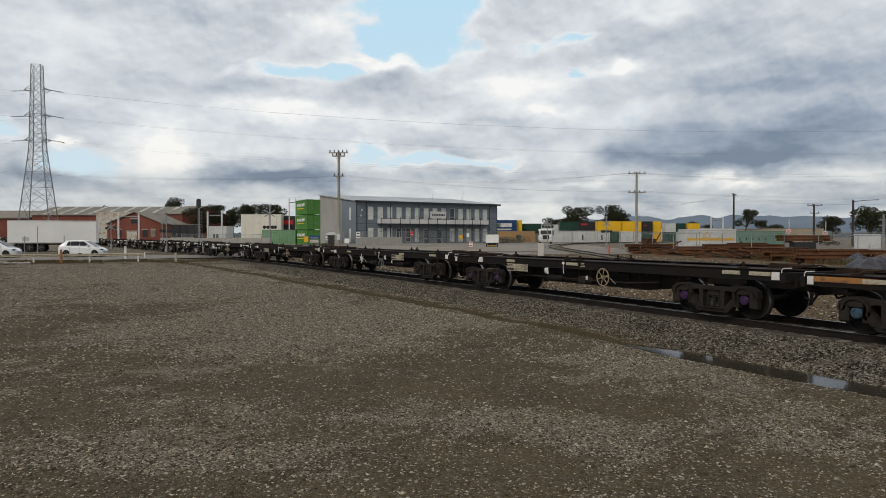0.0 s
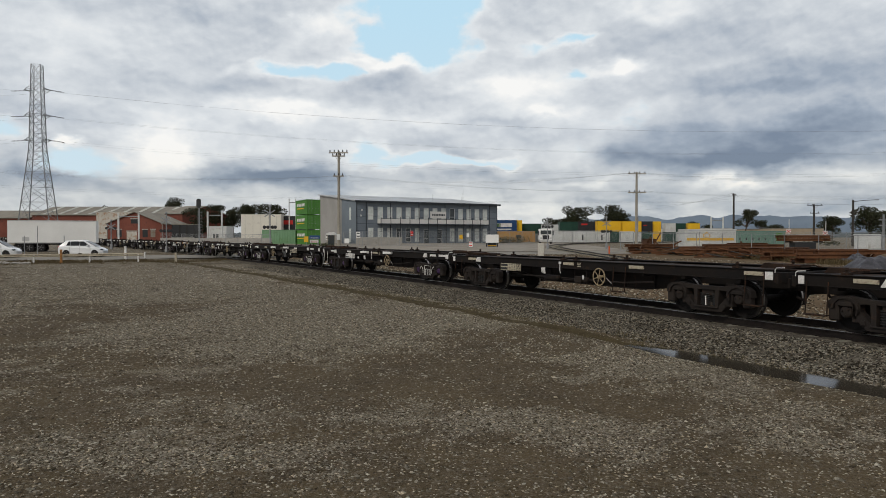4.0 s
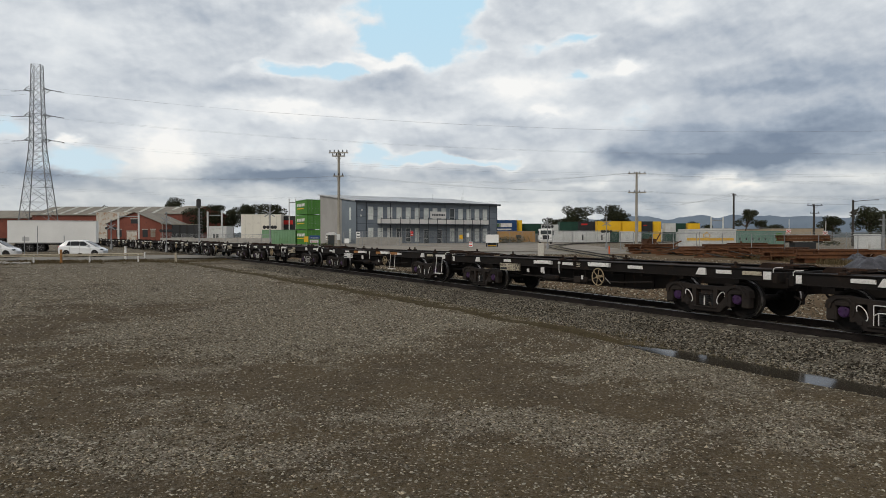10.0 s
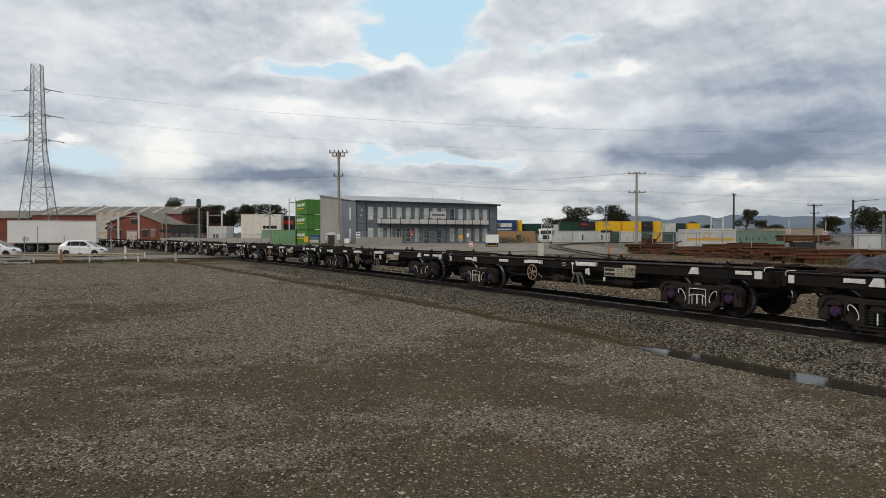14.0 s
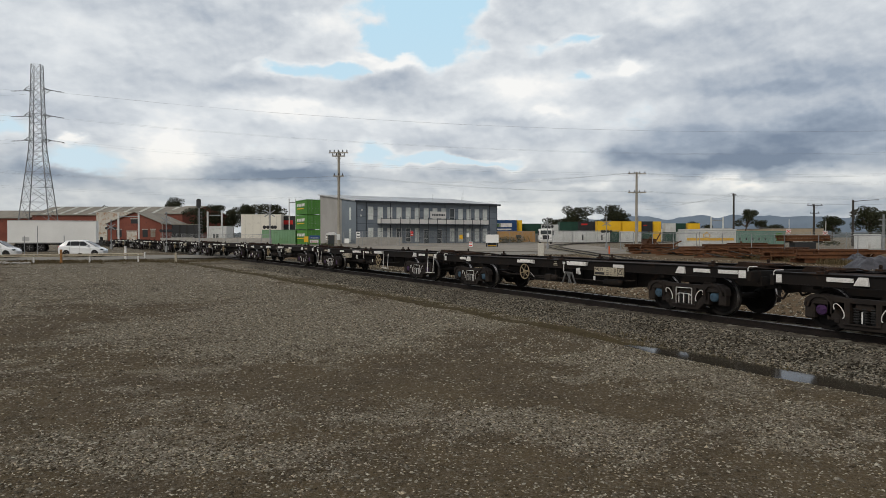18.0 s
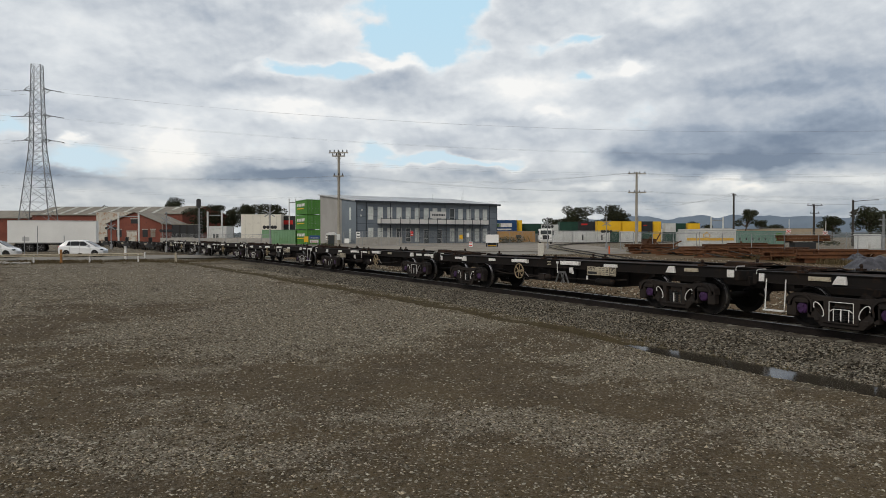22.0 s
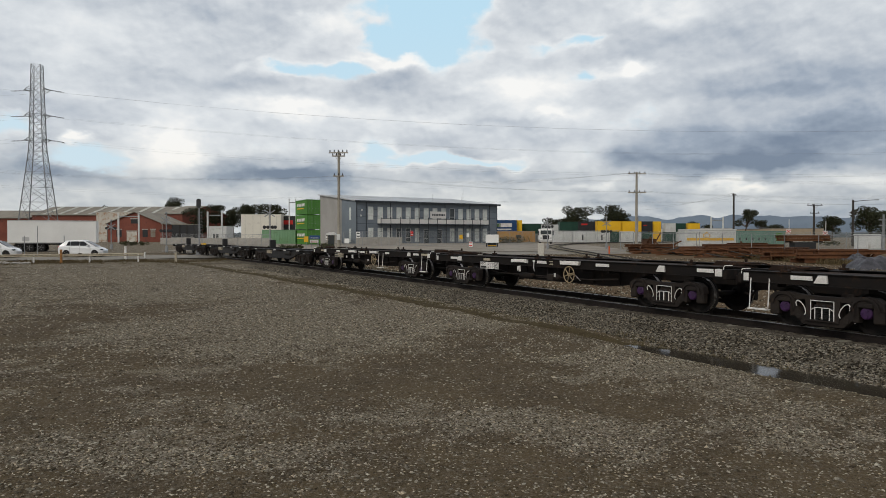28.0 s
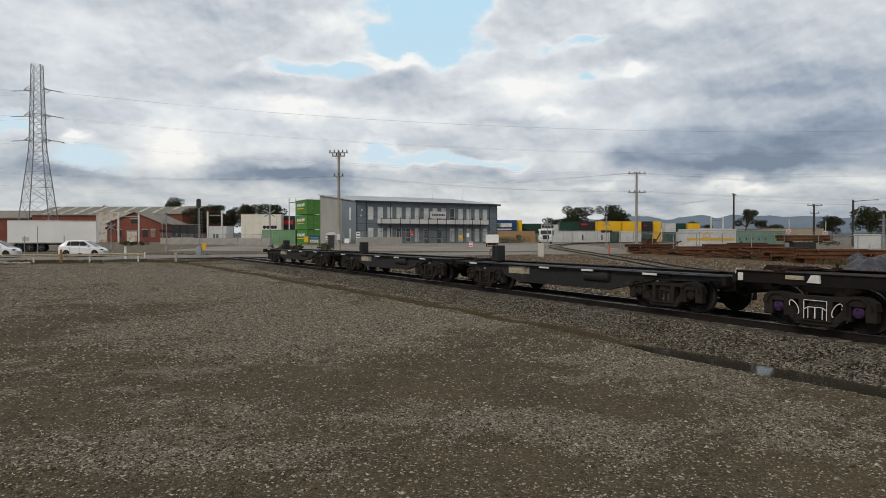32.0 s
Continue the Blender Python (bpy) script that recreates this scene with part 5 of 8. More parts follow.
def spur():
    t_ = thing("siding_track", "rusty siding track curving away over the dirt yard", "railway track", kind="structure")
    pts = []
    for i in range(60):
        y = 34 + i * 2.0
        pts.append((14.6 + 0.5 * math.sin((y - 34) / 30) + 0.0068 * max(0.0, y - 76) ** 2 * smooth(70, 150, y) + max(0, 44 - y) * 0.12, y))
    for e in (-0.75, 0.75):
        ribbon("rail", pts, [e - 0.06, e - 0.05, e - 0.035, e + 0.035, e + 0.05, e + 0.06], [0.03, 0.17, 0.20, 0.20, 0.17, 0.03], RAIL, t_)
    bm = bmesh.new()
    box(bm, -1.25, 1.25, -0.11, 0.11, -0.02, 0.11, 0.01)
    me = mesh("sleeper", bm, SLEEPER)
    for i in range(100):
        k = i * 0.55
        j = min(58, int(k))
        x = pts[j][0] + (pts[j + 1][0] - pts[j][0]) * (k - j)
        y = pts[j][1] + (pts[j + 1][1] - pts[j][1]) * (k - j)
        part("sleeper", me, None, t_, at=pose(x, y, ground_z(x, y) + 0.0, 0, 0, -math.degrees(math.atan2(pts[j + 1][0] - pts[j][0], 2.0))))


spur()


# ---- shipping containers ----
BOXES = {}


def container_mesh(L, H, mt):
    """Ribbed walls, posts, rails and roof; x along, base at z 0."""
    key = (L, H, mt.name)
    if key in BOXES:
        return BOXES[key]
    W = 2.44
    body = bmesh.new()
    n_ = int((L - 0.3) / 0.28)
    for e in (-1, 1):
        y = e * (W / 2 - 0.05)
        line = []
        for i in range(n_):
            x = -L / 2 + 0.15 + i * (L - 0.3) / n_
            p_ = (L - 0.3) / n_
            line += [(x, 0), (x + p_ * 0.38, 0), (x + p_ * 0.5, 0.036), (x + p_ * 0.88, 0.036)]
        line.append((L / 2 - 0.15, 0))
        vs = [[body.verts.new((x, y - e * d, z)) for x, d in line] for z in (0.12, H - 0.1)]
        for i in range(len(line) - 1):
            body.faces.new((vs[0][i], vs[0][i + 1], vs[1][i + 1], vs[1][i]))
    box(body, -L / 2 + 0.02, L / 2 - 0.02, -W / 2 + 0.03, W / 2 - 0.03, H - 0.09, H - 0.03)
    box(body, -L / 2 + 0.04, -L / 2 + 0.09, -W / 2 + 0.1, W / 2 - 0.1, 0.1, H - 0.1)
    wall = mesh("ribbed_wall", body, mt)
    fr = bmesh.new()
    for x in (-L / 2, L / 2):
        for y in (-W / 2, W / 2):
            box(fr, min(x, x - math.copysign(0.16, x)), max(x, x - math.copysign(0.16, x)), min(y, y - math.copysign(0.14, y)), max(y, y - math.copysign(0.14, y)), 0, H, 0.01)
    for y in (-W / 2, W / 2):
        for z in (0.10, H - 0.14):
            box(fr, -L / 2 + 0.16, L / 2 - 0.16, min(y, y - math.copysign(0.1, y)), max(y, y - math.copysign(0.1, y)), z, z + 0.12)
    for x in (-L / 2, L / 2):
        for z in (0.10, H - 0.14):
            box(fr, min(x, x - math.copysign(0.1, x)), max(x, x - math.copysign(0.1, x)), -W / 2 + 0.14, W / 2 - 0.14, z, z + 0.12)
    frame_ = mesh("corner_frame", fr, mt)
    dr = bmesh.new()
    box(dr, L / 2 - 0.09, L / 2 - 0.04, -1.08, -0.01, 0.13, H - 0.13, 0.006)
    door = mesh("door", dr, mt)
    br = bmesh.new()
    for y in (-0.82, -0.3):
        rod(br, (L / 2 - 0.02, y, 0.15), (L / 2 - 0.02, y, H - 0.15), 0.02, sides=6)
    for y in (-0.82, -0.3):
        box(br, L / 2 - 0.03, L / 2 + 0.0, y - 0.02, y + 0.2, 1.0, 1.04)
    bars = mesh("lock_bar", br, GALV)
    BOXES[key] = (wall, frame_, door, bars)
    return BOXES[key]


def container(x, y, z, turn, L, H, mt, label, group="stacked shipping containers", marks=None):
    c = thing("shipping_container", label, "container", group, at=pose(x, y, z, 0, 0, turn))
    wall, fr, door, bars = container_mesh(L, H, mt)
    part("ribbed_wall", wall, None, c)
    part("corner_frame", fr, None, c)
    for e in (0, 1):
        d_ = part("door", door, None, c, at=pose(0, 0, 0) if e == 0 else pose(0, 1.09, 0))
        part("lock_bar", bars, None, d_)
    for (x0, x1, z0, z1, m2) in marks or ():
        bm = bmesh.new()
        box(bm, x0, x1, -1.232, -1.20, z0, z1)
        part("painted_mark", bm, m2, c)
    return c


FT20, FT40 = 6.06, 12.19
gz = ground_z
# green stack beside the office
for k in range(3):
    marks = [(-2.2 + 0.85 * q_, -1.55 + 0.85 * q_, 1.45, 1.95, WHITE) for q_ in range(5)] + [(-2.0 + 0.55 * q_, -1.6 + 0.55 * q_, 1.0, 1.18, CY) for q_ in range(7)]
    container(-23.62, 119.23, 1.09 + 2.59 * k, -60.0, FT20, 2.59, CG, "bright green steel shipping container stacked three high beside the office", "green container stack", marks)
container(-29.01, 122.0, gz(-30, 122), -4.0, FT20, 2.59, CGL, "faded two-tone green shipping container standing on the ground", "green container stack")

# containers beyond the siding
container(21.46 - 6.3, 158.5, 1.24, 6.0, FT40, 2.59, CT, "tan forty-foot shipping container with a dark mark", marks=((1.6, 2.7, 1.0, 1.7, CK),))
container(13.20 - 1.5, 166, 3.85, 2.0, FT40, 2.7, CB, "blue forty-foot shipping container with white lettering shapes", marks=((-1.2, 4.9, 1.0, 1.9, WHITE), (0.9, 2.2, 1.05, 1.85, CG), (-1.0, 4.8, 0.35, 0.6, WHITE)))
container(18.09, 169, 3.85, 88, FT20, 2.7, CY, "yellow shipping container end beside a blue one")
container(21.52, 172, 3.2, 1, FT40 * 0.5, 2.6, CDG, "dark green shipping container")
container(13.20 - 1.5, 167, 1.24, 2.0, FT40, 2.59, CK, "charcoal shipping container under a blue one")
container(26.54, 176, 1.24, 0, FT20, 4.4, CW, "pale grey tall container behind the truck")
container(32.59, 178, 1.24, 2, FT40, 2.59, CW, "pale grey shipping container")
container(33.33, 178.5, 3.84, 2, FT20, 2.59, CDG, "dark green shipping container on a pale one")
container(38.05, 178.5, 3.84, 3, FT20, 2.59, CK, "charcoal shipping container with a red mark", marks=((-2.2, -0.6, 1.7, 2.1, RED),))
for i, (px0, w_, mt, nm) in enumerate(((26.22, FT20 * 0.68, CW, "pale grey"), (30.82, FT20 * 0.85, CW, "pale grey"), (35.17, FT20 * 0.56, CW, "white"), (37.90, 2.3, CDG, "dark green"), (40.76, 3.4, CW, "pale grey"))):
    container(px0, 151 + 0.5 * i, 1.24, 0, w_, 2.45, mt, "%s container in a row behind the fence" % nm, "row of pale containers", marks=((-0.2, 0.1, 0.5, 1.7, CK),) if i in (1, 2) else ())
for i, (px0, w_, mt, nm) in enumerate(((41.61, 5.9, CY, "yellow"), (47.17, 5.4, CY, "yellow"), (51.44, 2.9, CK, "charcoal"), (54.01, 2.5, CY, "yellow"), (57.89, 2.6, CW, "white"), (60.66, 2.7, CDG, "dark green"), (64.30, 3.2, CY, "yellow"))):
    hh = 2.7 if i < 4 else 2.25
    container(px0, 172 + 0.7 * i, 1.24, 0, w_, 2.45, CY if i in (3,) else (CW if i % 2 else CDG), "%s shipping container at the bottom of a stack" % ("yellow" if i == 3 else "pale" if i % 2 else "dark green"))
    container(px0, 172 + 0.7 * i, 3.70, 0, w_, hh, mt, "%s shipping container on top of a stack" % nm, marks=((-0.9, 0.0, 1.6, 1.8, RED),) if i == 2 else ())


# ---- the two-storey office ----
def office():
    of = thing("office_building", "two-storey slate-blue office building with a pale balcony and grey roof", "building", at=pose(-15.8, 124.0, 1.0, 0, 0, 30.7))
    L, D, H, HA = 31.3, 18.3, 7.9, 9.85

    def wallbox(name, x0, x1, y0, y1, z0, z1, mt, lab=""):
        bm = bmesh.new()
        box(bm, x0, x1, y0, y1, z0, z1)
        return part(name, bm, mt, of, lab)

    wallbox("front_wall", 0, L, 0, 0.25, -0.5, H, BLUEWALL, "slate-blue panel cladding")
    wallbox("right_wall", L - 0.25, L, 0.25, D, -0.5, H, BLUEWALL)
    bm = bmesh.new()
    for p0, p1, z1, z2 in ((0.25, 6.75, H, H + 0.72),):
        vs = [bm.verts.new((x, y, z)) for x in (0, 0.25) for y, z in ((p0, -0.5), (p1, -0.5), (p1, z2), (p0, z1))]
        for q_ in ((0, 1, 2, 3), (7, 6, 5, 4), (0, 4, 5, 1), (1, 5, 6, 2), (2, 6, 7, 3), (3, 7, 4, 0)):
            bm.faces.new([vs[i] for i in q_])
    part("side_wall", bm, BLUEWALL, of)
    bm = bmesh.new()
    vs = [bm.verts.new((x, y, z)) for x in (-0.06, 0.25) for y, z in ((6.75, -0.5), (D, -0.5), (D, HA + 0.1), (6.75, H + 0.85))]
    for q_ in ((0, 1, 2, 3), (7, 6, 5, 4), (0, 4, 5, 1), (1, 5, 6, 2), (2, 6, 7, 3), (3, 7, 4, 0)):
        bm.faces.new([vs[i] for i in q_])
    part("side_wall", bm, GREYWALL, of, "pale grey sheet wall")
    wallbox("back_wall", 0, L, D, D + 0.25, -0.5, HA - 0.2, GREYWALL)
    # roof with standing ribs
    bm = bmesh.new()
    vs = [bm.verts.new((x, y, z + t)) for t in (0, 0.18) for x in (-0.35, L + 0.35) for y, z in ((-0.55, H + 0.02), (D + 0.3, HA + 0.12))]
    for q_ in ((0, 1, 3, 2), (4, 6, 7, 5), (0, 4, 5, 1), (2, 3, 7, 6), (0, 2, 6, 4), (1, 5, 7, 3)):
        bm.faces.new([vs[i] for i in q_])
    part("roof", bm, ROOFGREY, of, "grey ribbed steel roof")
    wallbox("fascia", -0.4, L + 0.4, -0.68, -0.56, H - 0.12, H + 0.2, DARKTRIM, "dark gutter edge")
    # panel joints of the cladding
    for z in (1.3, 2.6, 3.9, 5.2, 6.5):
        wallbox("cladding_joint", 0.02, L - 0.02, -0.012, 0.0, z - 0.02, z + 0.02, DARKTRIM)
    for x in (0.12, 2.0, 6.9, 13.0, 18.8, 24.6, 29.3, L - 0.1):
        wallbox("downpipe", x - 0.05, x + 0.05, -0.09, -0.015, -0.4, H, DARKTRIM)

    # windows: upper and lower rows
    def window(x, w_, z0, z1, blind):
        bm = bmesh.new()
        for e in (-1, 1):
            box(bm, x + e * w_ / 2 - 0.04, x + e * w_ / 2 + 0.04, -0.05, 0.0, z0, z1)
        for z in (z0, z1, z0 + (z1 - z0) * 0.3):
            box(bm, x - w_ / 2 + 0.04, x + w_ / 2 - 0.04, -0.05, 0.0, z - 0.04, z + 0.04)
        wn = part("window", bm, ALU, of)
        bm = bmesh.new()
        box(bm, x - w_ / 2 + 0.04, x + w_ / 2 - 0.04, -0.028, -0.006, z0 + 0.04, z1 - 0.04)
        part("pane", bm, BLIND if blind else PANE, wn, "pale blind behind glass" if blind else "")

    for i in range(14):
        x = 2.9 + 1.95 * i
        window(x, 1.02, 4.65, 7.0, i != 9)
        if i not in (6, 7, 8):
            window(x, 1.0, 0.55, 3.1, i not in (3, 4))
    for x in (14.6, 17.6):
        bm = bmesh.new()
        for e in (-0.5, 0.5):
            box(bm, x + e - 0.05, x + e + 0.05, -0.06, 0.0, 0.0, 2.9)
        for z in (0.05, 1.1, 2.85):
            box(bm, x - 0.45, x + 0.45, -0.06, 0.0, z - 0.05, z + 0.05)
        d_ = part("door", bm, ALU, of, "white-framed glass door")
        bm = bmesh.new()
        box(bm, x - 0.45, x + 0.45, -0.03, -0.005, 0.1, 2.8)
        part("pane", bm, PANE, d_)
    # side window
    bm = bmesh.new()
    box(bm, -0.05, 0.0, 2.3, 3.1, 4.6, 6.9)
    part("window", bm, BLIND, of)
    bm = bmesh.new()
    box(bm, -0.05, 0.0, 2.3, 3.1, 0.5, 3.0)
    part("window", bm, BLIND, of)
    # balcony
    bx0, bx1 = 4.3, 28.2
    wallbox("balcony_floor", bx0, bx1, -1.5, 0.0, 3.72, 3.9, DARKTRIM)
    n_ = 12
    for i in range(n_):
        x0 = bx0 + (bx1 - bx0) * i / n_
        x1 = bx0 + (bx1 - bx0) * (i + 1) / n_
        wallbox("balcony_panel", x0 + 0.04, x1 - 0.04, -1.5, -1.45, 3.95, 4.78, PANEL)
        wallbox("balcony_rail", x0, x1, -1.52, -1.44, 4.80, 4.86, DARKTRIM)
    for i in range(n_ + 1):
        x0 = bx0 + (bx1 - bx0) * i / n_
        bm = bmesh.new()
        box(bm, x0 - 0.045, x0 + 0.045, -1.56, -1.47, -0.2, 5.1)
        part("balcony_post", bm, DARKTRIM, of)
    for e in (bx0, bx1):
        wallbox("balcony_panel", e - 0.02, e + 0.02, -1.43, 0.0, 3.95, 4.78, PANEL)
    # sign above the entrance
    bm = bmesh.new()
    box(bm, 14.6, 18.1, -1.66, -1.58, 5.0, 6.3, 0.01)
    sg = part("sign_board", bm, PANEL, of, "pale sign board with dark lettering bars")
    for i in range(8):
        bm = bmesh.new()
        box(bm, 15.0 + i * 0.36, 15.26 + i * 0.36, -1.672, -1.662, 5.5, 5.85)
        part("print_bar", bm, DARKTRIM, sg)
    for x in (0.9, 1.1):
        bm = bmesh.new()
        box(bm, x - 0.1, x + 0.1, -0.3, -0.02, 5.2 if x < 1 else 6.2, 5.5 if x < 1 else 6.5, 0.02)
        part("wall_light", bm, PANEL, of)
    for x, h in ((19.5, 1.3), (26.8, 2.4), (26.5, 1.0)):
        bm = bmesh.new()
        rod(bm, (x, 6.0, H + 0.8), (x, 6.0, H + 0.9 + h), 0.03, sides=5)
        part("roof_aerial", bm, GALV, of)


office()


def low_wall(x0, y0, x1, y1, h, mt, label):
    l_ = math.hypot(x1 - x0, y1 - y0)
    w_ = thing("barrier_wall", label, "barrier wall", at=pose(x0, y0, gz(x0, y0), 0, 0, math.degrees(math.atan2(y1 - y0, x1 - x0))))
    n_ = max(1, int(l_ / 3.0))
    for i in range(n_):
        bm = bmesh.new()
        prism(bm, [(0, 0), (l_ / n_ - 0.03, 0), (l_ / n_ - 0.03, h), (0, h)], -0.12, 0.12)
        part("barrier_block", bm, mt, w_, at=pose(i * l_ / n_, 0, 0))


low_wall(-14.29, 112, -6.80, 114, 1.35, CONCRETE, "weathered pale concrete barrier wall before the office")


# ---- sheds and factories ----
def shed(name, label, cat, x, y, z, turn, L, D, H, rise, wall, roof, ribs=True, gable_front=False, extra=None):
    """A plain gabled shed; its front wall along local x at y 0, ridge along x (or along y when gable_front)."""
    sh = thing(name, label, cat, at=pose(x, y, z, 0, 0, turn))
    for nm, (x0, x1, y0, y1) in (("front_wall", (0, L, 0, 0.25)), ("back_wall", (0, L, D - 0.25, D)), ("left_wall", (0, 0.25, 0.25, D - 0.25)), ("right_wall", (L - 0.25, L, 0.25, D - 0.25))):
        bm = bmesh.new()
        if nm in ("front_wall", "back_wall") and gable_front:
            prism(bm, [(0, -0.5), (L, -0.5), (L, H), (L / 2, H + rise), (0, H)], y0, y1)
        else:
            box(bm, x0, x1, y0, y1, -0.5, H)
        part(nm, bm, wall, sh)
    if not gable_front:
        for x0 in (0.0, L - 0.25):
            bm = bmesh.new()
            vs = [bm.verts.new((x0 + dx, yy, zz)) for dx in (0, 0.25) for yy, zz in ((0.0, H), (D, H), (D / 2, H + rise))]
            for q_ in ((0, 1, 2), (5, 4, 3), (0, 3, 4, 1), (1, 4, 5, 2), (2, 5, 3, 0)):
                bm.faces.new([vs[i] for i in q_])
            part("gable", bm, wall, sh)
    for e in (0, 1):
        bm = bmesh.new()
        if gable_front:
            xa, xb = (-0.35, L / 2) if e == 0 else (L + 0.35, L / 2)
            q_ = [(xa, -0.4, H - 0.08), (xb, -0.4, H + rise + 0.05), (xb, D + 0.3, H + rise + 0.05), (xa, D + 0.3, H - 0.08)]
        else:
            ya, yb = (-0.4, D / 2) if e == 0 else (D + 0.4, D / 2)
            q_ = [(-0.3, ya, H - 0.05), (L + 0.3, ya, H - 0.05), (L + 0.3, yb, H + rise + 0.05), (-0.3, yb, H + rise + 0.05)]
        vs = [bm.verts.new((p_[0], p_[1], p_[2] + t)) for t in (0, 0.14) for p_ in q_]
        for f_ in ((0, 1, 2, 3), (7, 6, 5, 4), (0, 4, 5, 1), (1, 5, 6, 2), (2, 6, 7, 3), (3, 7, 4, 0)):
            bm.faces.new([vs[i] for i in f_])
        rf = part("roof", bm, roof, sh)
    if extra:
        extra(sh)
    return sh


def light_strips(L, D, H, rise, n_):
    def add(sh):
        for i in range(n_):
            x = L * (i + 0.6) / n_
            bm = bmesh.new()
            up = (rise + 0.10) / (D / 2 + 0.4)
            vs = [bm.verts.new((x + dx, yy, H + 0.12 + lift + up * (yy + 0.4))) for lift in (0, 0.06) for dx, yy in ((0, 0.2), (1.0, 0.2), (1.0, D / 2 - 0.6), (0, D / 2 - 0.6))]
            for f_ in ((3, 2, 1, 0), (4, 5, 6, 7), (0, 1, 5, 4), (1, 2, 6, 5), (2, 3, 7, 6), (3, 0, 4, 7)):
                bm.faces.new([vs[i] for i in f_])
            part("roof_light", bm, SKYLIGHT, sh)
    return add


FZ = 1.2
shed("factory", "long old red-brick factory with a grey sheet roof", "factory", -114.28, 190, FZ, 0, 38.09, 22, 7.3, 2.7, BRICK, OLDROOF, extra=light_strips(38.09, 22, 7.3, 2.7, 9))
shed("brick_gable_building", "red-brick building with stepped parapet beside the factory", "factory", -75.92, 184, FZ, -18, 6.8, 20, 7.4, 2.4, BRICK, OLDROOF)
def workshop_openings(sh):
    for x0, x1, z0, z1, mt_, nm in ((2.2, 3.4, 1.2, 2.9, CK, "window"), (4.6, 7.0, 0.0, 2.5, RUSTWHITE, "roller_door"), (8.3, 9.5, 1.2, 2.9, CK, "window"), (10.2, 11.3, 1.2, 2.9, OLDROOF, "window"), (5.6, 7.2, 4.4, 5.4, CK, "vent")):
        bm = bmesh.new()
        box(bm, x0, x1, -0.06, 0.0, z0, z1)
        ob = part(nm, bm, mt_, sh)
        bm = bmesh.new()
        box(bm, x0 - 0.12, x1 + 0.12, -0.09, 0.0, z1 + 0.02, z1 + 0.26)
        part("lintel", bm, CONCRETE, sh)
    for x in (0.05, 12.95):
        bm = bmesh.new()
        rod(bm, (x, -0.1, 0), (x, -0.1, 4.3), 0.07, sides=6)
        part("downpipe", bm, CONCRETE, sh)


shed("brick_workshop", "red-brick gabled workshop with bricked-up openings", "workshop", -78.74, 160, FZ, 0, 12.99, 16, 4.3, 2.7, BRICK, OLDROOF, gable_front=True, extra=workshop_openings)
shed("side_factory", "old red-brick factory with clerestory windows", "factory", -136.35, 195, FZ, 0, 18.09, 20, 6.6, 2.4, BRICK, OLDROOF)

def block_house(name, label, cat, x0, x1, y, z1, depth, wall, turn=0.0, roof=None):
    """A flat-roofed box building with parapet cap and corner trims."""
    hs = thing(name, label, cat, at=pose(x0, y, gz(x0, y), 0, 0, turn))
    L = x1 - x0
    H = z1 - gz(x0, y)
    for nm, (a0, a1, b0, b1) in (("front_wall", (0, L, 0, 0.2)), ("back_wall", (0, L, depth - 0.2, depth)), ("left_wall", (0, 0.2, 0.2, depth - 0.2)), ("right_wall", (L - 0.2, L, 0.2, depth - 0.2))):
        bm = bmesh.new()
        box(bm, a0, a1, b0, b1, -0.4, H)
        part(nm, bm, wall, hs)
    bm = bmesh.new()
    box(bm, -0.08, L + 0.08, -0.08, depth + 0.08, H, H + 0.16, 0.02)
    part("roof", bm, roof or wall, hs)
    return hs, L, H


hs, L_, H_ = block_house("painted_factory_wall", "flaking white and rust-stained low factory block", "factory", -87.35, -78.38, 172, 8.55, 6, RUSTWHITE)
hs, L_, H_ = block_house("warehouse", "plain off-white flat-roofed warehouse", "warehouse", -48.80, -39.23, 165, 7.75, 30, OFFWHITE, 0)
for i in range(5):
    bm = bmesh.new()
    box(bm, L_ * (i + 0.5) / 5 - 0.03, L_ * (i + 0.5) / 5 + 0.03, -0.03, 0.0, 0, H_)
    part("panel_joint", bm, CONCRETE, hs)
hs, L_, H_ = block_house("dark_annex", "charcoal warehouse annex with a red sign", "warehouse", -39.95, -36.19, 168, 7.43, 25, CK)
bm = bmesh.new()
box(bm, 0.4, L_ - 0.8, -0.06, 0.0, H_ - 1.9, H_ - 0.9)
part("sign", bm, RED, hs, "red sign strip")
hs, L_, H_ = block_house("grey_shed", "pale blue-grey low shed with barred windows", "shed", -51.9, -47.6, 150, 4.66, 5, CW)
for x in (1.6, 2.3):
    bm = bmesh.new()
    box(bm, x - 0.25, x + 0.25, -0.04, 0.0, 0.6, 1.9)
    part("window", bm, PANE, hs)
# closed charcoal walls stand in for the deep shade inside the open front
hs, L_, H_ = block_house("open_shed", "low shed with charcoal walls painted as its shaded open inside, pale base wall", "shed", -60.40, -55.4, 152, 5.15, 4, CK, roof=OLDROOF)
bm = bmesh.new()
box(bm, 0, L_, -0.3, -0.05, -0.3, 1.1)
part("base_wall", bm, CONCRETE, hs, "pale concrete base wall")
for i in range(4):
    bm = bmesh.new()
    rod(bm, (L_ * i / 3 * 0.98 + 0.1, -0.2, 0), (L_ * i / 3 * 0.98 + 0.1, -0.2, H_), 0.06, sides=6)
    part("post", bm, POLEDARK, hs)

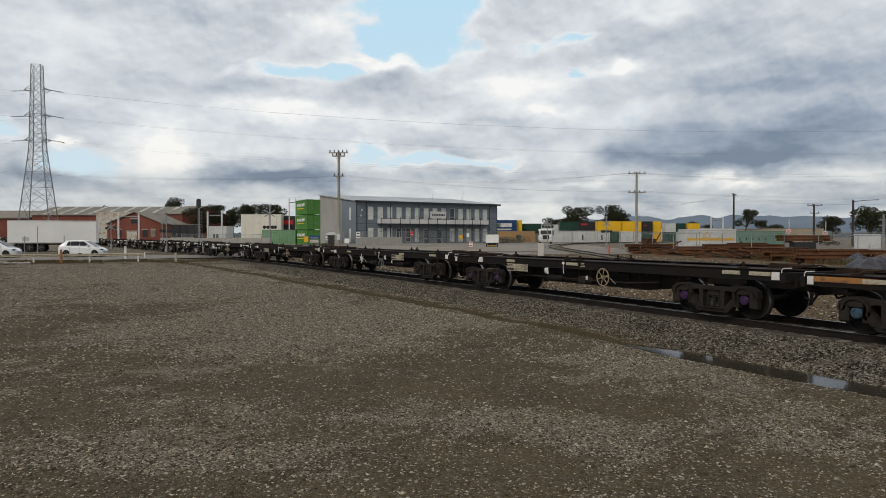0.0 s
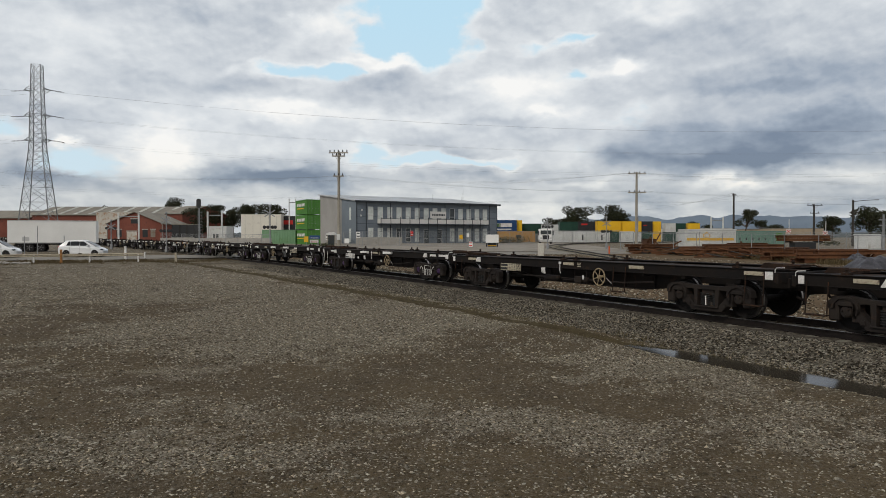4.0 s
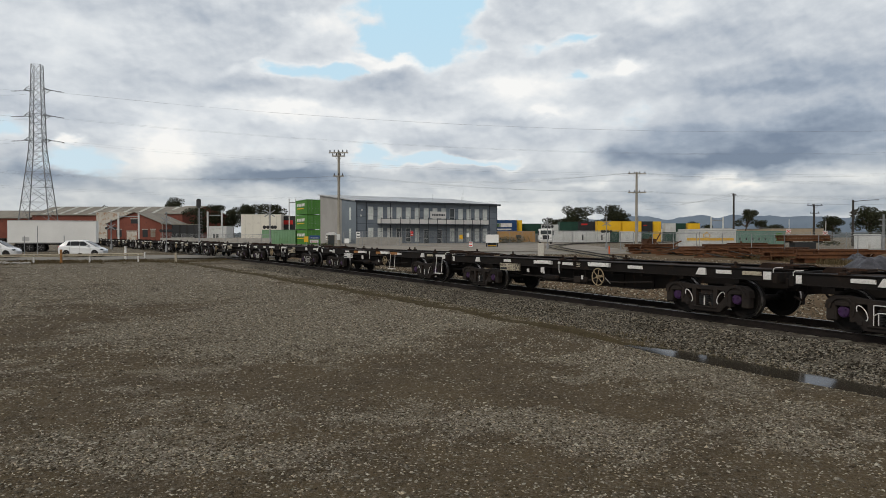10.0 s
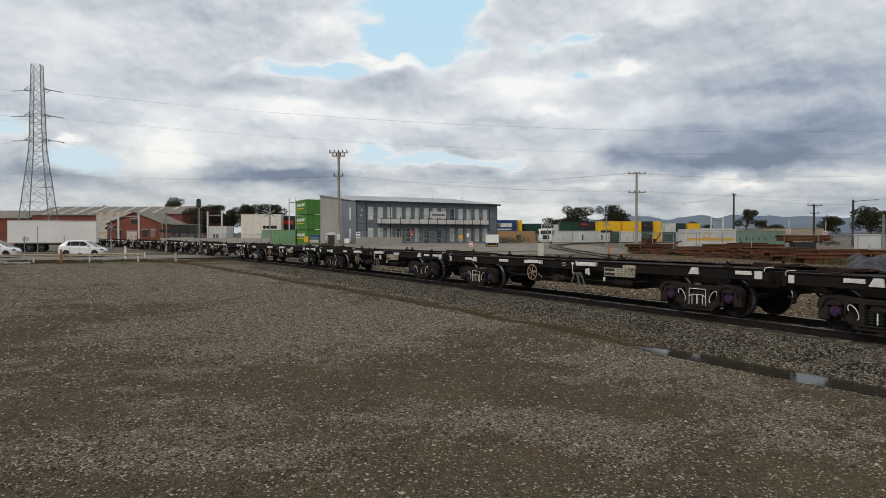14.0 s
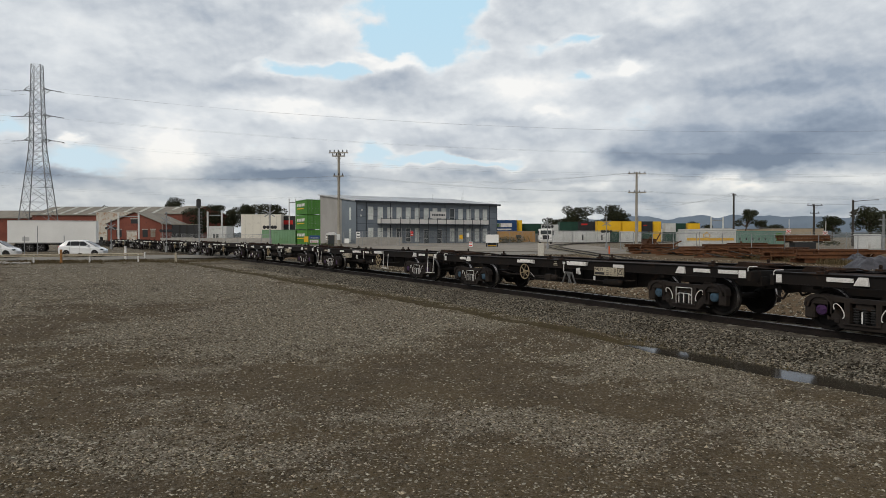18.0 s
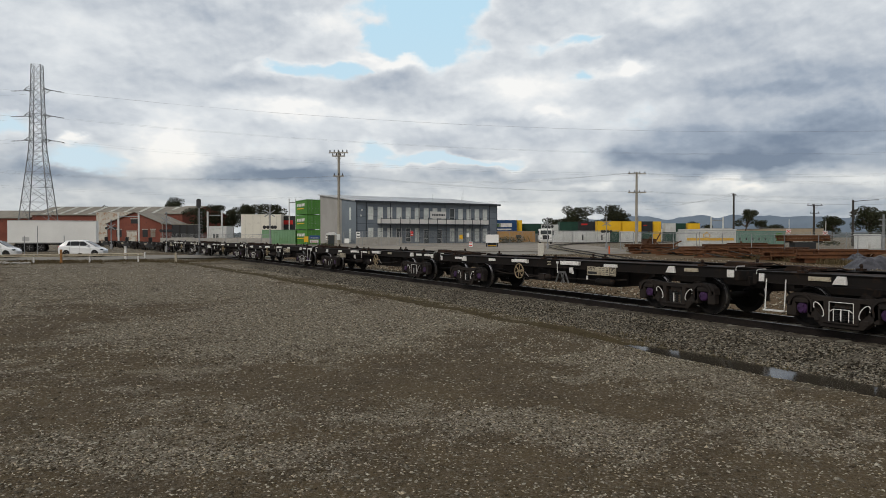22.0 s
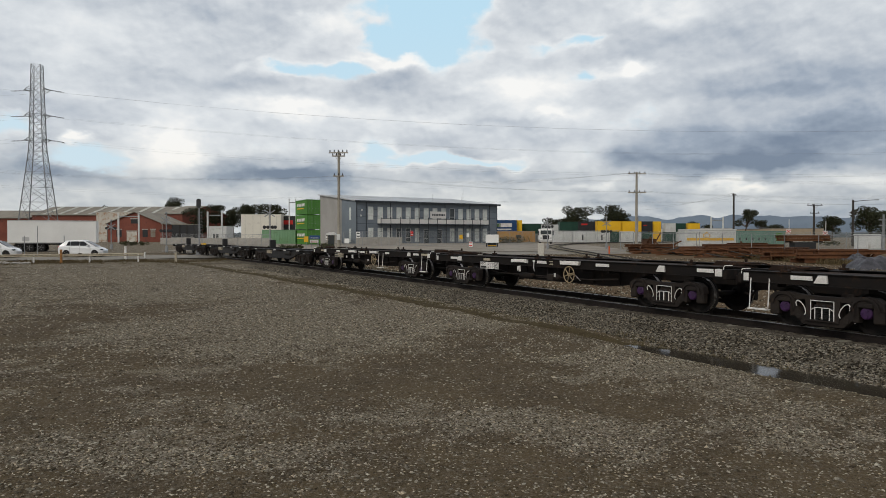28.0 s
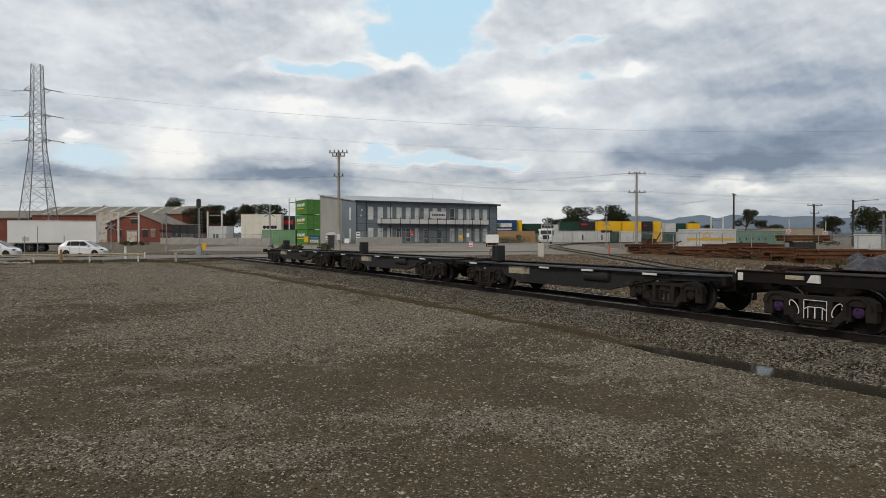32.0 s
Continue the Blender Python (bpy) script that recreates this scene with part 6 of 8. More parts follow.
# right-hand yard buildings
hs, L_, H_ = block_house("tan_warehouse", "long low tan warehouse", "warehouse", 98.43, 114.33, 205, 4.91, 30, mat("tan_cladding", (0.40, 0.33, 0.24), (0.35, 0.29, 0.21), 0.75), roof=OLDROOF)
hs, L_, H_ = block_house("far_white_shed", "long pale low shed far across the yard", "warehouse", 79.27, 98.33, 232, 5.28, 20, OFFWHITE, roof=ROOFGREY)
hs, L_, H_ = block_house("far_grey_shed", "pale shed far across the yard", "warehouse", 102.60, 122.49, 236, 4.81, 20, CW, roof=ROOFGREY)


def site_hut(x0, x1, y, z1, wall, label, band=None, ribs=0):
    hs, L, H = block_house("site_hut", label, "site hut", x0, x1, y, z1, 2.6, wall)
    n_ = ribs or int(L / 1.2)
    for i in range(1, n_):
        bm = bmesh.new()
        box(bm, L * i / n_ - 0.03, L * i / n_ + 0.03, -0.025, 0.0, 0, H)
        part("panel_rib", bm, wall, hs)
    if band:
        bm = bmesh.new()
        box(bm, 0.3, L - 0.3, -0.032, -0.026, H * 0.42, H * 0.56)
        part("painted_band", bm, band, hs)
    return hs, L, H


hs, L_, H_ = site_hut(34.36, 41.65, 97, 3.38, CW, "white relocatable site hut with a yellow stripe", YELLOW)
bm = bmesh.new()
tube(bm, [(2.6, -0.03, H_ - 0.65), (3.1, -0.03, H_ - 0.3), (3.6, -0.03, H_ - 0.65), (3.5, -0.03, H_ - 0.95), (2.7, -0.03, H_ - 0.95)], 0.06, 4, True)
part("painted_mark", bm, YELLOW, hs)
hs, L_, H_ = site_hut(42.75, 51.18, 102, 3.18, CSEA, "sea-green ribbed storage shed", None, 14)
for i in range(6):
    bm = bmesh.new()
    box(bm, 0.6 + i * 0.95, 0.8 + i * 0.95, -0.035, -0.002, H_ * 0.45, H_ * 0.62)
    part("vent", bm, CK, hs)
bm = bmesh.new()
box(bm, L_ - 1.4, L_ - 0.5, -0.06, -0.03, 0.9, 2.1)
part("notice", bm, CG, hs, "green and white notice")


# ---- poles, pylon, cables ----
def wire(name, ends, sag, r, owner):
    a_, b_ = Vector(ends[0]), Vector(ends[1])
    n_ = 14
    pts = [a_.lerp(b_, i / n_) - Vector((0, 0, 4 * sag * (i / n_) * (1 - i / n_))) for i in range(n_ + 1)]
    bm = bmesh.new()
    tube(bm, pts, r * 0.65, 4)
    return part(name, bm, WIRE, owner)


def utility_pole(x, y, top, r, mt, arms, label, turn=0.0):
    """arms: (height, half length, insulators)."""
    z = gz(x, y)
    p_ = thing("utility_pole", label, "utility pole", "utility poles", at=pose(x, y, z, 0, 0, turn))
    H = top - z
    bm = bmesh.new()
    rod(bm, (0, 0, -0.5), (0, 0, H), r * 1.15, r * 0.75, 10)
    part("pole", bm, mt, p_)
    for h, half, n_ in arms:
        bm = bmesh.new()
        box(bm, -half, half, -r - 0.08, -r + 0.02, H - h - 0.06, H - h + 0.06, 0.01)
        for e in (-1, 1):
            rod(bm, (e * half * 0.5, -r, H - h), (0, -r * 0.8, H - h - 0.6), 0.02, sides=4)
        arm = part("crossarm", bm, mt, p_)
        for i in range(n_):
            xx = -half + 2 * half * (i + 0.25) / (n_ - 0.5)
            bm = bmesh.new()
            lathe(bm, [(0.03, H - h + 0.05), (0.075, H - h + 0.1), (0.05, H - h + 0.16), (0.075, H - h + 0.2), (0.03, H - h + 0.3)], axis="Z", sides=7, centre=(xx, -r - 0.03, 0))
            part("insulator", bm, CERAMIC, arm)
    return p_, z, H


P1 = utility_pole(-10.98, 72, 11.43, 0.16, POLEGREY, ((0.15, 1.0, 5), (0.5, 0.7, 4), (2.6, 0.55, 3)), "tall grey timber utility pole with crowded crossarms and insulators")
bm = bmesh.new()
box(bm, -0.16, 0.16, -0.42, -0.16, 1.5, 2.1, 0.02)
part("meter_box", bm, CW, P1[0])
P2 = utility_pole(24.37, 86, 10.61, 0.17, POLEGREY, ((0.25, 1.15, 4), (2.6, 1.15, 4)), "tall grey timber utility pole with two crossarms")
bm = bmesh.new()
tube(bm, [(0.05, -0.2, 4.2), (0.05, -0.5, 4.2), (0.05, -0.5, 0.3)], 0.05, 6)
part("conduit", bm, GALV, P2[0])
P3 = utility_pole(51.10, 120, 10.08, 0.17, POLEDARK, ((0.3, 0.4, 2),), "slim dark timber pole at the yard fence")
P4 = utility_pole(70.65, 130, 8.67, 0.20, POLEDARK, ((0.2, 1.5, 4), (1.7, 0.9, 3)), "stout dark timber pole with insulators on crossarms")
P5 = utility_pole(63.07, 105, 8.16, 0.19, POLEDARK, ((2.0, 0.6, 2),), "stout dark timber pole with a lamp arm")
bm = bmesh.new()
tube(bm, [(0, 0, P5[2] - 0.3), (1.6, 0, P5[2] - 0.1), (3.6, 0, P5[2])], 0.05, 5)
box(bm, 3.2, 3.9, -0.12, 0.12, P5[2] - 0.06, P5[2] + 0.04, 0.02)
part("lamp_arm", bm, POLEDARK, P5[0])
P6 = utility_pole(48.41, 75, 4.91, 0.12, GALV, ((0.6, 0.6, 2), (1.2, 0.6, 2)), "grey steel pole at the yard's edge")

lines = thing("overhead_cables", "thin dark overhead cables sagging between poles", "cables", kind="stuff")
t1 = Vector((P1[0].location.x, 72, 11.43))
t2 = Vector((P2[0].location.x, 86, 10.61))
t4 = Vector((P4[0].location.x, 130, 8.67))
t5 = Vector((P5[0].location.x, 105, 8.16))
t3 = Vector((P3[0].location.x, 120, 10.08))
for e in (-0.5, 0.3, 0.9):
    wire("cable", (t1 + Vector((e, 0, -2.5)), t2 + Vector((e, 0, -2.5 + 0.1))), 0.55, 0.0075, lines)
    wire("cable", (t1 + Vector((e - 0.3, 0, -2.6)), (-66.43, 95, 12.18 - 0.3 * e)), 0.9, 0.0075, lines)
for e in (-0.9, -0.3, 0.4, 1.0):
    wire("cable", (t2 + Vector((e, 0, -0.1)), (75.89, 100, 10.54 + e * 0.3)), 0.7, 0.0075, lines)
    wire("cable", (t2 + Vector((e, 0, -2.4)), (75.89, 100, 8.80 + e * 0.3)), 0.7, 0.0075, lines)
    wire("cable", (t2 + Vector((e, 0, -0.1)), (-13.92, 200, 17.33 + e)), 0.5, 0.012, lines)
for e in (-1.2, 0, 1.2):
    wire("cable", (t4 + Vector((e, 0, 0.1)), (112.05, 140, 10.54)), 0.6, 0.02, lines)
    wire("cable", (t4 + Vector((e, 0, 0.1)), t3 + Vector((0, 0, -0.4 + e * 0.2))), 0.4, 0.012, lines)
    wire("cable", (t3 + Vector((0, 0, -0.4 + e * 0.4)), (63.07, 220, 12.44 - 1.1 * e)), 0.6, 0.022, lines)


def pylon():
    X, Y = -97.74, 165.0
    base, top = 1.2, 43.84
    H = top - base
    py = thing("transmission_tower", "tall grey steel lattice transmission tower", "pylon", at=pose(X, Y, base, 0, 0, 12))

    def half(z):
        k = z / H
        if k > 0.53:
            return 1.0 + (1 - k) * 1.0
        return 3.8 + (1.47 - 3.8) * (k / 0.53)

    hs_ = [0, 5.2, 9.6, 13.4, 16.8, 19.7, 22.0, 24.2, 26.4, 28.6, 30.8, 33.0, 35.2, 37.4, 39.6, H]
    hs_ = [h for h in hs_ if h <= H]
    sg = ((-1, -1), (1, -1), (1, 1), (-1, 1))
    for a_, b_ in sg:
        bm = bmesh.new()
        rings = []
        for z0 in hs_:
            r_ = 0.13 - 0.04 * z0 / H
            rings.append([bm.verts.new((a_ * half(z0) + r_ * math.cos(1.2566 * q_), b_ * half(z0) + r_ * math.sin(1.2566 * q_), z0)) for q_ in range(5)])
        for lo_, hi_ in zip(rings, rings[1:]):
            for q_ in range(5):
                bm.faces.new((lo_[q_], lo_[(q_ + 1) % 5], hi_[(q_ + 1) % 5], hi_[q_]))
        bm.faces.new(rings[0][::-1])
        bm.faces.new(rings[-1])
        part("corner_leg", bm, TOWERGREY, py)
    for i in range(4):
        (a_, b_), (c_, d_) = sg[i], sg[(i + 1) % 4]
        bm = bmesh.new()
        for z0, z1 in zip(hs_, hs_[1:]):
            h0, h1 = half(z0), half(z1)
            rod(bm, (a_ * h0, b_ * h0, z0), (c_ * h1, d_ * h1, z1), 0.055, sides=4)
            rod(bm, (c_ * h0, d_ * h0, z0), (a_ * h1, b_ * h1, z1), 0.055, sides=4)
            rod(bm, (a_ * h1, b_ * h1, z1), (c_ * h1, d_ * h1, z1), 0.055, sides=4)
            if z0 < 14:
                zm, hm = (z0 + z1) / 2, (h0 + h1) / 2
                rod(bm, (a_ * hm, b_ * hm, zm), ((a_ + c_) / 2 * hm, (b_ + d_) / 2 * hm, zm), 0.04, sides=4)
                rod(bm, (c_ * hm, d_ * hm, zm), ((a_ + c_) / 2 * hm, (b_ + d_) / 2 * hm, zm), 0.04, sides=4)
        part("lattice_side", bm, TOWERGREY, py)
    # short crossarms: cables are anchored to the tower on both sides
    ends = []
    for zz in (37.83, 31.67, 25.80):
        h = zz - base
        bm = bmesh.new()
        for e in (-1, 1):
            for f_ in (-1, 1):
                rod(bm, (e * 2.9, 0, h), (e * 1.3, f_ * 1.3, h + 0.7), 0.07, sides=4)
                rod(bm, (e * 2.9, 0, h), (e * 1.3, f_ * 1.3, h - 0.5), 0.06, sides=4)
            rod(bm, (e * 1.4, -1.4, h), (e * 1.4, 1.4, h), 0.08, sides=4)
        arm = part("crossarm", bm, TOWERGREY, py)
        for e in (-1, 1):
            bm = bmesh.new()
            a_, b_ = (e * 1.6, -e * 1.4, h + 0.1), (e * 6.2, -e * 1.4, h - 0.2 if e < 0 else h - 0.6)
            for i in range(16):
                p_ = Vector(a_).lerp(Vector(b_), (i + 0.5) / 16)
                q_ = Vector(a_).lerp(Vector(b_), (i + 1.1) / 16)
                rod(bm, p_, q_, 0.13, 0.07, sides=6)
            part("insulator_string", bm, CERAMIC, arm)
        ends.append(zz)
    cab = thing("transmission_cables", "long thin power cables sagging from the lattice tower", "cables", kind="stuff")
    for k, zz in enumerate(ends):
        for dy, dz in ((-1.5, -0.6), (6.0, 0.6)):
            wire("cable", ((X + 5.5, Y + dy, zz - 0.3 + dz), (X + 350, Y + 10 + dy, zz + 0.8 + dz)), 9.2 - 0.5 * k, 0.017, cab)
        for dy, dz in ((-1.5, 0.1), (6.0, 0.5)):
            wire("cable", ((X - 5.5, Y + dy, zz - 0.2 + dz), (X - 200, Y + 8, zz + 4 + dz)), 4.0, 0.017, cab)
    for dy in (0, 4):
        wire("cable", ((X - 140, Y + 40, 24.29 + dy * 0.2), (X + 420, Y + 60 + dy, 24.98)), 11.5, 0.017, cab)
        wire("cable", ((X - 140, Y + 30 + dy, 26.34), (X + 420, Y + 40 + dy, 32.49)), 10.5, 0.017, cab)


pylon()


# ---- trees, shrubs ----
def leaf_cloud(rng, centres, count, size, flat=0.8):
    """Many small bent leaf clumps spread through several uneven lobes."""
    vs, fs = [], []
    cs = np.array([c[:3] for c in centres])
    rs = np.array([c[3] for c in centres])
    pick = rng.choice(len(centres), count, p=rs ** 2 / (rs ** 2).sum())
    d = rng.normal(size=(count, 3))
    d /= np.linalg.norm(d, axis=1)[:, None]
    rad = rs[pick] * (0.45 + 0.6 * rng.random(count) ** 0.6)
    pos = cs[pick] + d * rad[:, None] * np.array([1, 1, flat])
    e1 = rng.normal(size=(count, 3))
    e1 /= np.linalg.norm(e1, axis=1)[:, None]
    e2 = np.cross(e1, rng.normal(size=(count, 3)))
    e2 /= np.linalg.norm(e2, axis=1)[:, None]
    sz = size * (0.5 + rng.random(count))
    a_ = pos + e1 * sz[:, None]
    b_ = pos + e2 * sz[:, None] * 0.6
    c_ = pos - e1 * sz[:, None]
    e_ = pos - e2 * sz[:, None] * 0.6
    verts = np.stack([a_, b_, c_, e_], 1).reshape(-1, 3)
    faces = np.arange(count * 4).reshape(-1, 4)
    return verts, faces


def tree(x, y, top, width, seed, label="dark green gum tree with an uneven crown", lean=0.0, low=0.35, count=1500, mt=None):
    z = gz(x, y)
    H = top - z
    rng = np.random.default_rng(seed)
    tr_ = thing("tree", label, "tree", "trees beyond the yard", at=pose(x, y, z, 0, 0, 0))
    bm = bmesh.new()
    bend = [Vector((lean * H * (k / 4) ** 2 + rng.normal() * 0.02 * H, rng.normal() * 0.02 * H, H * 0.72 * k / 4)) for k in range(5)]
    bend[0] = Vector((0, 0, -0.3))
    for k in range(4):
        rod(bm, bend[k], bend[k + 1], H * 0.032 * (1 - k * 0.2), H * 0.032 * (0.8 - k * 0.2), 7)
    lobes = []
    n_ = 17
    for k in range(n_):
        a_ = 6.283 * k / n_ + rng.random()
        hh = H * (low + 0.16 + (0.80 - low) * rng.random())
        rr = width * (0.06 + 0.34 * rng.random())
        tip = Vector((lean * H * (hh / H) ** 2 + math.cos(a_) * rr, math.sin(a_) * rr, hh))
        src = bend[2].lerp(bend[3], rng.random())
        rod(bm, src, tip, H * 0.014, H * 0.004, 5)
        lobes.append((tip.x, tip.y, min(tip.z, H * 0.9), width * (0.13 + 0.10 * rng.random())))
    lobes.append((lean * H * 0.8, 0, H * 0.88, width * 0.16))
    part("trunk", bm, BARK, tr_)
    vs, fs = leaf_cloud(rng, lobes, count, width * 0.021, 0.75)
    me = bpy.data.meshes.new("crown")
    me.from_pydata(vs.tolist(), [], fs.tolist())
    me.materials.append(mt or LEAF)
    part("crown", me, None, tr_)
    return tr_


for i, (px, py, pt, pw, ln, lw) in enumerate((
        (-83.16, 210, 14.60, 9.5, 0.0, 0.3), (-74.5, 206, 10.4, 8.5, 0.0, 0.1), (-69.0, 208, 9.6, 8.0, 0.0, 0.1), (-54.0, 214, 9.4, 9.0, 0.0, 0.1), (-113.95, 230, 13.66, 7.5, 0.0, 0.2), (-101.81, 240, 13.56, 8.0, 0.0, 0.2),
        (-64.42, 180, 10.03, 7.0, 0.0, 0.1), (-63.12, 190, 11.55, 6.5, 0.0, 0.3), (-61.64, 200, 10.54, 7.5, 0.0, 0.2), (-58.77, 205, 12.10, 9.0, 0.0, 0.25),
        (-50.95, 205, 12.44, 8.5, 0.05, 0.3), (-56.02, 210, 10.77, 6.0, 0.0, 0.2),
        (44.78, 230, 12.71, 9.5, 0.06, 0.25), (58.41, 235, 13.52, 11.0, 0.0, 0.25), (63.30, 238, 11.10, 6.0, 0.0, 0.2), (37.78, 240, 9.38, 7.0, 0.0, 0.2), (42.44, 235, 9.04, 9.0, 0.0, 0.1), (54.48, 240, 8.39, 6.0, 0.0, 0.1),
        (94.76, 215, 11.50, 6.2, 0.22, 0.35), (104.76, 225, 8.01, 5.6, 0.0, 0.2), (126.66, 260, 7.16, 7.0, 0.0, 0.1), (131.10, 230, 9.28, 9.0, 0.0, 0.2), (119.01, 190, 10.76, 10.5, 0.0, 0.15),
        (131.07, 200, 10.04, 9.0, 0.0, 0.15), (103.00, 280, 8.92, 5.0, 0.0, 0.1), (110.74, 285, 7.61, 6.0, 0.0, 0.1))):
    tree(px, py, pt, pw, 100 + i, "leaning dark green gum tree" if ln > 0.1 else "dark green gum tree with an uneven crown", ln, lw, 5200)


def shrub(x, y, w_, h, seed, label, mt):
    rng = np.random.default_rng(seed)
    sh = thing("shrub", label, "shrub", "shrubs by the fence", at=pose(x, y, gz(x, y)))
    lobes = [(rng.normal() * w_ * 0.28, rng.normal() * w_ * 0.15, h * (0.3 + 0.3 * rng.random()), h * 0.42) for _ in range(7)]
    vs, fs = leaf_cloud(rng, lobes, 500, 0.09, 0.8)
    me = bpy.data.meshes.new("foliage")
    me.from_pydata(vs.tolist(), [], fs.tolist())
    me.materials.append(mt)
    part("foliage", me, None, sh)
    bm = bmesh.new()
    for k in range(5):
        rod(bm, (rng.normal() * 0.1, rng.normal() * 0.1, -0.1), (lobes[k][0], lobes[k][1], lobes[k][2]), 0.03, 0.012, 5)
    part("stem", bm, BARK, sh)


for i, (px, py, w_, h) in enumerate(((-14.00, 82, 2.2, 1.15), (-19.35, 84, 1.9, 0.9), (-18.23, 84.5, 1.4, 0.8), (-50.31, 110, 3.5, 0.9), (-49.55, 112, 3.0, 0.8), (14.42, 128, 2.4, 1.9), (12.63, 127, 2.6, 1.2), (11.07, 126, 2.4, 1.5), (60.93, 108, 3.0, 1.0), (59.24, 109, 3.0, 0.8))):
    shrub(px, py, w_, h, 300 + i, "low brownish-green shrub by the fence", LEAF2)


# ---- distant hills and treeline ----
def hills():
    for k, (dist, name, lab, f_) in enumerate((
            (3300.0, "distant_hills", "distant hill range on the horizon, blue haze in its colour", lambda a_: 0.8 * smooth(2, 8, a_) + 0.95 * smooth(8, 15, a_) * smooth(47, 22, a_) + 0.40 * noise.noise((a_ * 0.30, 3, 0)) * smooth(3, 12, a_) + 0.22 * noise.noise((a_ * 0.8, 5, 0)) + 0.06 * noise.noise((a_ * 2.6, 7, 0))),
            (2200.0, "far_tree_line", "low dark line of far trees and roofs", lambda a_: 0.42 + 0.18 * noise.noise((a_ * 0.8, 1, 0)) + 0.12 * noise.noise((a_ * 4.0, 2, 0))))):
        bm = bmesh.new()
        rows = []
        for i in range(461):
            a_ = -46 + i * 0.2
            h = max(0.05, f_(a_)) * dist * 0.01745
            c_, s_ = math.cos(radians(a_)), math.sin(radians(a_))
            rows.append([bm.verts.new((s_ * r, c_ * r, z)) for r, z in ((dist, -2.0), (dist + 60, h * 0.55), (dist + 150, h), (dist + 400, -2.0))])
        for p_, q_ in zip(rows, rows[1:]):
            for j in range(3):
                bm.faces.new((p_[j], q_[j], q_[j + 1], p_[j + 1]))
        # haze is painted into both colours, blue hills and bluish far trees
        solid(name, bm, HILL if k == 0 else mat("hazed_foliage", (0.055, 0.07, 0.075), (0.075, 0.09, 0.095), 1.0, 0.0, 0.02, 0.3, 0.0), lab, "hills" if k == 0 else "trees", kind="structure", smooth=True)


hills()


# ---- fences ----
def fence(pts, h, label, spacing=3.0, net=True, post_r=0.035, mt=None):
    fc = thing("chain_link_fence", label, "fence", at=pose(pts[0][0], pts[0][1], gz(*pts[0])))
    x0, y0, z0 = pts[0][0], pts[0][1], gz(*pts[0])
    for (ax, ay), (bx, by) in zip(pts, pts[1:]):
        l_ = math.hypot(bx - ax, by - ay)
        n_ = max(1, round(l_ / spacing))
        turn = math.degrees(math.atan2(by - ay, bx - ax))
        za, zb = gz(ax, ay) - z0, gz(bx, by) - z0
        bm = bmesh.new()
        rod(bm, (0, 0, -0.3), (0, 0, h), post_r, sides=6)
        me = mesh("post", bm, mt or GALV)
        for i in range(n_ + 1):
            k = i / n_
            part("post", me, None, fc, at=pose(ax - x0 + (bx - ax) * k, ay - y0 + (by - ay) * k, za + (zb - za) * k))
        bm = bmesh.new()
        for z in (0.06, h - 0.03):
            rod(bm, (ax - x0, ay - y0, za + z), (bx - x0, by - y0, zb + z), 0.02, sides=5)
        part("fence_rail", bm, mt or GALV, fc)
        if net:
            bm = bmesh.new()
            vs = [bm.verts.new(v_) for v_ in ((0, 0, 0.05), (l_, 0, 0.05 + zb - za), (l_, 0, h + zb - za), (0, 0, h))]
            bm.faces.new(vs)
            part("netting", bm, NETTING, fc, "grey wire netting", at=pose(ax - x0, ay - y0, za, 0, 0, turn))
    return fc


fence([(-15.31, 105), (-1.28, 110), (9.23, 116), (16.01, 120)], 2.3, "grey chain-link fence with steel posts before the office")
fence([(22.50, 140), (36.71, 142)], 2.6, "chain-link fence before a row of containers", 2.4)
fence([(21.33, 82), (26.22, 82), (40.78, 84), (55.29, 86), (60.99, 86)], 2.3, "chain-link yard fence with slim posts", 4.5)
fence([(21.5, 77), (25.8, 63), (27.8, 55.5), (29.2, 48), (29.8, 44)], 2.2, "slim chain-link fence before the stacks of rusty steel", 4.0, False, 0.03)
fence([(-48.78, 118), (-32.57, 108), (-25.35, 100)], 1.9, "low grey chain-link fence along the crossing road", 2.6)
low_wall(-50.44, 122, -33.78, 112, 1.1, CONCRETE, "long low grey precast fence along the railway land")
low_wall(-33.78, 112, -26.70, 106, 1.2, CONCRETE, "low grey precast fence beyond the crossing")


# ---- vehicles ----
def wheel_mesh(r, w_):
    bm = bmesh.new()
    lathe(bm, [(r * 0.62, -w_ / 2), (r * 0.95, -w_ / 2), (r, -w_ * 0.36), (r, w_ * 0.36), (r * 0.95, w_ / 2), (r * 0.62, w_ / 2)], sides=24)
    tyre = mesh("tyre", bm, TYRE)
    bm = bmesh.new()
    lathe(bm, [(r * 0.63, -w_ * 0.42), (r * 0.55, -w_ * 0.32), (r * 0.55, w_ * 0.4)], sides=20)
    for i in range(5):
        a_ = 1.2566 * i
        rod(bm, (0, -w_ * 0.36, 0), (r * 0.6 * math.cos(a_), -w_ * 0.40, r * 0.6 * math.sin(a_)), r * 0.09, sides=5)
    rim = mesh("rim", bm, ALLOY)
    return tyre, rim


CAR_TYRE, CAR_RIM = wheel_mesh(0.32, 0.21)
TRK_TYRE, TRK_RIM = wheel_mesh(0.50, 0.28)


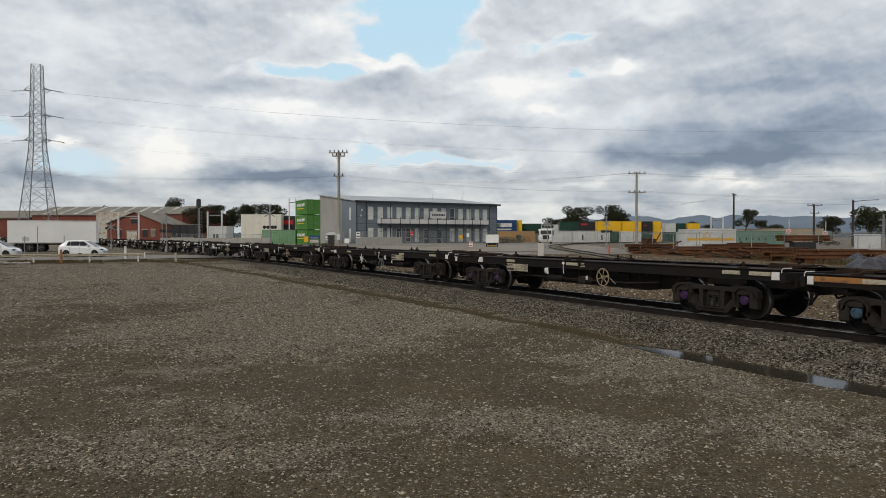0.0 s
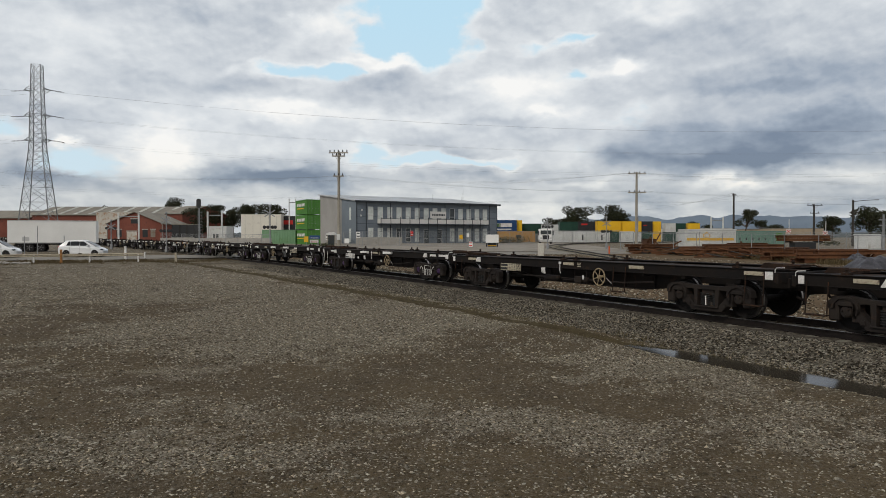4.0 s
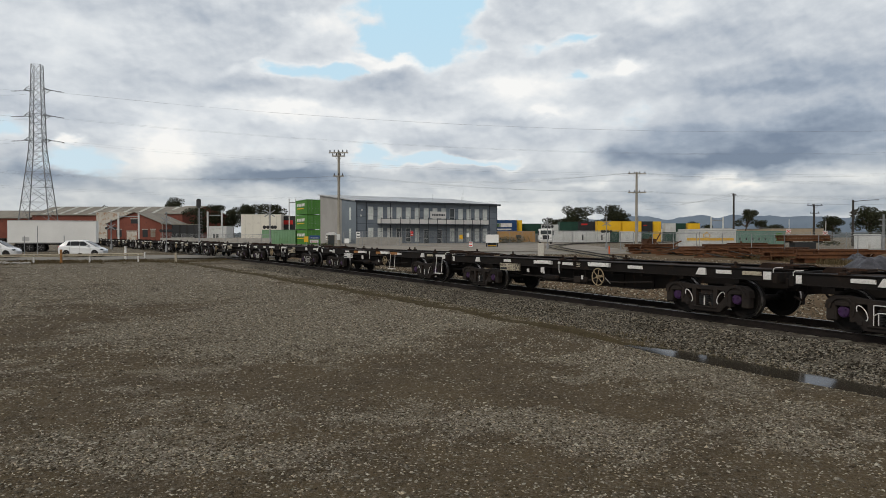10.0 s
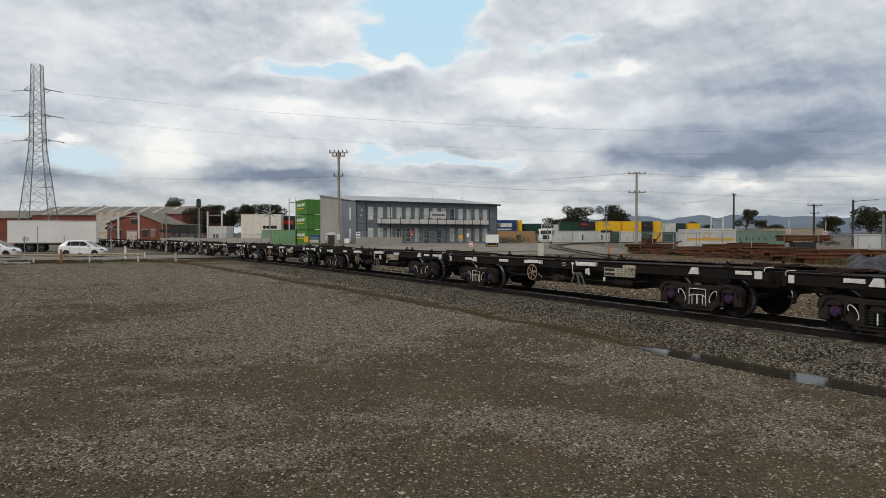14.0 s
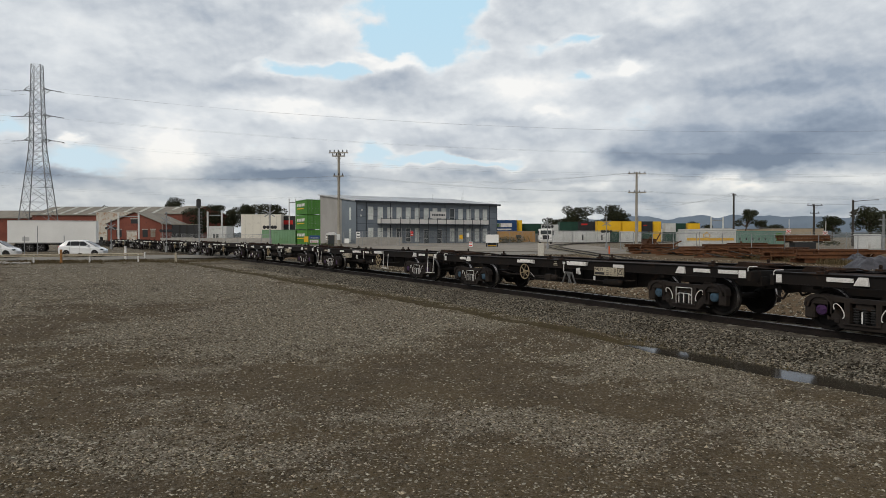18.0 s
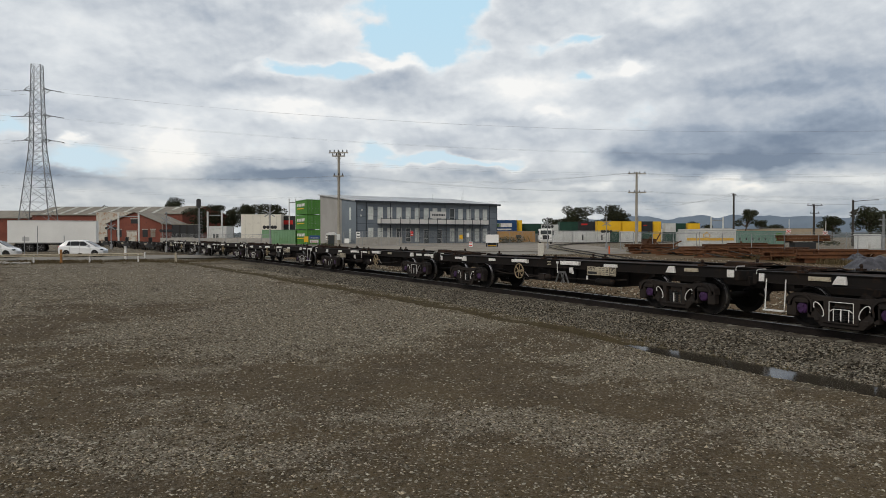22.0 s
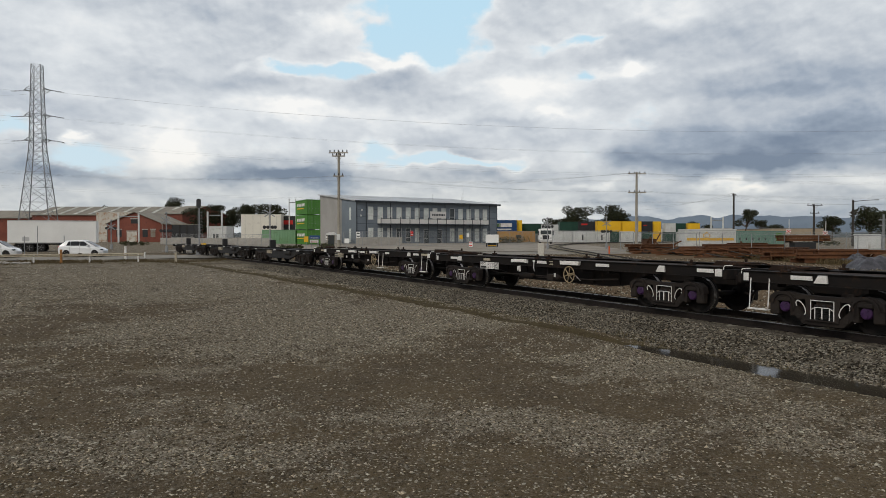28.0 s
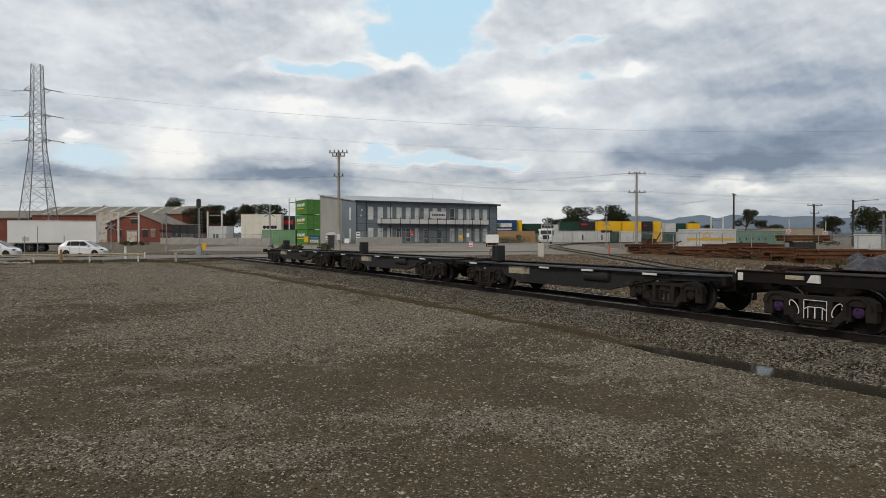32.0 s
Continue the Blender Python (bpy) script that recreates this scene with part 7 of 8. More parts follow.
def loft(bm, sections):
    """Skin between equal rings of points."""
    rings = [[bm.verts.new(p_) for p_ in s_] for s_ in sections]
    n_ = len(rings[0])
    for a_, b_ in zip(rings, rings[1:]):
        for i in range(n_):
            j = (i + 1) % n_
            bm.faces.new((a_[i], a_[j], b_[j], b_[i]))
    bm.faces.new(rings[0][::-1])
    bm.faces.new(rings[-1])


def slab(bm, quad, back):
    """A thin plate: a quad and its copy set back."""
    vs = [bm.verts.new(Vector(q_) + Vector(o_)) for o_ in ((0, 0, 0), back) for q_ in quad]
    for f_ in ((0, 1, 2, 3), (7, 6, 5, 4), (0, 4, 5, 1), (1, 5, 6, 2), (2, 6, 7, 3), (3, 7, 4, 0)):
        bm.faces.new([vs[i] for i in f_])


def hatchback(x, y, turn, label):
    """White five-door hatchback, 4.3 m; nose to +x."""
    car = thing("car", label, "car", "waiting cars", at=pose(x, y, road_z(x, y), 0, 0, turn) @ Matrix.Diagonal((0.93, 1.0, 1.07, 1)))
    bm = bmesh.new()
    # lower body: width sections along x
    secs = []
    for xx, zb, zt, hw in ((-2.12, 0.42, 0.78, 0.72), (-2.02, 0.26, 0.98, 0.84), (-1.5, 0.20, 1.02, 0.89), (-0.6, 0.18, 0.97, 0.90), (0.5, 0.18, 0.94, 0.90), (1.2, 0.19, 0.92, 0.88), (1.75, 0.22, 0.80, 0.82), (2.05, 0.28, 0.66, 0.70), (2.14, 0.36, 0.56, 0.58)):
        secs.append([(xx, -hw * 0.93, zb), (xx, -hw, zb + 0.18), (xx, -hw, zt - 0.14), (xx, -hw * 0.88, zt), (xx, hw * 0.88, zt), (xx, hw, zt - 0.14), (xx, hw, zb + 0.18), (xx, hw * 0.93, zb)])
    loft(bm, secs)
    part("body", bm, CARWHITE, car, "white painted body", smooth=False)
    bm = bmesh.new()
    secs = []
    for xx, zt, hw in ((-2.03, 0.99, 0.70), (-1.50, 1.36, 0.60), (-1.36, 1.425, 0.60), (-0.7, 1.485, 0.62), (-0.1, 1.475, 0.62), (0.42, 1.38, 0.60), (1.34, 0.93, 0.72)):
        secs.append([(xx, -0.80 if zt > 1.1 else -0.74, 0.90), (xx, -hw - 0.03, max(0.94, zt - 0.10)), (xx, -hw + 0.08, zt), (xx, hw - 0.08, zt), (xx, hw + 0.03, max(0.94, zt - 0.10)), (xx, 0.80 if zt > 1.1 else 0.74, 0.90)])
    loft(bm, secs)
    part("roof", bm, CARWHITE, car)
    for e in (-1, 1):
        for a_, b_, c_, d_ in ((-1.30, -1.12, -0.98, -0.96), (-0.92, -0.91, -0.12, -0.11), (-0.05, -0.04, 0.86, 0.26)):
            bm = bmesh.new()
            slab(bm, ((a_, e * 0.83, 1.00), (c_, e * 0.83, 1.00), (d_, e * 0.70, 1.35), (b_, e * 0.70, 1.35)), (0, -e * 0.03, 0))
            part("side_window", bm, CARGLASS, car, "dark side glass")
        bm = bmesh.new()
        box(bm, 0.62, 0.80, e * 0.92 - 0.09, e * 0.92 + 0.09, 0.94, 1.08, 0.03)
        part("mirror", bm, CARWHITE, car)
        for xx in (-0.5, 0.4):
            bm = bmesh.new()
            box(bm, xx - 0.12, xx + 0.06, e * 0.905 - 0.012, e * 0.905 + 0.012, 0.80, 0.83)
            part("door_handle", bm, CARWHITE, car)
        for xx in (-0.98, -0.08, 0.92):
            bm = bmesh.new()
            box(bm, xx - 0.006, xx + 0.006, e * 0.902 - 0.004, e * 0.902 + 0.004, 0.30, 0.90)
            part("door_seam", bm, CK, car)
        bm = bmesh.new()
        box(bm, 1.78, 2.06, e * 0.66 - 0.12, e * 0.66 + 0.12, 0.60, 0.72, 0.03)
        part("headlight", bm, PANE, car)
        bm = bmesh.new()
        box(bm, -2.08, -1.94, e * 0.66 - 0.13, e * 0.66 + 0.13, 0.78, 0.96, 0.02)
        part("tail_light", bm, RED, car)
        for xx in (-1.30, 1.32):
            bm = bmesh.new()
            lathe(bm, [(0.365, e * 0.80), (0.365, e * 0.912)], sides=24)
            part("wheel_arch", bm, CK, car)
            wob = part("wheel", CAR_TYRE, None, car, at=pose(xx, e * 0.83, 0.32))
            part("rim", CAR_RIM, None, wob, at=pose(0, 0, 0) if e < 0 else pose(0, 0, 0, 0, 0, 180))
    for sx_, zz in ((1, 0), (-1, 0)):
        bm = bmesh.new()
        q_ = ((1.28, -0.66, 0.96), (1.28, 0.66, 0.96), (0.46, 0.54, 1.36), (0.46, -0.54, 1.36)) if sx_ > 0 else ((-1.98, -0.62, 1.025), (-1.98, 0.62, 1.025), (-1.55, 0.52, 1.325), (-1.55, -0.52, 1.325))
        slab(bm, [(a_ + 0.03 * sx_, b_, c_ + 0.02) for a_, b_, c_ in q_], (-0.03 * sx_, 0, -0.02))
        part("windscreen" if sx_ > 0 else "rear_window", bm, CARGLASS, car)
    return car


cx = -33.46
hatchback(cx, 63.5, 9.0, "white five-door hatchback waiting at the level crossing")
hatchback(-40.35, 61.5, 9.0, "white hatchback waiting behind another car")


def semitrailer():
    Y = 78.0
    x0 = -49.82
    tr_ = thing("truck_trailer", "long plain white box trailer waiting at the crossing", "truck trailer", at=pose(x0, Y, gz(x0, Y), 0, 0, 20))
    L, zb, zt = 9.1, 1.05, 4.36 - gz(x0, Y)
    bm = bmesh.new()
    box(bm, 0, L, 0, 2.5, zb, zt, 0.04)
    body = part("box_body", bm, TRUCKWHITE, tr_, "plain white panelled box")
    for i in range(9):
        bm = bmesh.new()
        box(bm, L * i / 8 - 0.02 + (0.03 if i == 0 else -0.03 if i == 8 else 0), L * i / 8 + 0.02 + (0.03 if i == 0 else -0.03 if i == 8 else 0), -0.012, 0.0, zb + 0.05, zt - 0.06)
        part("panel_seam", bm, TRUCKWHITE, body)
    for z in (zb + 0.02, zt - 0.06):
        bm = bmesh.new()
        box(bm, 0.02, L - 0.02, -0.03, 0.0, z - 0.05, z + 0.05)
        part("edge_rail", bm, ALU, body)
    bm = bmesh.new()
    box(bm, 0.6, L - 0.4, 0.7, 1.8, zb - 0.22, zb, 0.01)
    part("chassis", bm, CK, tr_)
    for xx in (1.0, 2.15, 3.3, L - 1.4):
        for yy in (0.25, 2.2):
            wob = part("wheel", TRK_TYRE, None, tr_, at=pose(xx, yy, 0.5))
            part("rim", TRK_RIM, None, wob)
    bm = bmesh.new()
    box(bm, 1.5, 2.2, -0.02, 0.0, zb + 0.2, zb + 0.7)
    part("side_plate", bm, ALU, body)
    for xx in (5.2, 6.1):
        bm = bmesh.new()
        box(bm, xx, xx + 0.7, 0.2, 1.0, zb - 0.7, zb - 0.1, 0.03)
        part("tool_box", bm, CK, tr_)


semitrailer()


def white_truck():
    X, Y = 18.40, 122.0
    t_ = thing("parked_truck", "white prime mover parked facing the line", "truck", at=pose(X, Y, gz(X, Y), 0, 0, 0))
    bm = bmesh.new()
    box(bm, -1.1, 1.1, 0, 2.0, 0.7, 2.75, 0.12)
    part("cab", bm, TRUCKWHITE, t_, "white cab")
    for nm, (x0, x1, z0, z1), mt in (("windscreen", (-0.95, 0.95, 1.75, 2.45), PANE), ("grille", (-0.6, 0.6, 0.85, 1.6), CK), ("bumper", (-1.15, 1.15, 0.45, 0.8), ALU)):
        bm = bmesh.new()
        box(bm, x0, x1, -0.05, 0.0, z0, z1, 0.02)
        part(nm, bm, mt, t_)
    for e in (-1, 1):
        bm = bmesh.new()
        box(bm, e * 0.85 - 0.16, e * 0.85 + 0.16, -0.06, 0.0, 0.95, 1.2, 0.02)
        part("headlight", bm, ALU, t_)
        bm = bmesh.new()
        box(bm, e * 1.32 - 0.1, e * 1.32 + 0.1, 0.1, 0.25, 1.6, 2.4, 0.03)
        part("mirror", bm, CK, t_)
        wob = part("wheel", TRK_TYRE, None, t_, at=pose(e * 0.95, 0.6, 0.5, 0, 0, 90))
        part("rim", TRK_RIM, None, wob)
    bm = bmesh.new()
    rod(bm, (0.9, 2.1, 0.8), (0.9, 2.1, 3.4), 0.09, sides=8)
    part("exhaust_stack", bm, GALV, t_)


white_truck()


# ---- crossing gear, signals, posts ----
def crossing_signal(x, y, top, back=True, label="black level-crossing signal with crossbuck on a grey post"):
    z = gz(x, y)
    cs = thing("crossing_signal", label, "crossing signal", "level-crossing signals", at=pose(x, y, z))
    H = top - z
    bm = bmesh.new()
    rod(bm, (0, 0, -0.3), (0, 0, H), 0.07, sides=8)
    part("post", bm, GALV, cs)
    bm = bmesh.new()
    for e in (-1, 1):
        rod(bm, (-0.55, -0.09, H - 0.75 - e * 0.35), (0.55, -0.09, H - 0.75 + e * 0.35), 0.075, sides=4)
    part("crossbuck", bm, GALV, cs)
    hl = H * 0.56 if H > 4 else H * 0.75
    bm = bmesh.new()
    rod(bm, (-0.62, 0, hl), (0.62, 0, hl), 0.035, sides=6)
    arm = part("lamp_bar", bm, CK, cs)
    for xx in (-0.58, -0.24, 0.24, 0.58):
        bm = bmesh.new()
        lathe(bm, [(0.19, -0.03), (0.19, 0.0), (0.10, 0.08), (0.09, 0.2)], sides=16, centre=(xx, -0.06 if abs(xx) > 0.5 else 0.1, hl))
        part("lamp_disc", bm, CK, arm)
    bm = bmesh.new()
    box(bm, -0.14, 0.14, -0.14, 0.14, 0.0, 0.7, 0.02)
    part("base_cabinet", bm, GALV, cs)
    bm = bmesh.new()
    lathe(bm, [(0.15, H), (0.17, H + 0.08), (0.1, H + 0.2), (0.02, H + 0.24)], axis="Z", sides=12)
    part("bell", bm, GALV, cs)


crossing_signal(-18.76, 74, 5.73)
crossing_signal(-31.21, 77, 5.04)
crossing_signal(-43.77, 90, 4.51)
crossing_signal(22.03, 92, 5.01)
crossing_signal(13.49, 88, 4.75)


def rail_signal():
    X, Y = -24.28, 68.0
    z = gz(X, Y)
    top = 6.25 - z
    s_ = thing("railway_signal", "black-headed railway signal on a tall grey post", "railway signal", at=pose(X, Y, z))
    bm = bmesh.new()
    rod(bm, (0, 0, -0.3), (0, 0, top - 0.5), 0.075, sides=8)
    part("post", bm, GALV, s_)
    bm = bmesh.new()
    prism(bm, [(0.23 * math.cos(radians(a_)), top - (0.24 if a_ < 180 else 0.70) + 0.23 * math.sin(radians(a_))) for a_ in range(0, 360, 20)], -0.18, -0.09)
    part("signal_head", bm, CK, s_)
    bm = bmesh.new()
    for e in (-0.2, 0.2):
        rod(bm, (e, 0.2, 0), (e, 0.2, top - 1.2), 0.02, sides=5)
    for i in range(14):
        rod(bm, (-0.2, 0.2, 0.4 + i * 0.3), (0.2, 0.2, 0.4 + i * 0.3), 0.014, sides=4)
    part("ladder", bm, GALV, s_)
    bm = bmesh.new()
    box(bm, -0.25, 0.25, -0.3, 0.1, 0.0, 0.9, 0.03)
    part("equipment_cabinet", bm, GALV, s_)


rail_signal()


def frame_gate(xa, xb, y, zt, label, r=0.16):
    g_ = thing("steel_gantry", label, "gantry", at=pose(xa, y, gz(xa, y)))
    H = zt - gz(xa, y)
    for xx in (0, xb - xa):
        bm = bmesh.new()
        box(bm, xx - r, xx + r, -r, r, -0.3, H, 0.02)
        part("column", bm, CW, g_)
    bm = bmesh.new()
    box(bm, 0, xb - xa, -0.1, 0.1, H - 0.9, H - 0.7, 0.02)
    part("beam", bm, GALV, g_)


frame_gate(-49.98, -46.97, 145, 7.83, "pale steel gantry frame behind the fence")
frame_gate(-71.33, -66.86, 150, 7.76, "pale steel posts of an old gantry")
frame_gate(-31.55, -30.16, 140, 10.31, "pale steel portal frame behind the containers", 0.09)
frame_gate(73.82, 70.69, 180, 7.64, "pale steel gantry behind the site huts")


def post(name, label, x, y, h, r, mt, cat="post", square=False, group="roadside posts"):
    bm = bmesh.new()
    if square:
        box(bm, -r, r, -r, r, -0.3, h, 0.01)
    else:
        rod(bm, (0, 0, -0.3), (0, 0, h), r, sides=8)
    return solid(name, bm, mt, label, cat, group, at=pose(x, y, gz(x, y)))


# guard rail beside the road
gr = thing("guard_rail", "weathered white road guard rail on white posts", "guard rail", at=pose(-35.07, 52, gz(-30, 52)))
gx0 = -35.07
for px, nm in ((-34.64, 0), (-31.54, 0), (-27.53, 0), (-23.98, 0)):
    bm = bmesh.new()
    box(bm, px - gx0 - 0.05, px - gx0 + 0.05, (px - gx0) * 0.15 - 0.05, (px - gx0) * 0.15 + 0.05, -0.3, 0.68, 0.01)
    part("post", bm, WHITE, gr)
bm = bmesh.new()
l_ = -23.58 - gx0
for dz in (0.48, 0.60):
    rod(bm, (0, -0.06, dz), (l_, l_ * 0.15 - 0.06, dz + 0.10), 0.05, sides=6)
part("rail_beam", bm, CREAM, gr)
post("white_post", "short white roadside post", -21.16, 54, 0.75, 0.07, CREAM, square=True)
post("white_post", "tall white roadside marker post", -27.01, 58, 1.15, 0.07, WHITE, square=True)
post("yellow_post", "orange-yellow roadside marker post", -29.12, 52, 1.05, 0.07, ORANGE, square=True)
post("white_post", "leaning short white post", -26.25, 60, 0.6, 0.05, WHITE, square=True)
for px, h in ((-39.59, 2.0), (-38.33, 2.9), (-35.82, 2.0), (-35.05, 1.6)):
    post("steel_post", "slim grey steel sign post by the road", px, 64.5, h, 0.035, GALV)
post("orange_post", "bright orange plastic marker post", 17.54, 72, 0.85, 0.07, ORG)
bm = bmesh.new()
box(bm, -0.26, 0.26, -0.22, 0.22, -0.2, 1.32, 0.03)
solid("concrete_block", bm, RUSTWHITE, "tall weathered pale concrete block beside the siding", "concrete block", at=pose(8.89, 62, gz(8, 62)))


def sign_on_posts(x, y, w_, h, z0, face, label, bars=0, bar_mt=None, posts=2):
    z = gz(x, y)
    sg = thing("road_sign", label, "sign", "signs near the crossing", at=pose(x, y, z))
    bm = bmesh.new()
    box(bm, -w_ / 2, w_ / 2, -0.04, 0.0, z0, z0 + h, 0.008)
    part("board", bm, face, sg)
    for i in range(posts):
        bm = bmesh.new()
        xx = 0 if posts == 1 else (-0.35 + 0.7 * i) * w_
        rod(bm, (xx, 0.03, -0.3), (xx, 0.03, z0 + h), 0.035, sides=6)
        part("post", bm, GALV, sg)
    for i in range(bars):
        bm = bmesh.new()
        box(bm, -w_ * 0.38, w_ * 0.38, -0.05, -0.041, z0 + h * (0.25 + 0.5 * i / max(1, bars - 1)) - h * 0.09, z0 + h * (0.25 + 0.5 * i / max(1, bars - 1)) + h * 0.09)
        part("print_bar", bm, bar_mt, sg)


sign_on_posts(6.63, 92, 1.75, 1.1, 1.66 - gz(6, 92), TRUCKWHITE, "blank white notice board on posts")
sign_on_posts(6.63, 92.3, 1.6, 0.5, 1.12 - gz(6, 92), CK, "black board with yellow shapes under a notice board", 1, YELLOW)
sign_on_posts(-17.30, 92, 1.4, 0.45, 2.19 - gz(-17, 92), CB, "blue and white direction sign beside the containers", 1, WHITE)
sign_on_posts(-17.38, 92.2, 1.2, 0.4, 1.66 - gz(-17, 92), WHITE, "white sign with a red arrow", 1, RED)
sign_on_posts(-18.04, 90, 0.55, 0.75, 1.75 - gz(-17, 90), YELLOW, "yellow warning sign on the fence", 0, None, 1)
sign_on_posts(-11.83, 84, 0.6, 0.6, 1.65 - gz(-12, 84), TRUCKWHITE, "small white box sign beside a pole", 0, None, 1)
sign_on_posts(4.06, 100, 0.55, 0.75, 1.01 - gz(4, 100), TRUCKWHITE, "white sign with red print", 2, RED, 1)
sign_on_posts(2.76, 104, 0.5, 0.7, 2.08 - gz(3, 104), YELLOW, "yellow sign on the fence", 0, None, 1)
sign_on_posts(3.79, 104, 0.4, 0.6, 2.42 - gz(3, 104), TRUCKWHITE, "small white sign on the fence", 0, None, 1)
sign_on_posts(-12.92, 104, 0.6, 0.9, 2.33 - gz(-12, 104), TRUCKWHITE, "white notice on the fence", 2, CK, 1)
sign_on_posts(-15.98, 95, 0.7, 0.8, 2.03 - gz(-16, 95), TRUCKWHITE, "white notice on a post", 2, CK, 1)
sign_on_posts(-5.47, 120, 0.5, 0.9, 2.62 - gz(-5, 120), RED, "red and white sign by the office door", 1, WHITE, 1)
sign_on_posts(-24.71, 70.5, 0.5, 0.7, 0.5, YELLOW, "yellow warning plate by the signal", 0, None, 1)
for px, py in ((68.34, 410), (75.61, 413)):
    z = gz(px, 135)
    sg = thing("level_crossing_sign", "white sign with a red diagonal cross and tall striped pole", "sign", "red cross signs", at=pose(px, 135, z))
    zc = 2.42 + (420 - py) * 135 / 1207 - z
    bm = bmesh.new()
    box(bm, -0.5, 0.5, -0.03, 0.0, zc - 0.4, zc + 0.4, 0.01)
    part("board", bm, WHITE, sg)
    bm = bmesh.new()
    for e in (-1, 1):
        rod(bm, (-0.4, -0.04, zc - e * 0.3), (0.4, -0.04, zc + e * 0.3), 0.075, sides=4)
    part("red_cross", bm, RED, sg)
    bm = bmesh.new()
    rod(bm, (0.15, 0.05, -0.2), (0.15, 0.05, zc + 2.4), 0.06, sides=6)
    part("pole", bm, WHITE, sg)


# bus shelter-like booth by the pole
bt = thing("security_booth", "small arched booth with glazed sides beside the gate", "booth", at=pose(-14.76, 90, gz(-15, 90)))
for e in (-0.5, 0.5):
    bm = bmesh.new()
    box(bm, e - 0.05, e + 0.05, -0.05, 0.05, -0.2, 1.9)
    part("post", bm, POLEGREY, bt)
bm = bmesh.new()
prism(bm, [(-0.65, 1.9), (0.65, 1.9)] + [(0.65 * math.cos(radians(a_)), 1.9 + 0.35 * math.sin(radians(a_))) for a_ in range(20, 180, 20)], -0.4, 0.8)
part("roof", bm, CW, bt)
bm = bmesh.new()
box(bm, -0.45, 0.45, 0.3, 0.34, 0.2, 1.85)
part("panel", bm, PANE, bt)


# ---- stacks of rusty steel in the yard ----
def stack(x, y, L, rows, layers, sec, turn, seed, z_up=0.0, label="stack of rusty steel beams lying in the yard"):
    rng = random.Random(seed)
    st = thing("steel_stack", label, "steel stack", "stacks of rusty steel", at=pose(x, y, gz(x, y) + z_up, 0, 0, turn))
    bm = bmesh.new()
    h = sec
    box(bm, -L / 2, L / 2, -sec * 0.4, sec * 0.4, h * 0.84, h)
    box(bm, -L / 2, L / 2, -sec * 0.08, sec * 0.08, h * 0.16, h * 0.84)
    box(bm, -L / 2, L / 2, -sec * 0.4, sec * 0.4, 0, h * 0.16)
    me = mesh("beam", bm, RUSTY)
    for i in range(layers):
        for j in range(rows):
            part("beam", me, None, st, at=pose(rng.uniform(-0.16, 0.16) * L, (j - rows / 2) * sec * 1.0, 0.12 + i * (sec + 0.02), 0, 0, rng.uniform(-2.5, 2.5)))
    for e in (-0.35, 0.35):
        bm = bmesh.new()
        box(bm, e * L - 0.08, e * L + 0.08, -rows * sec * 0.6, rows * sec * 0.6, -0.05, 0.12)
        part("bearer", bm, POLEDARK, st)
    return st


stack(22.43, 74, 4.5, 4, 3, 0.28, 12, 1)
stack(23.72, 70, 3.6, 4, 1, 0.26, -8, 2)
stack(24.97, 66, 3.5, 5, 2, 0.26, 5, 3)
stack(27.43, 63, 6.0, 5, 4, 0.26, -4, 4)
stack(31.96, 71, 4.0, 4, 4, 0.26, 3, 11)
stack(28.64, 60, 5.5, 5, 3, 0.28, 4, 5)
stack(29.89, 55, 6.5, 5, 3, 0.28, -3, 6)
stack(29.66, 51.5, 5.0, 5, 3, 0.30, 2, 7)
stack(39.13, 74, 4.6, 4, 2, 0.30, 0, 8, 1.22, "bundle of rust-brown steel tubes on a dark rack")
bm = bmesh.new()
box(bm, -1.15, 1.15, -0.6, 0.6, -0.2, 1.22, 0.03)
solid("dark_bin", bm, CK, "dark steel bin under a bundle of tubes", "bin", at=pose(39.01, 74, gz(40, 74)))
stack(28.08, 78, 4.5, 4, 2, 0.26, -2, 9)
stack(32.49, 78, 5.0, 4, 3, 0.26, 7, 12)
stack(24.26, 81, 3.5, 4, 5, 0.26, 85, 10)
for i, (px, py, a0, a1) in enumerate(((23.05, 76, 2.4, 60), (23.67, 75, 2.8, 25), (24.93, 76, 2.5, 140), (27.14, 60, 1.7, 125))):
    bm = bmesh.new()
    c_, s_ = math.cos(radians(a1)), math.sin(radians(a1))
    box(bm, -0.06, 0.06, -0.05, 0.05, -a0 * 0.05, a0)
    solid("loose_beam", bm, RUSTY, "loose rusty beam leaning on a pile", "beam", "loose beams", at=pose(px, py, gz(px, py) + 0.15, 0, 90 - a1, 0))


def scrap_pile(x, y, n_, spread, seed):
    """Loose lengths of rusty steel and timber thrown together."""
    rng = random.Random(seed)
    sp_ = thing("scrap_pile", "tangled pile of rusty steel offcuts and old timber", "scrap pile", "scrap piles in the yard", at=pose(x, y, gz(x, y)))
    bm = bmesh.new()
    box(bm, -1.3, 1.3, -0.05, 0.05, -0.06, 0.06, 0.01)
    a_ = mesh("offcut", bm, RUSTY)
    bm = bmesh.new()
    box(bm, -0.9, 0.9, -0.09, 0.09, -0.03, 0.03, 0.008)
    b_ = mesh("plank", bm, POLEDARK)
    for i in range(n_):
        k = i / n_
        part("offcut" if i % 3 else "plank", a_ if i % 3 else b_, None, sp_, at=pose(rng.uniform(-spread, spread), rng.uniform(-0.8, 0.8), 0.08 + 0.75 * k * rng.random(), rng.uniform(-10, 10), rng.uniform(-16, 16), rng.uniform(-70, 70)))


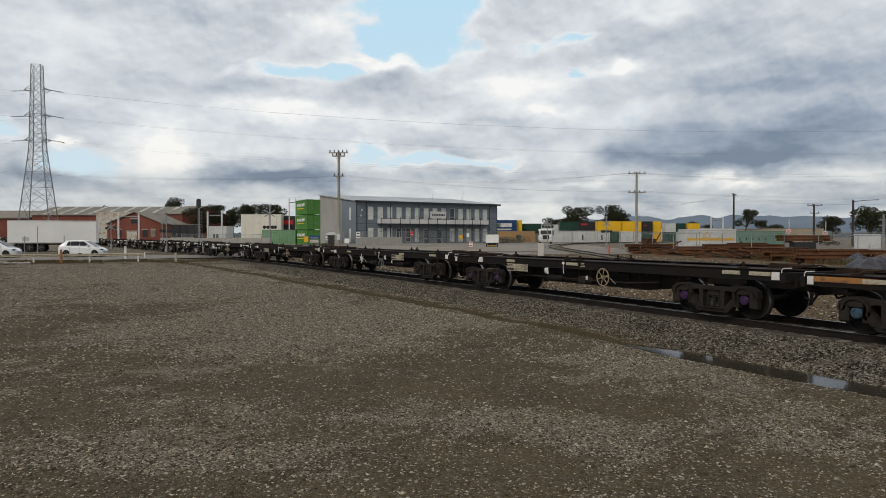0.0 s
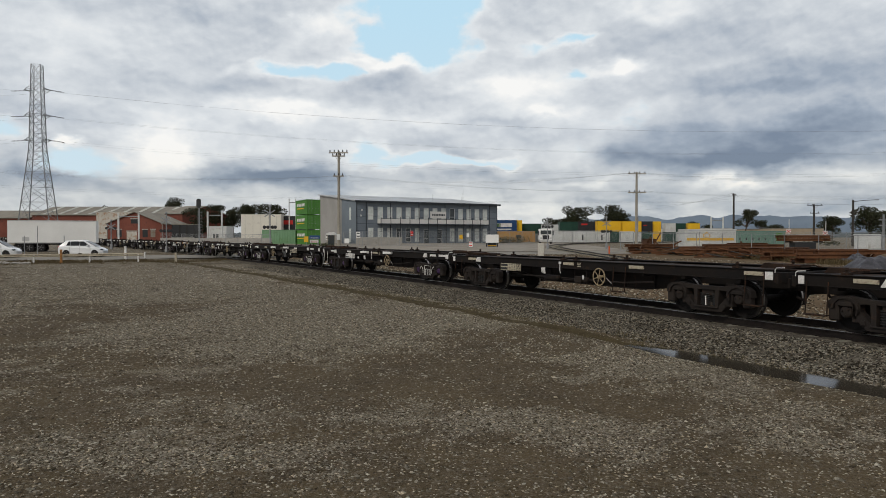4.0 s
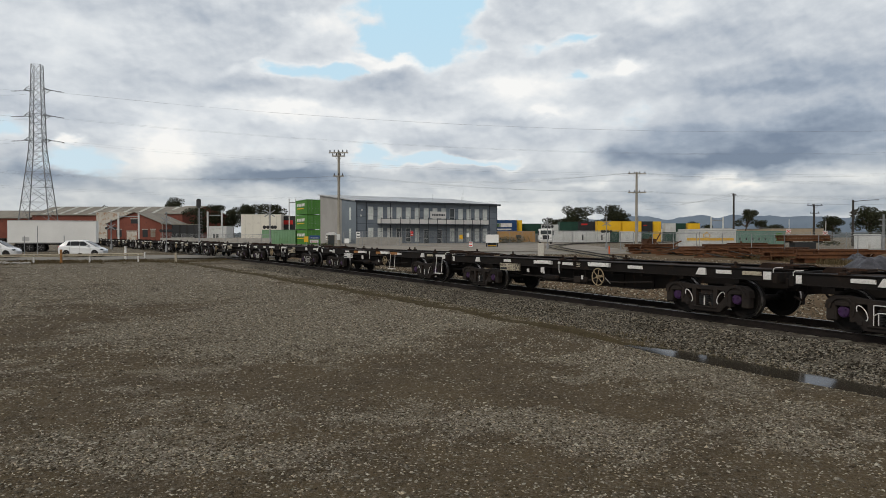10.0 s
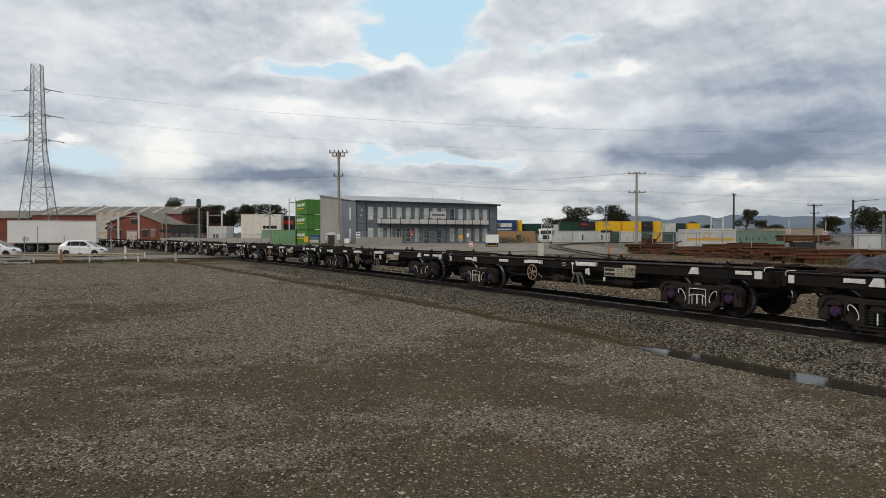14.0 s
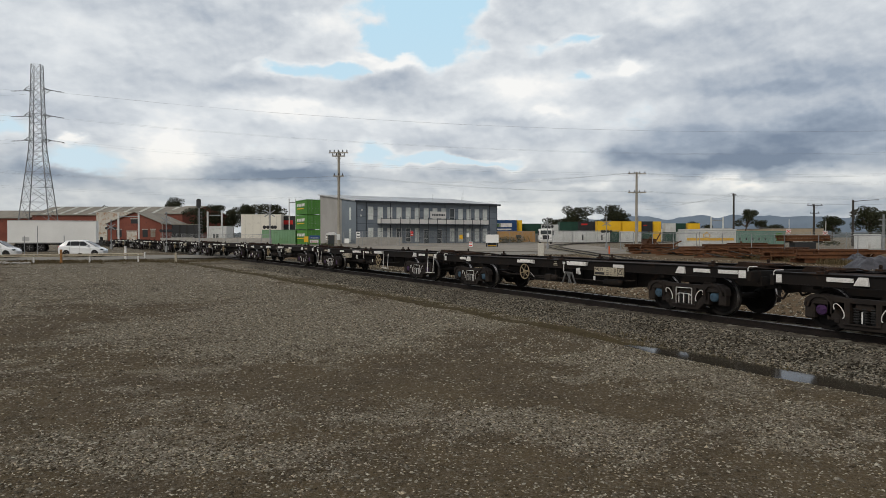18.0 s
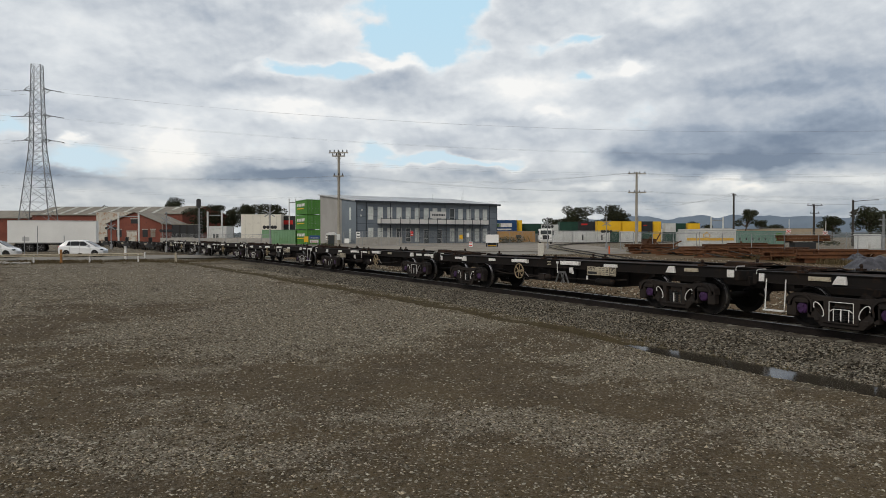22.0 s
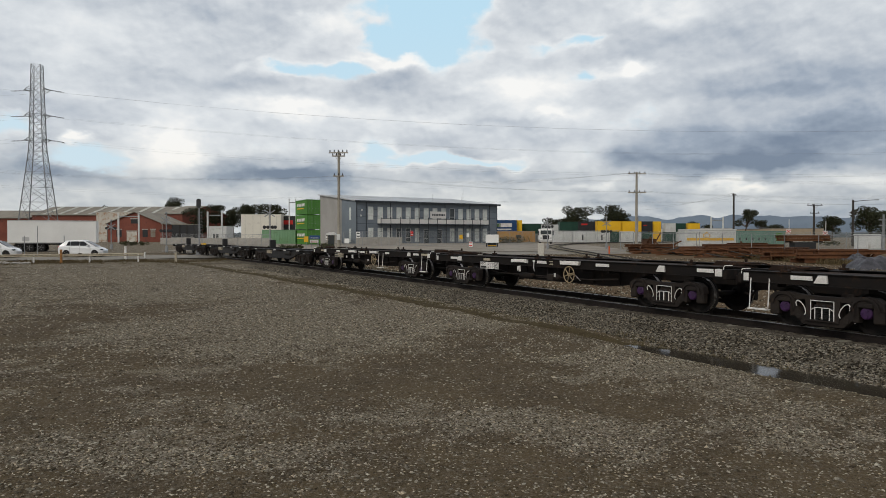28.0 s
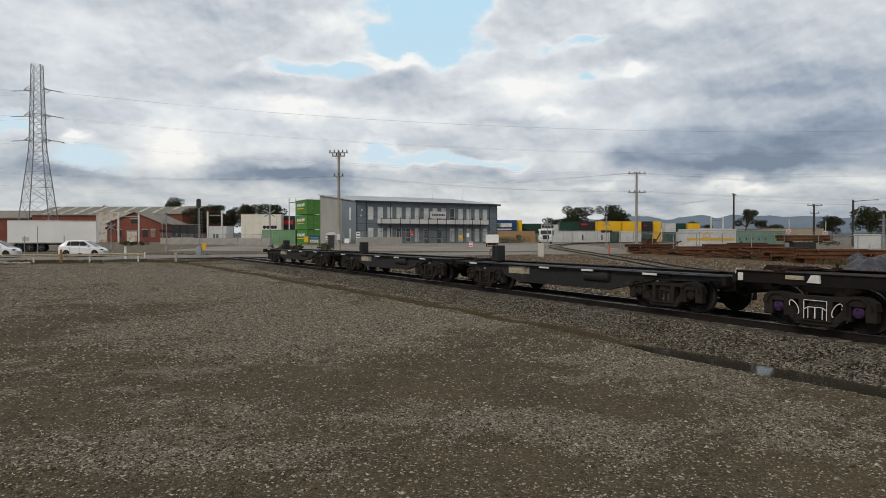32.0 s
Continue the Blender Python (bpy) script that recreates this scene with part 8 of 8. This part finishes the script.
scrap_pile(23.32, 72, 34, 2.6, 21)
scrap_pile(24.11, 66, 30, 2.4, 22)
scrap_pile(25.73, 62, 30, 2.4, 23)
scrap_pile(27.44, 58, 26, 2.2, 24)
scrap_pile(29.28, 56, 24, 2.0, 25)
scrap_pile(32.35, 52, 24, 1.8, 26)


def tarp_heap(x, y, w_, d_, h, seed, label):
    rng = random.Random(seed)
    bm = bmesh.new()
    n_ = 30
    g_ = []
    for j in range(n_ + 1):
        row = []
        for i in range(n_ + 1):
            u_, v_ = i / n_ * 2 - 1, j / n_ * 2 - 1
            e = max(abs(u_), abs(v_))
            zz = h * (1 - e ** 4) * (0.75 + 0.45 * noise.noise((u_ * 1.6 + seed, v_ * 1.6, 0))) + (0.10 * noise.noise((u_ * 5, v_ * 5, seed)) - 0.16 * abs(noise.noise((u_ * 4 + v_ * 2, v_ * 5, seed + 4))) - 0.07 * abs(noise.noise((u_ * 11, v_ * 11, seed + 9)))) * (1.1 - e)
            row.append(bm.verts.new((u_ * w_ / 2, v_ * d_ / 2, zz - 0.05)))
        g_.append(row)
    for j in range(n_):
        for i in range(n_):
            bm.faces.new((g_[j][i], g_[j][i + 1], g_[j + 1][i + 1], g_[j + 1][i]))
    solid("tarpaulin", bm, TARP, label, "tarpaulin heap", at=pose(x, y, gz(x, y)))


tarp_heap(27.07, 43, 3.0, 2.0, 0.95, 3, "crumpled grey-blue tarpaulin over a heap of goods")
tarp_heap(30.29, 50, 2.0, 2.0, 0.9, 5, "dark crumpled sheet on the ground beside steel beams")
hs, L_, H_ = block_house("pale_wall_panel", "pale graffiti-marked concrete panel wall", "wall", 55.72, 59.15, 92, 2.65, 0.5, CW)
for i in range(14):
    rng = random.Random(50 + i)
    bm = bmesh.new()
    bmesh.ops.create_icosphere(bm, subdivisions=1, radius=0.22)
    for v in bm.verts:
        v.co *= rng.uniform(0.6, 1.25)
        v.co.z *= 0.6
    solid("broken_concrete", bm, CONCRETE, "pale lump of broken concrete beside the road", "rubble", "rubble by the road", at=pose(-32.20 + rng.uniform(-1.4, 1.4), 51 + rng.uniform(-0.6, 0.6), gz(-32, 51) + 0.04))


# ---- loose stones: yard gravel and ballast ----
def stones(name, label, material, xy, size, zf, seed, sink=0.35, flat=0.62):
    rng = np.random.default_rng(seed)
    n_ = len(xy)
    base = np.array([(1, 0, 0), (-1, 0, 0), (0, 1, 0), (0, -1, 0), (0, 0, 0.8), (0, 0, -0.8)], float)
    tri = np.array([(0, 2, 4), (2, 1, 4), (1, 3, 4), (3, 0, 4), (2, 0, 5), (1, 2, 5), (3, 1, 5), (0, 3, 5)])
    a_ = rng.random(n_) * 6.283
    sc = size[:, None, None] * (0.65 + 0.7 * rng.random((n_, 6, 1)))
    v_ = base[None] * sc * np.array([1, 0.78, flat])
    v_ = v_ + rng.normal(size=v_.shape) * size[:, None, None] * 0.16
    c_, s_ = np.cos(a_)[:, None], np.sin(a_)[:, None]
    x = v_[..., 0] * c_ - v_[..., 1] * s_ + xy[:, 0:1]
    y = v_[..., 0] * s_ + v_[..., 1] * c_ + xy[:, 1:2]
    z0 = np.array([zf(px, py) for px, py in xy])
    z = v_[..., 2] + (z0 + size * sink)[:, None]
    co = np.stack([x, y, z], -1).reshape(-1, 3)
    fa = (tri[None] + (np.arange(n_) * 6)[:, None, None]).reshape(-1, 3)
    me = bpy.data.meshes.new(name)
    me.vertices.add(len(co))
    me.vertices.foreach_set("co", co.astype(np.float32).ravel())
    me.loops.add(len(fa) * 3)
    me.loops.foreach_set("vertex_index", fa.astype(np.int32).ravel())
    me.polygons.add(len(fa))
    me.polygons.foreach_set("loop_start", (np.arange(len(fa)) * 3).astype(np.int32))
    me.update(calc_edges=True)
    me.validate()
    me.materials.append(material)
    tagged(new(name, me), label, "stones", kind="stuff")


def clear_of_gully(a_, b_, gap):
    d, s = lateral(a_, b_)
    return abs(d + gully_at(s)) > gap * (0.7 + 0.6 * noise.noise((a_ * 2, b_ * 2, 6))) and d < -3.2


def yard_stones():
    rng = np.random.default_rng(7)
    n_ = 350000
    y = 5.4 + 26.0 * rng.random(n_) ** 1.9
    x = (rng.random(n_) * 2 - 1) * (y * 0.70 + 0.6)
    near = 0.95 + 0.05 * np.clip((y - 6.5) / 5.0, 0, 1)
    keep = np.array([r_ < f_ * (0.13 + 0.80 * smooth(0.22, 0.85, stony(a_, b_))) and clear_of_gully(a_, b_, 0.30) for a_, b_, r_, f_ in zip(x, y, rng.random(n_), near)])
    xy = np.stack([x, y], 1)[keep]
    size = (0.009 + 0.014 * rng.random(len(xy)) ** 2.0 + 0.018 * rng.random(len(xy)) ** 14) * (0.9 + xy[:, 1] / 60.0)
    stones("yard_gravel", "loose pale and grey stones strewn over the yard", PEBBLE, xy, size, ground_z, 11, 0.12, 0.40)


def middle_stones():
    """Coarser pale stones over the middle of the yard."""
    rng = np.random.default_rng(17)
    n_ = 90000
    y = 13.0 + 36.0 * rng.random(n_) ** 1.5
    x = (rng.random(n_) * 2 - 1) * (y * 0.68)
    keep = np.array([r_ < 0.16 + 0.6 * smooth(0.15, 0.9, stony(a_, b_)) and clear_of_gully(a_, b_, 0.3) for a_, b_, r_ in zip(x, y, rng.random(n_))])
    xy = np.stack([x, y], 1)[keep]
    size = (0.012 + 0.016 * rng.random(len(xy)) ** 2) * (0.75 + xy[:, 1] / 36.0)
    stones("middle_gravel", "pale and grey stones over the middle of the yard", PALE_STONE, xy, size, ground_z, 19, 0.2, 0.45)


def ballast_top(d, s):
    prof = ((-3.2, -0.66), (-2.85, -0.47), (-2.45, -0.32), (-2.05, -0.20), (-1.7, -0.145), (-1.2, -0.17), (1.2, -0.17), (1.7, -0.145), (2.2, -0.22))
    for (a_, za), (b_, zb) in zip(prof, prof[1:]):
        if a_ <= d <= b_:
            return rail_z(s) + za + (zb - za) * (d - a_) / (b_ - a_)
    return rail_z(s) - 0.6


def ballast_stones():
    rng = np.random.default_rng(8)
    n_ = 64000
    s = -2.0 - 46.0 * rng.random(n_) ** 1.6
    d = -3.45 + 2.1 * rng.random(n_)
    xy = np.array([on_track(a_, b_) for a_, b_ in zip(s, d)])
    size = 0.020 + 0.020 * rng.random(n_)
    table = {(round(p_[0], 5), round(p_[1], 5)): (dd, ss) for p_, dd, ss in zip(xy, d, s)}

    def zf(px, py):
        dd, ss = table[(round(px, 5), round(py, 5))]
        return max(ballast_top(dd, ss), ground_z(px, py))
    stones("ballast_stones", "coarse grey crushed stones heaped along the railway line", BALLAST_STONE, xy, size, zf, 12, 0.1)


def far_stones():
    """Rubble on the bare dirt beyond the line and in the four-foot."""
    rng = np.random.default_rng(9)
    n_ = 46000
    s = -56.0 + 56.0 * rng.random(n_)
    d = 2.0 + 30.0 * rng.random(n_) ** 1.3
    xy = np.array([on_track(a_, b_) for a_, b_ in zip(s, d)])
    size = 0.02 + 0.05 * rng.random(n_) ** 3
    stones("dirt_rubble", "pale stones scattered over the bare dirt", PEBBLE, xy, size, lambda a_, b_: ground_z(a_, b_) + 0.09, 13, 0.3)


def weeds(name, label, spots, height, seed, material):
    """Tufts of short bent blades, one mesh."""
    rng = np.random.default_rng(seed)
    n_ = len(spots)
    a_ = rng.random(n_) * 6.283
    h = height * (0.4 + 0.9 * rng.random(n_))
    w_ = 0.010 + 0.012 * rng.random(n_)
    lean_ = (rng.random(n_) - 0.5) * 1.2 * h
    base = np.array([(x, y, ground_z(x, y)) for x, y in spots])
    c_, s_ = np.cos(a_), np.sin(a_)
    flat = np.stack([c_, s_, np.zeros(n_)], 1)
    side = np.stack([-s_, c_, np.zeros(n_)], 1)
    up = np.array([0, 0, 1.0])
    tip = base + flat * lean_[:, None] + up * h[:, None]
    mid = base + flat * (lean_ * 0.3)[:, None] + up * (h * 0.55)[:, None]
    vs = np.stack([base - side * w_[:, None], base + side * w_[:, None], mid + side * (w_ * 0.8)[:, None], mid - side * (w_ * 0.8)[:, None], tip], 1).reshape(-1, 3)
    fs = []
    for i in range(n_):
        o = i * 5
        fs += [(o, o + 1, o + 2, o + 3), (o + 3, o + 2, o + 4)]
    me = bpy.data.meshes.new(name)
    me.from_pydata(vs.tolist(), [], fs)
    me.materials.append(material)
    tagged(new(name, me), label, "weeds", kind="stuff")


def tufts(rng, centre, spread, count):
    """Blades gathered in tufts round random centres."""
    out_ = []
    while len(out_) < count:
        cx_, cy_ = centre(rng)
        for _ in range(int(rng.integers(8, 26))):
            out_.append((cx_ + rng.normal() * spread, cy_ + rng.normal() * spread))
    return out_


def all_weeds():
    dry = leaf_mat("dry_weed", (0.060, 0.045, 0.022), (0.150, 0.115, 0.060))
    moss = leaf_mat("olive_weed", (0.070, 0.058, 0.030), (0.135, 0.112, 0.060))
    rng = np.random.default_rng(41)

    def verge(r_):
        x = -46 + 28 * r_.random()
        return x, 53.0 + 0.15 * (x + 35) + r_.normal() * 1.7

    def gully(r_):
        s = -60 + 52 * r_.random() ** 0.8
        return on_track(s, -gully_at(s) + 0.25 + r_.normal() * 0.28)

    def yard(r_):
        k = r_.random()
        pts = ((21.5, 77), (25.8, 63), (27.8, 55.5), (29.2, 48), (29.8, 44))
        j = int(k * 3.999)
        u_ = k * 4 - j
        return pts[j][0] + (pts[j + 1][0] - pts[j][0]) * u_ + r_.normal() * 0.5 - 0.2, pts[j][1] + (pts[j + 1][1] - pts[j][1]) * u_ + r_.normal() * 0.5

    weeds("verge_weeds", "dry brown weeds along the road verge", tufts(rng, verge, 0.26, 8000), 0.13, 42, dry)
    weeds("gully_weeds", "short olive weeds in the gully beside the ballast", tufts(rng, gully, 0.14, 9000), 0.035, 43, moss)
    weeds("fence_weeds", "dry brown weeds along the yard fence", tufts(rng, yard, 0.22, 14000), 0.42, 44, dry)


all_weeds()
yard_stones()
middle_stones()
ballast_stones()
far_stones()


# ---- what moves: the train rolls by, its wheels turn, the clouds drift ----
def motions():
    times = [2.0 * i for i in range(17)]
    for wg, u0 in MOVERS:
        rows = []
        for t in times:
            s = u0 + SPEED * t
            rows.append((t, pose(*on_track(s), rail_z(s), 0, 0, track_turn(s))))
        walk(wg, rows)
    turn = math.degrees(SPEED / WHEEL_R)
    beats = [i / 15.0 for i in range(481)]
    first = {}
    for wsob, x in SPINNERS:
        if x not in first:
            walk(wsob, [(t, pose(x, 0, WHEEL_R, 0, turn * t, 0)) for t in beats])
            first[x] = wsob.animation_data
        else:
            # all wheelsets roll alike: they take over the same keys
            wsob.rotation_mode = "QUATERNION"
            keys = wsob.animation_data_create()
            keys.action = first[x].action
            keys.action_slot = first[x].action_slot
    walk(SKY, [(0.0, pose(0, 0, 2.42, 0, -0.25, 0.3)), (32.0, pose(0, 0, 2.42, 0, 0.75, -0.35))])


motions()
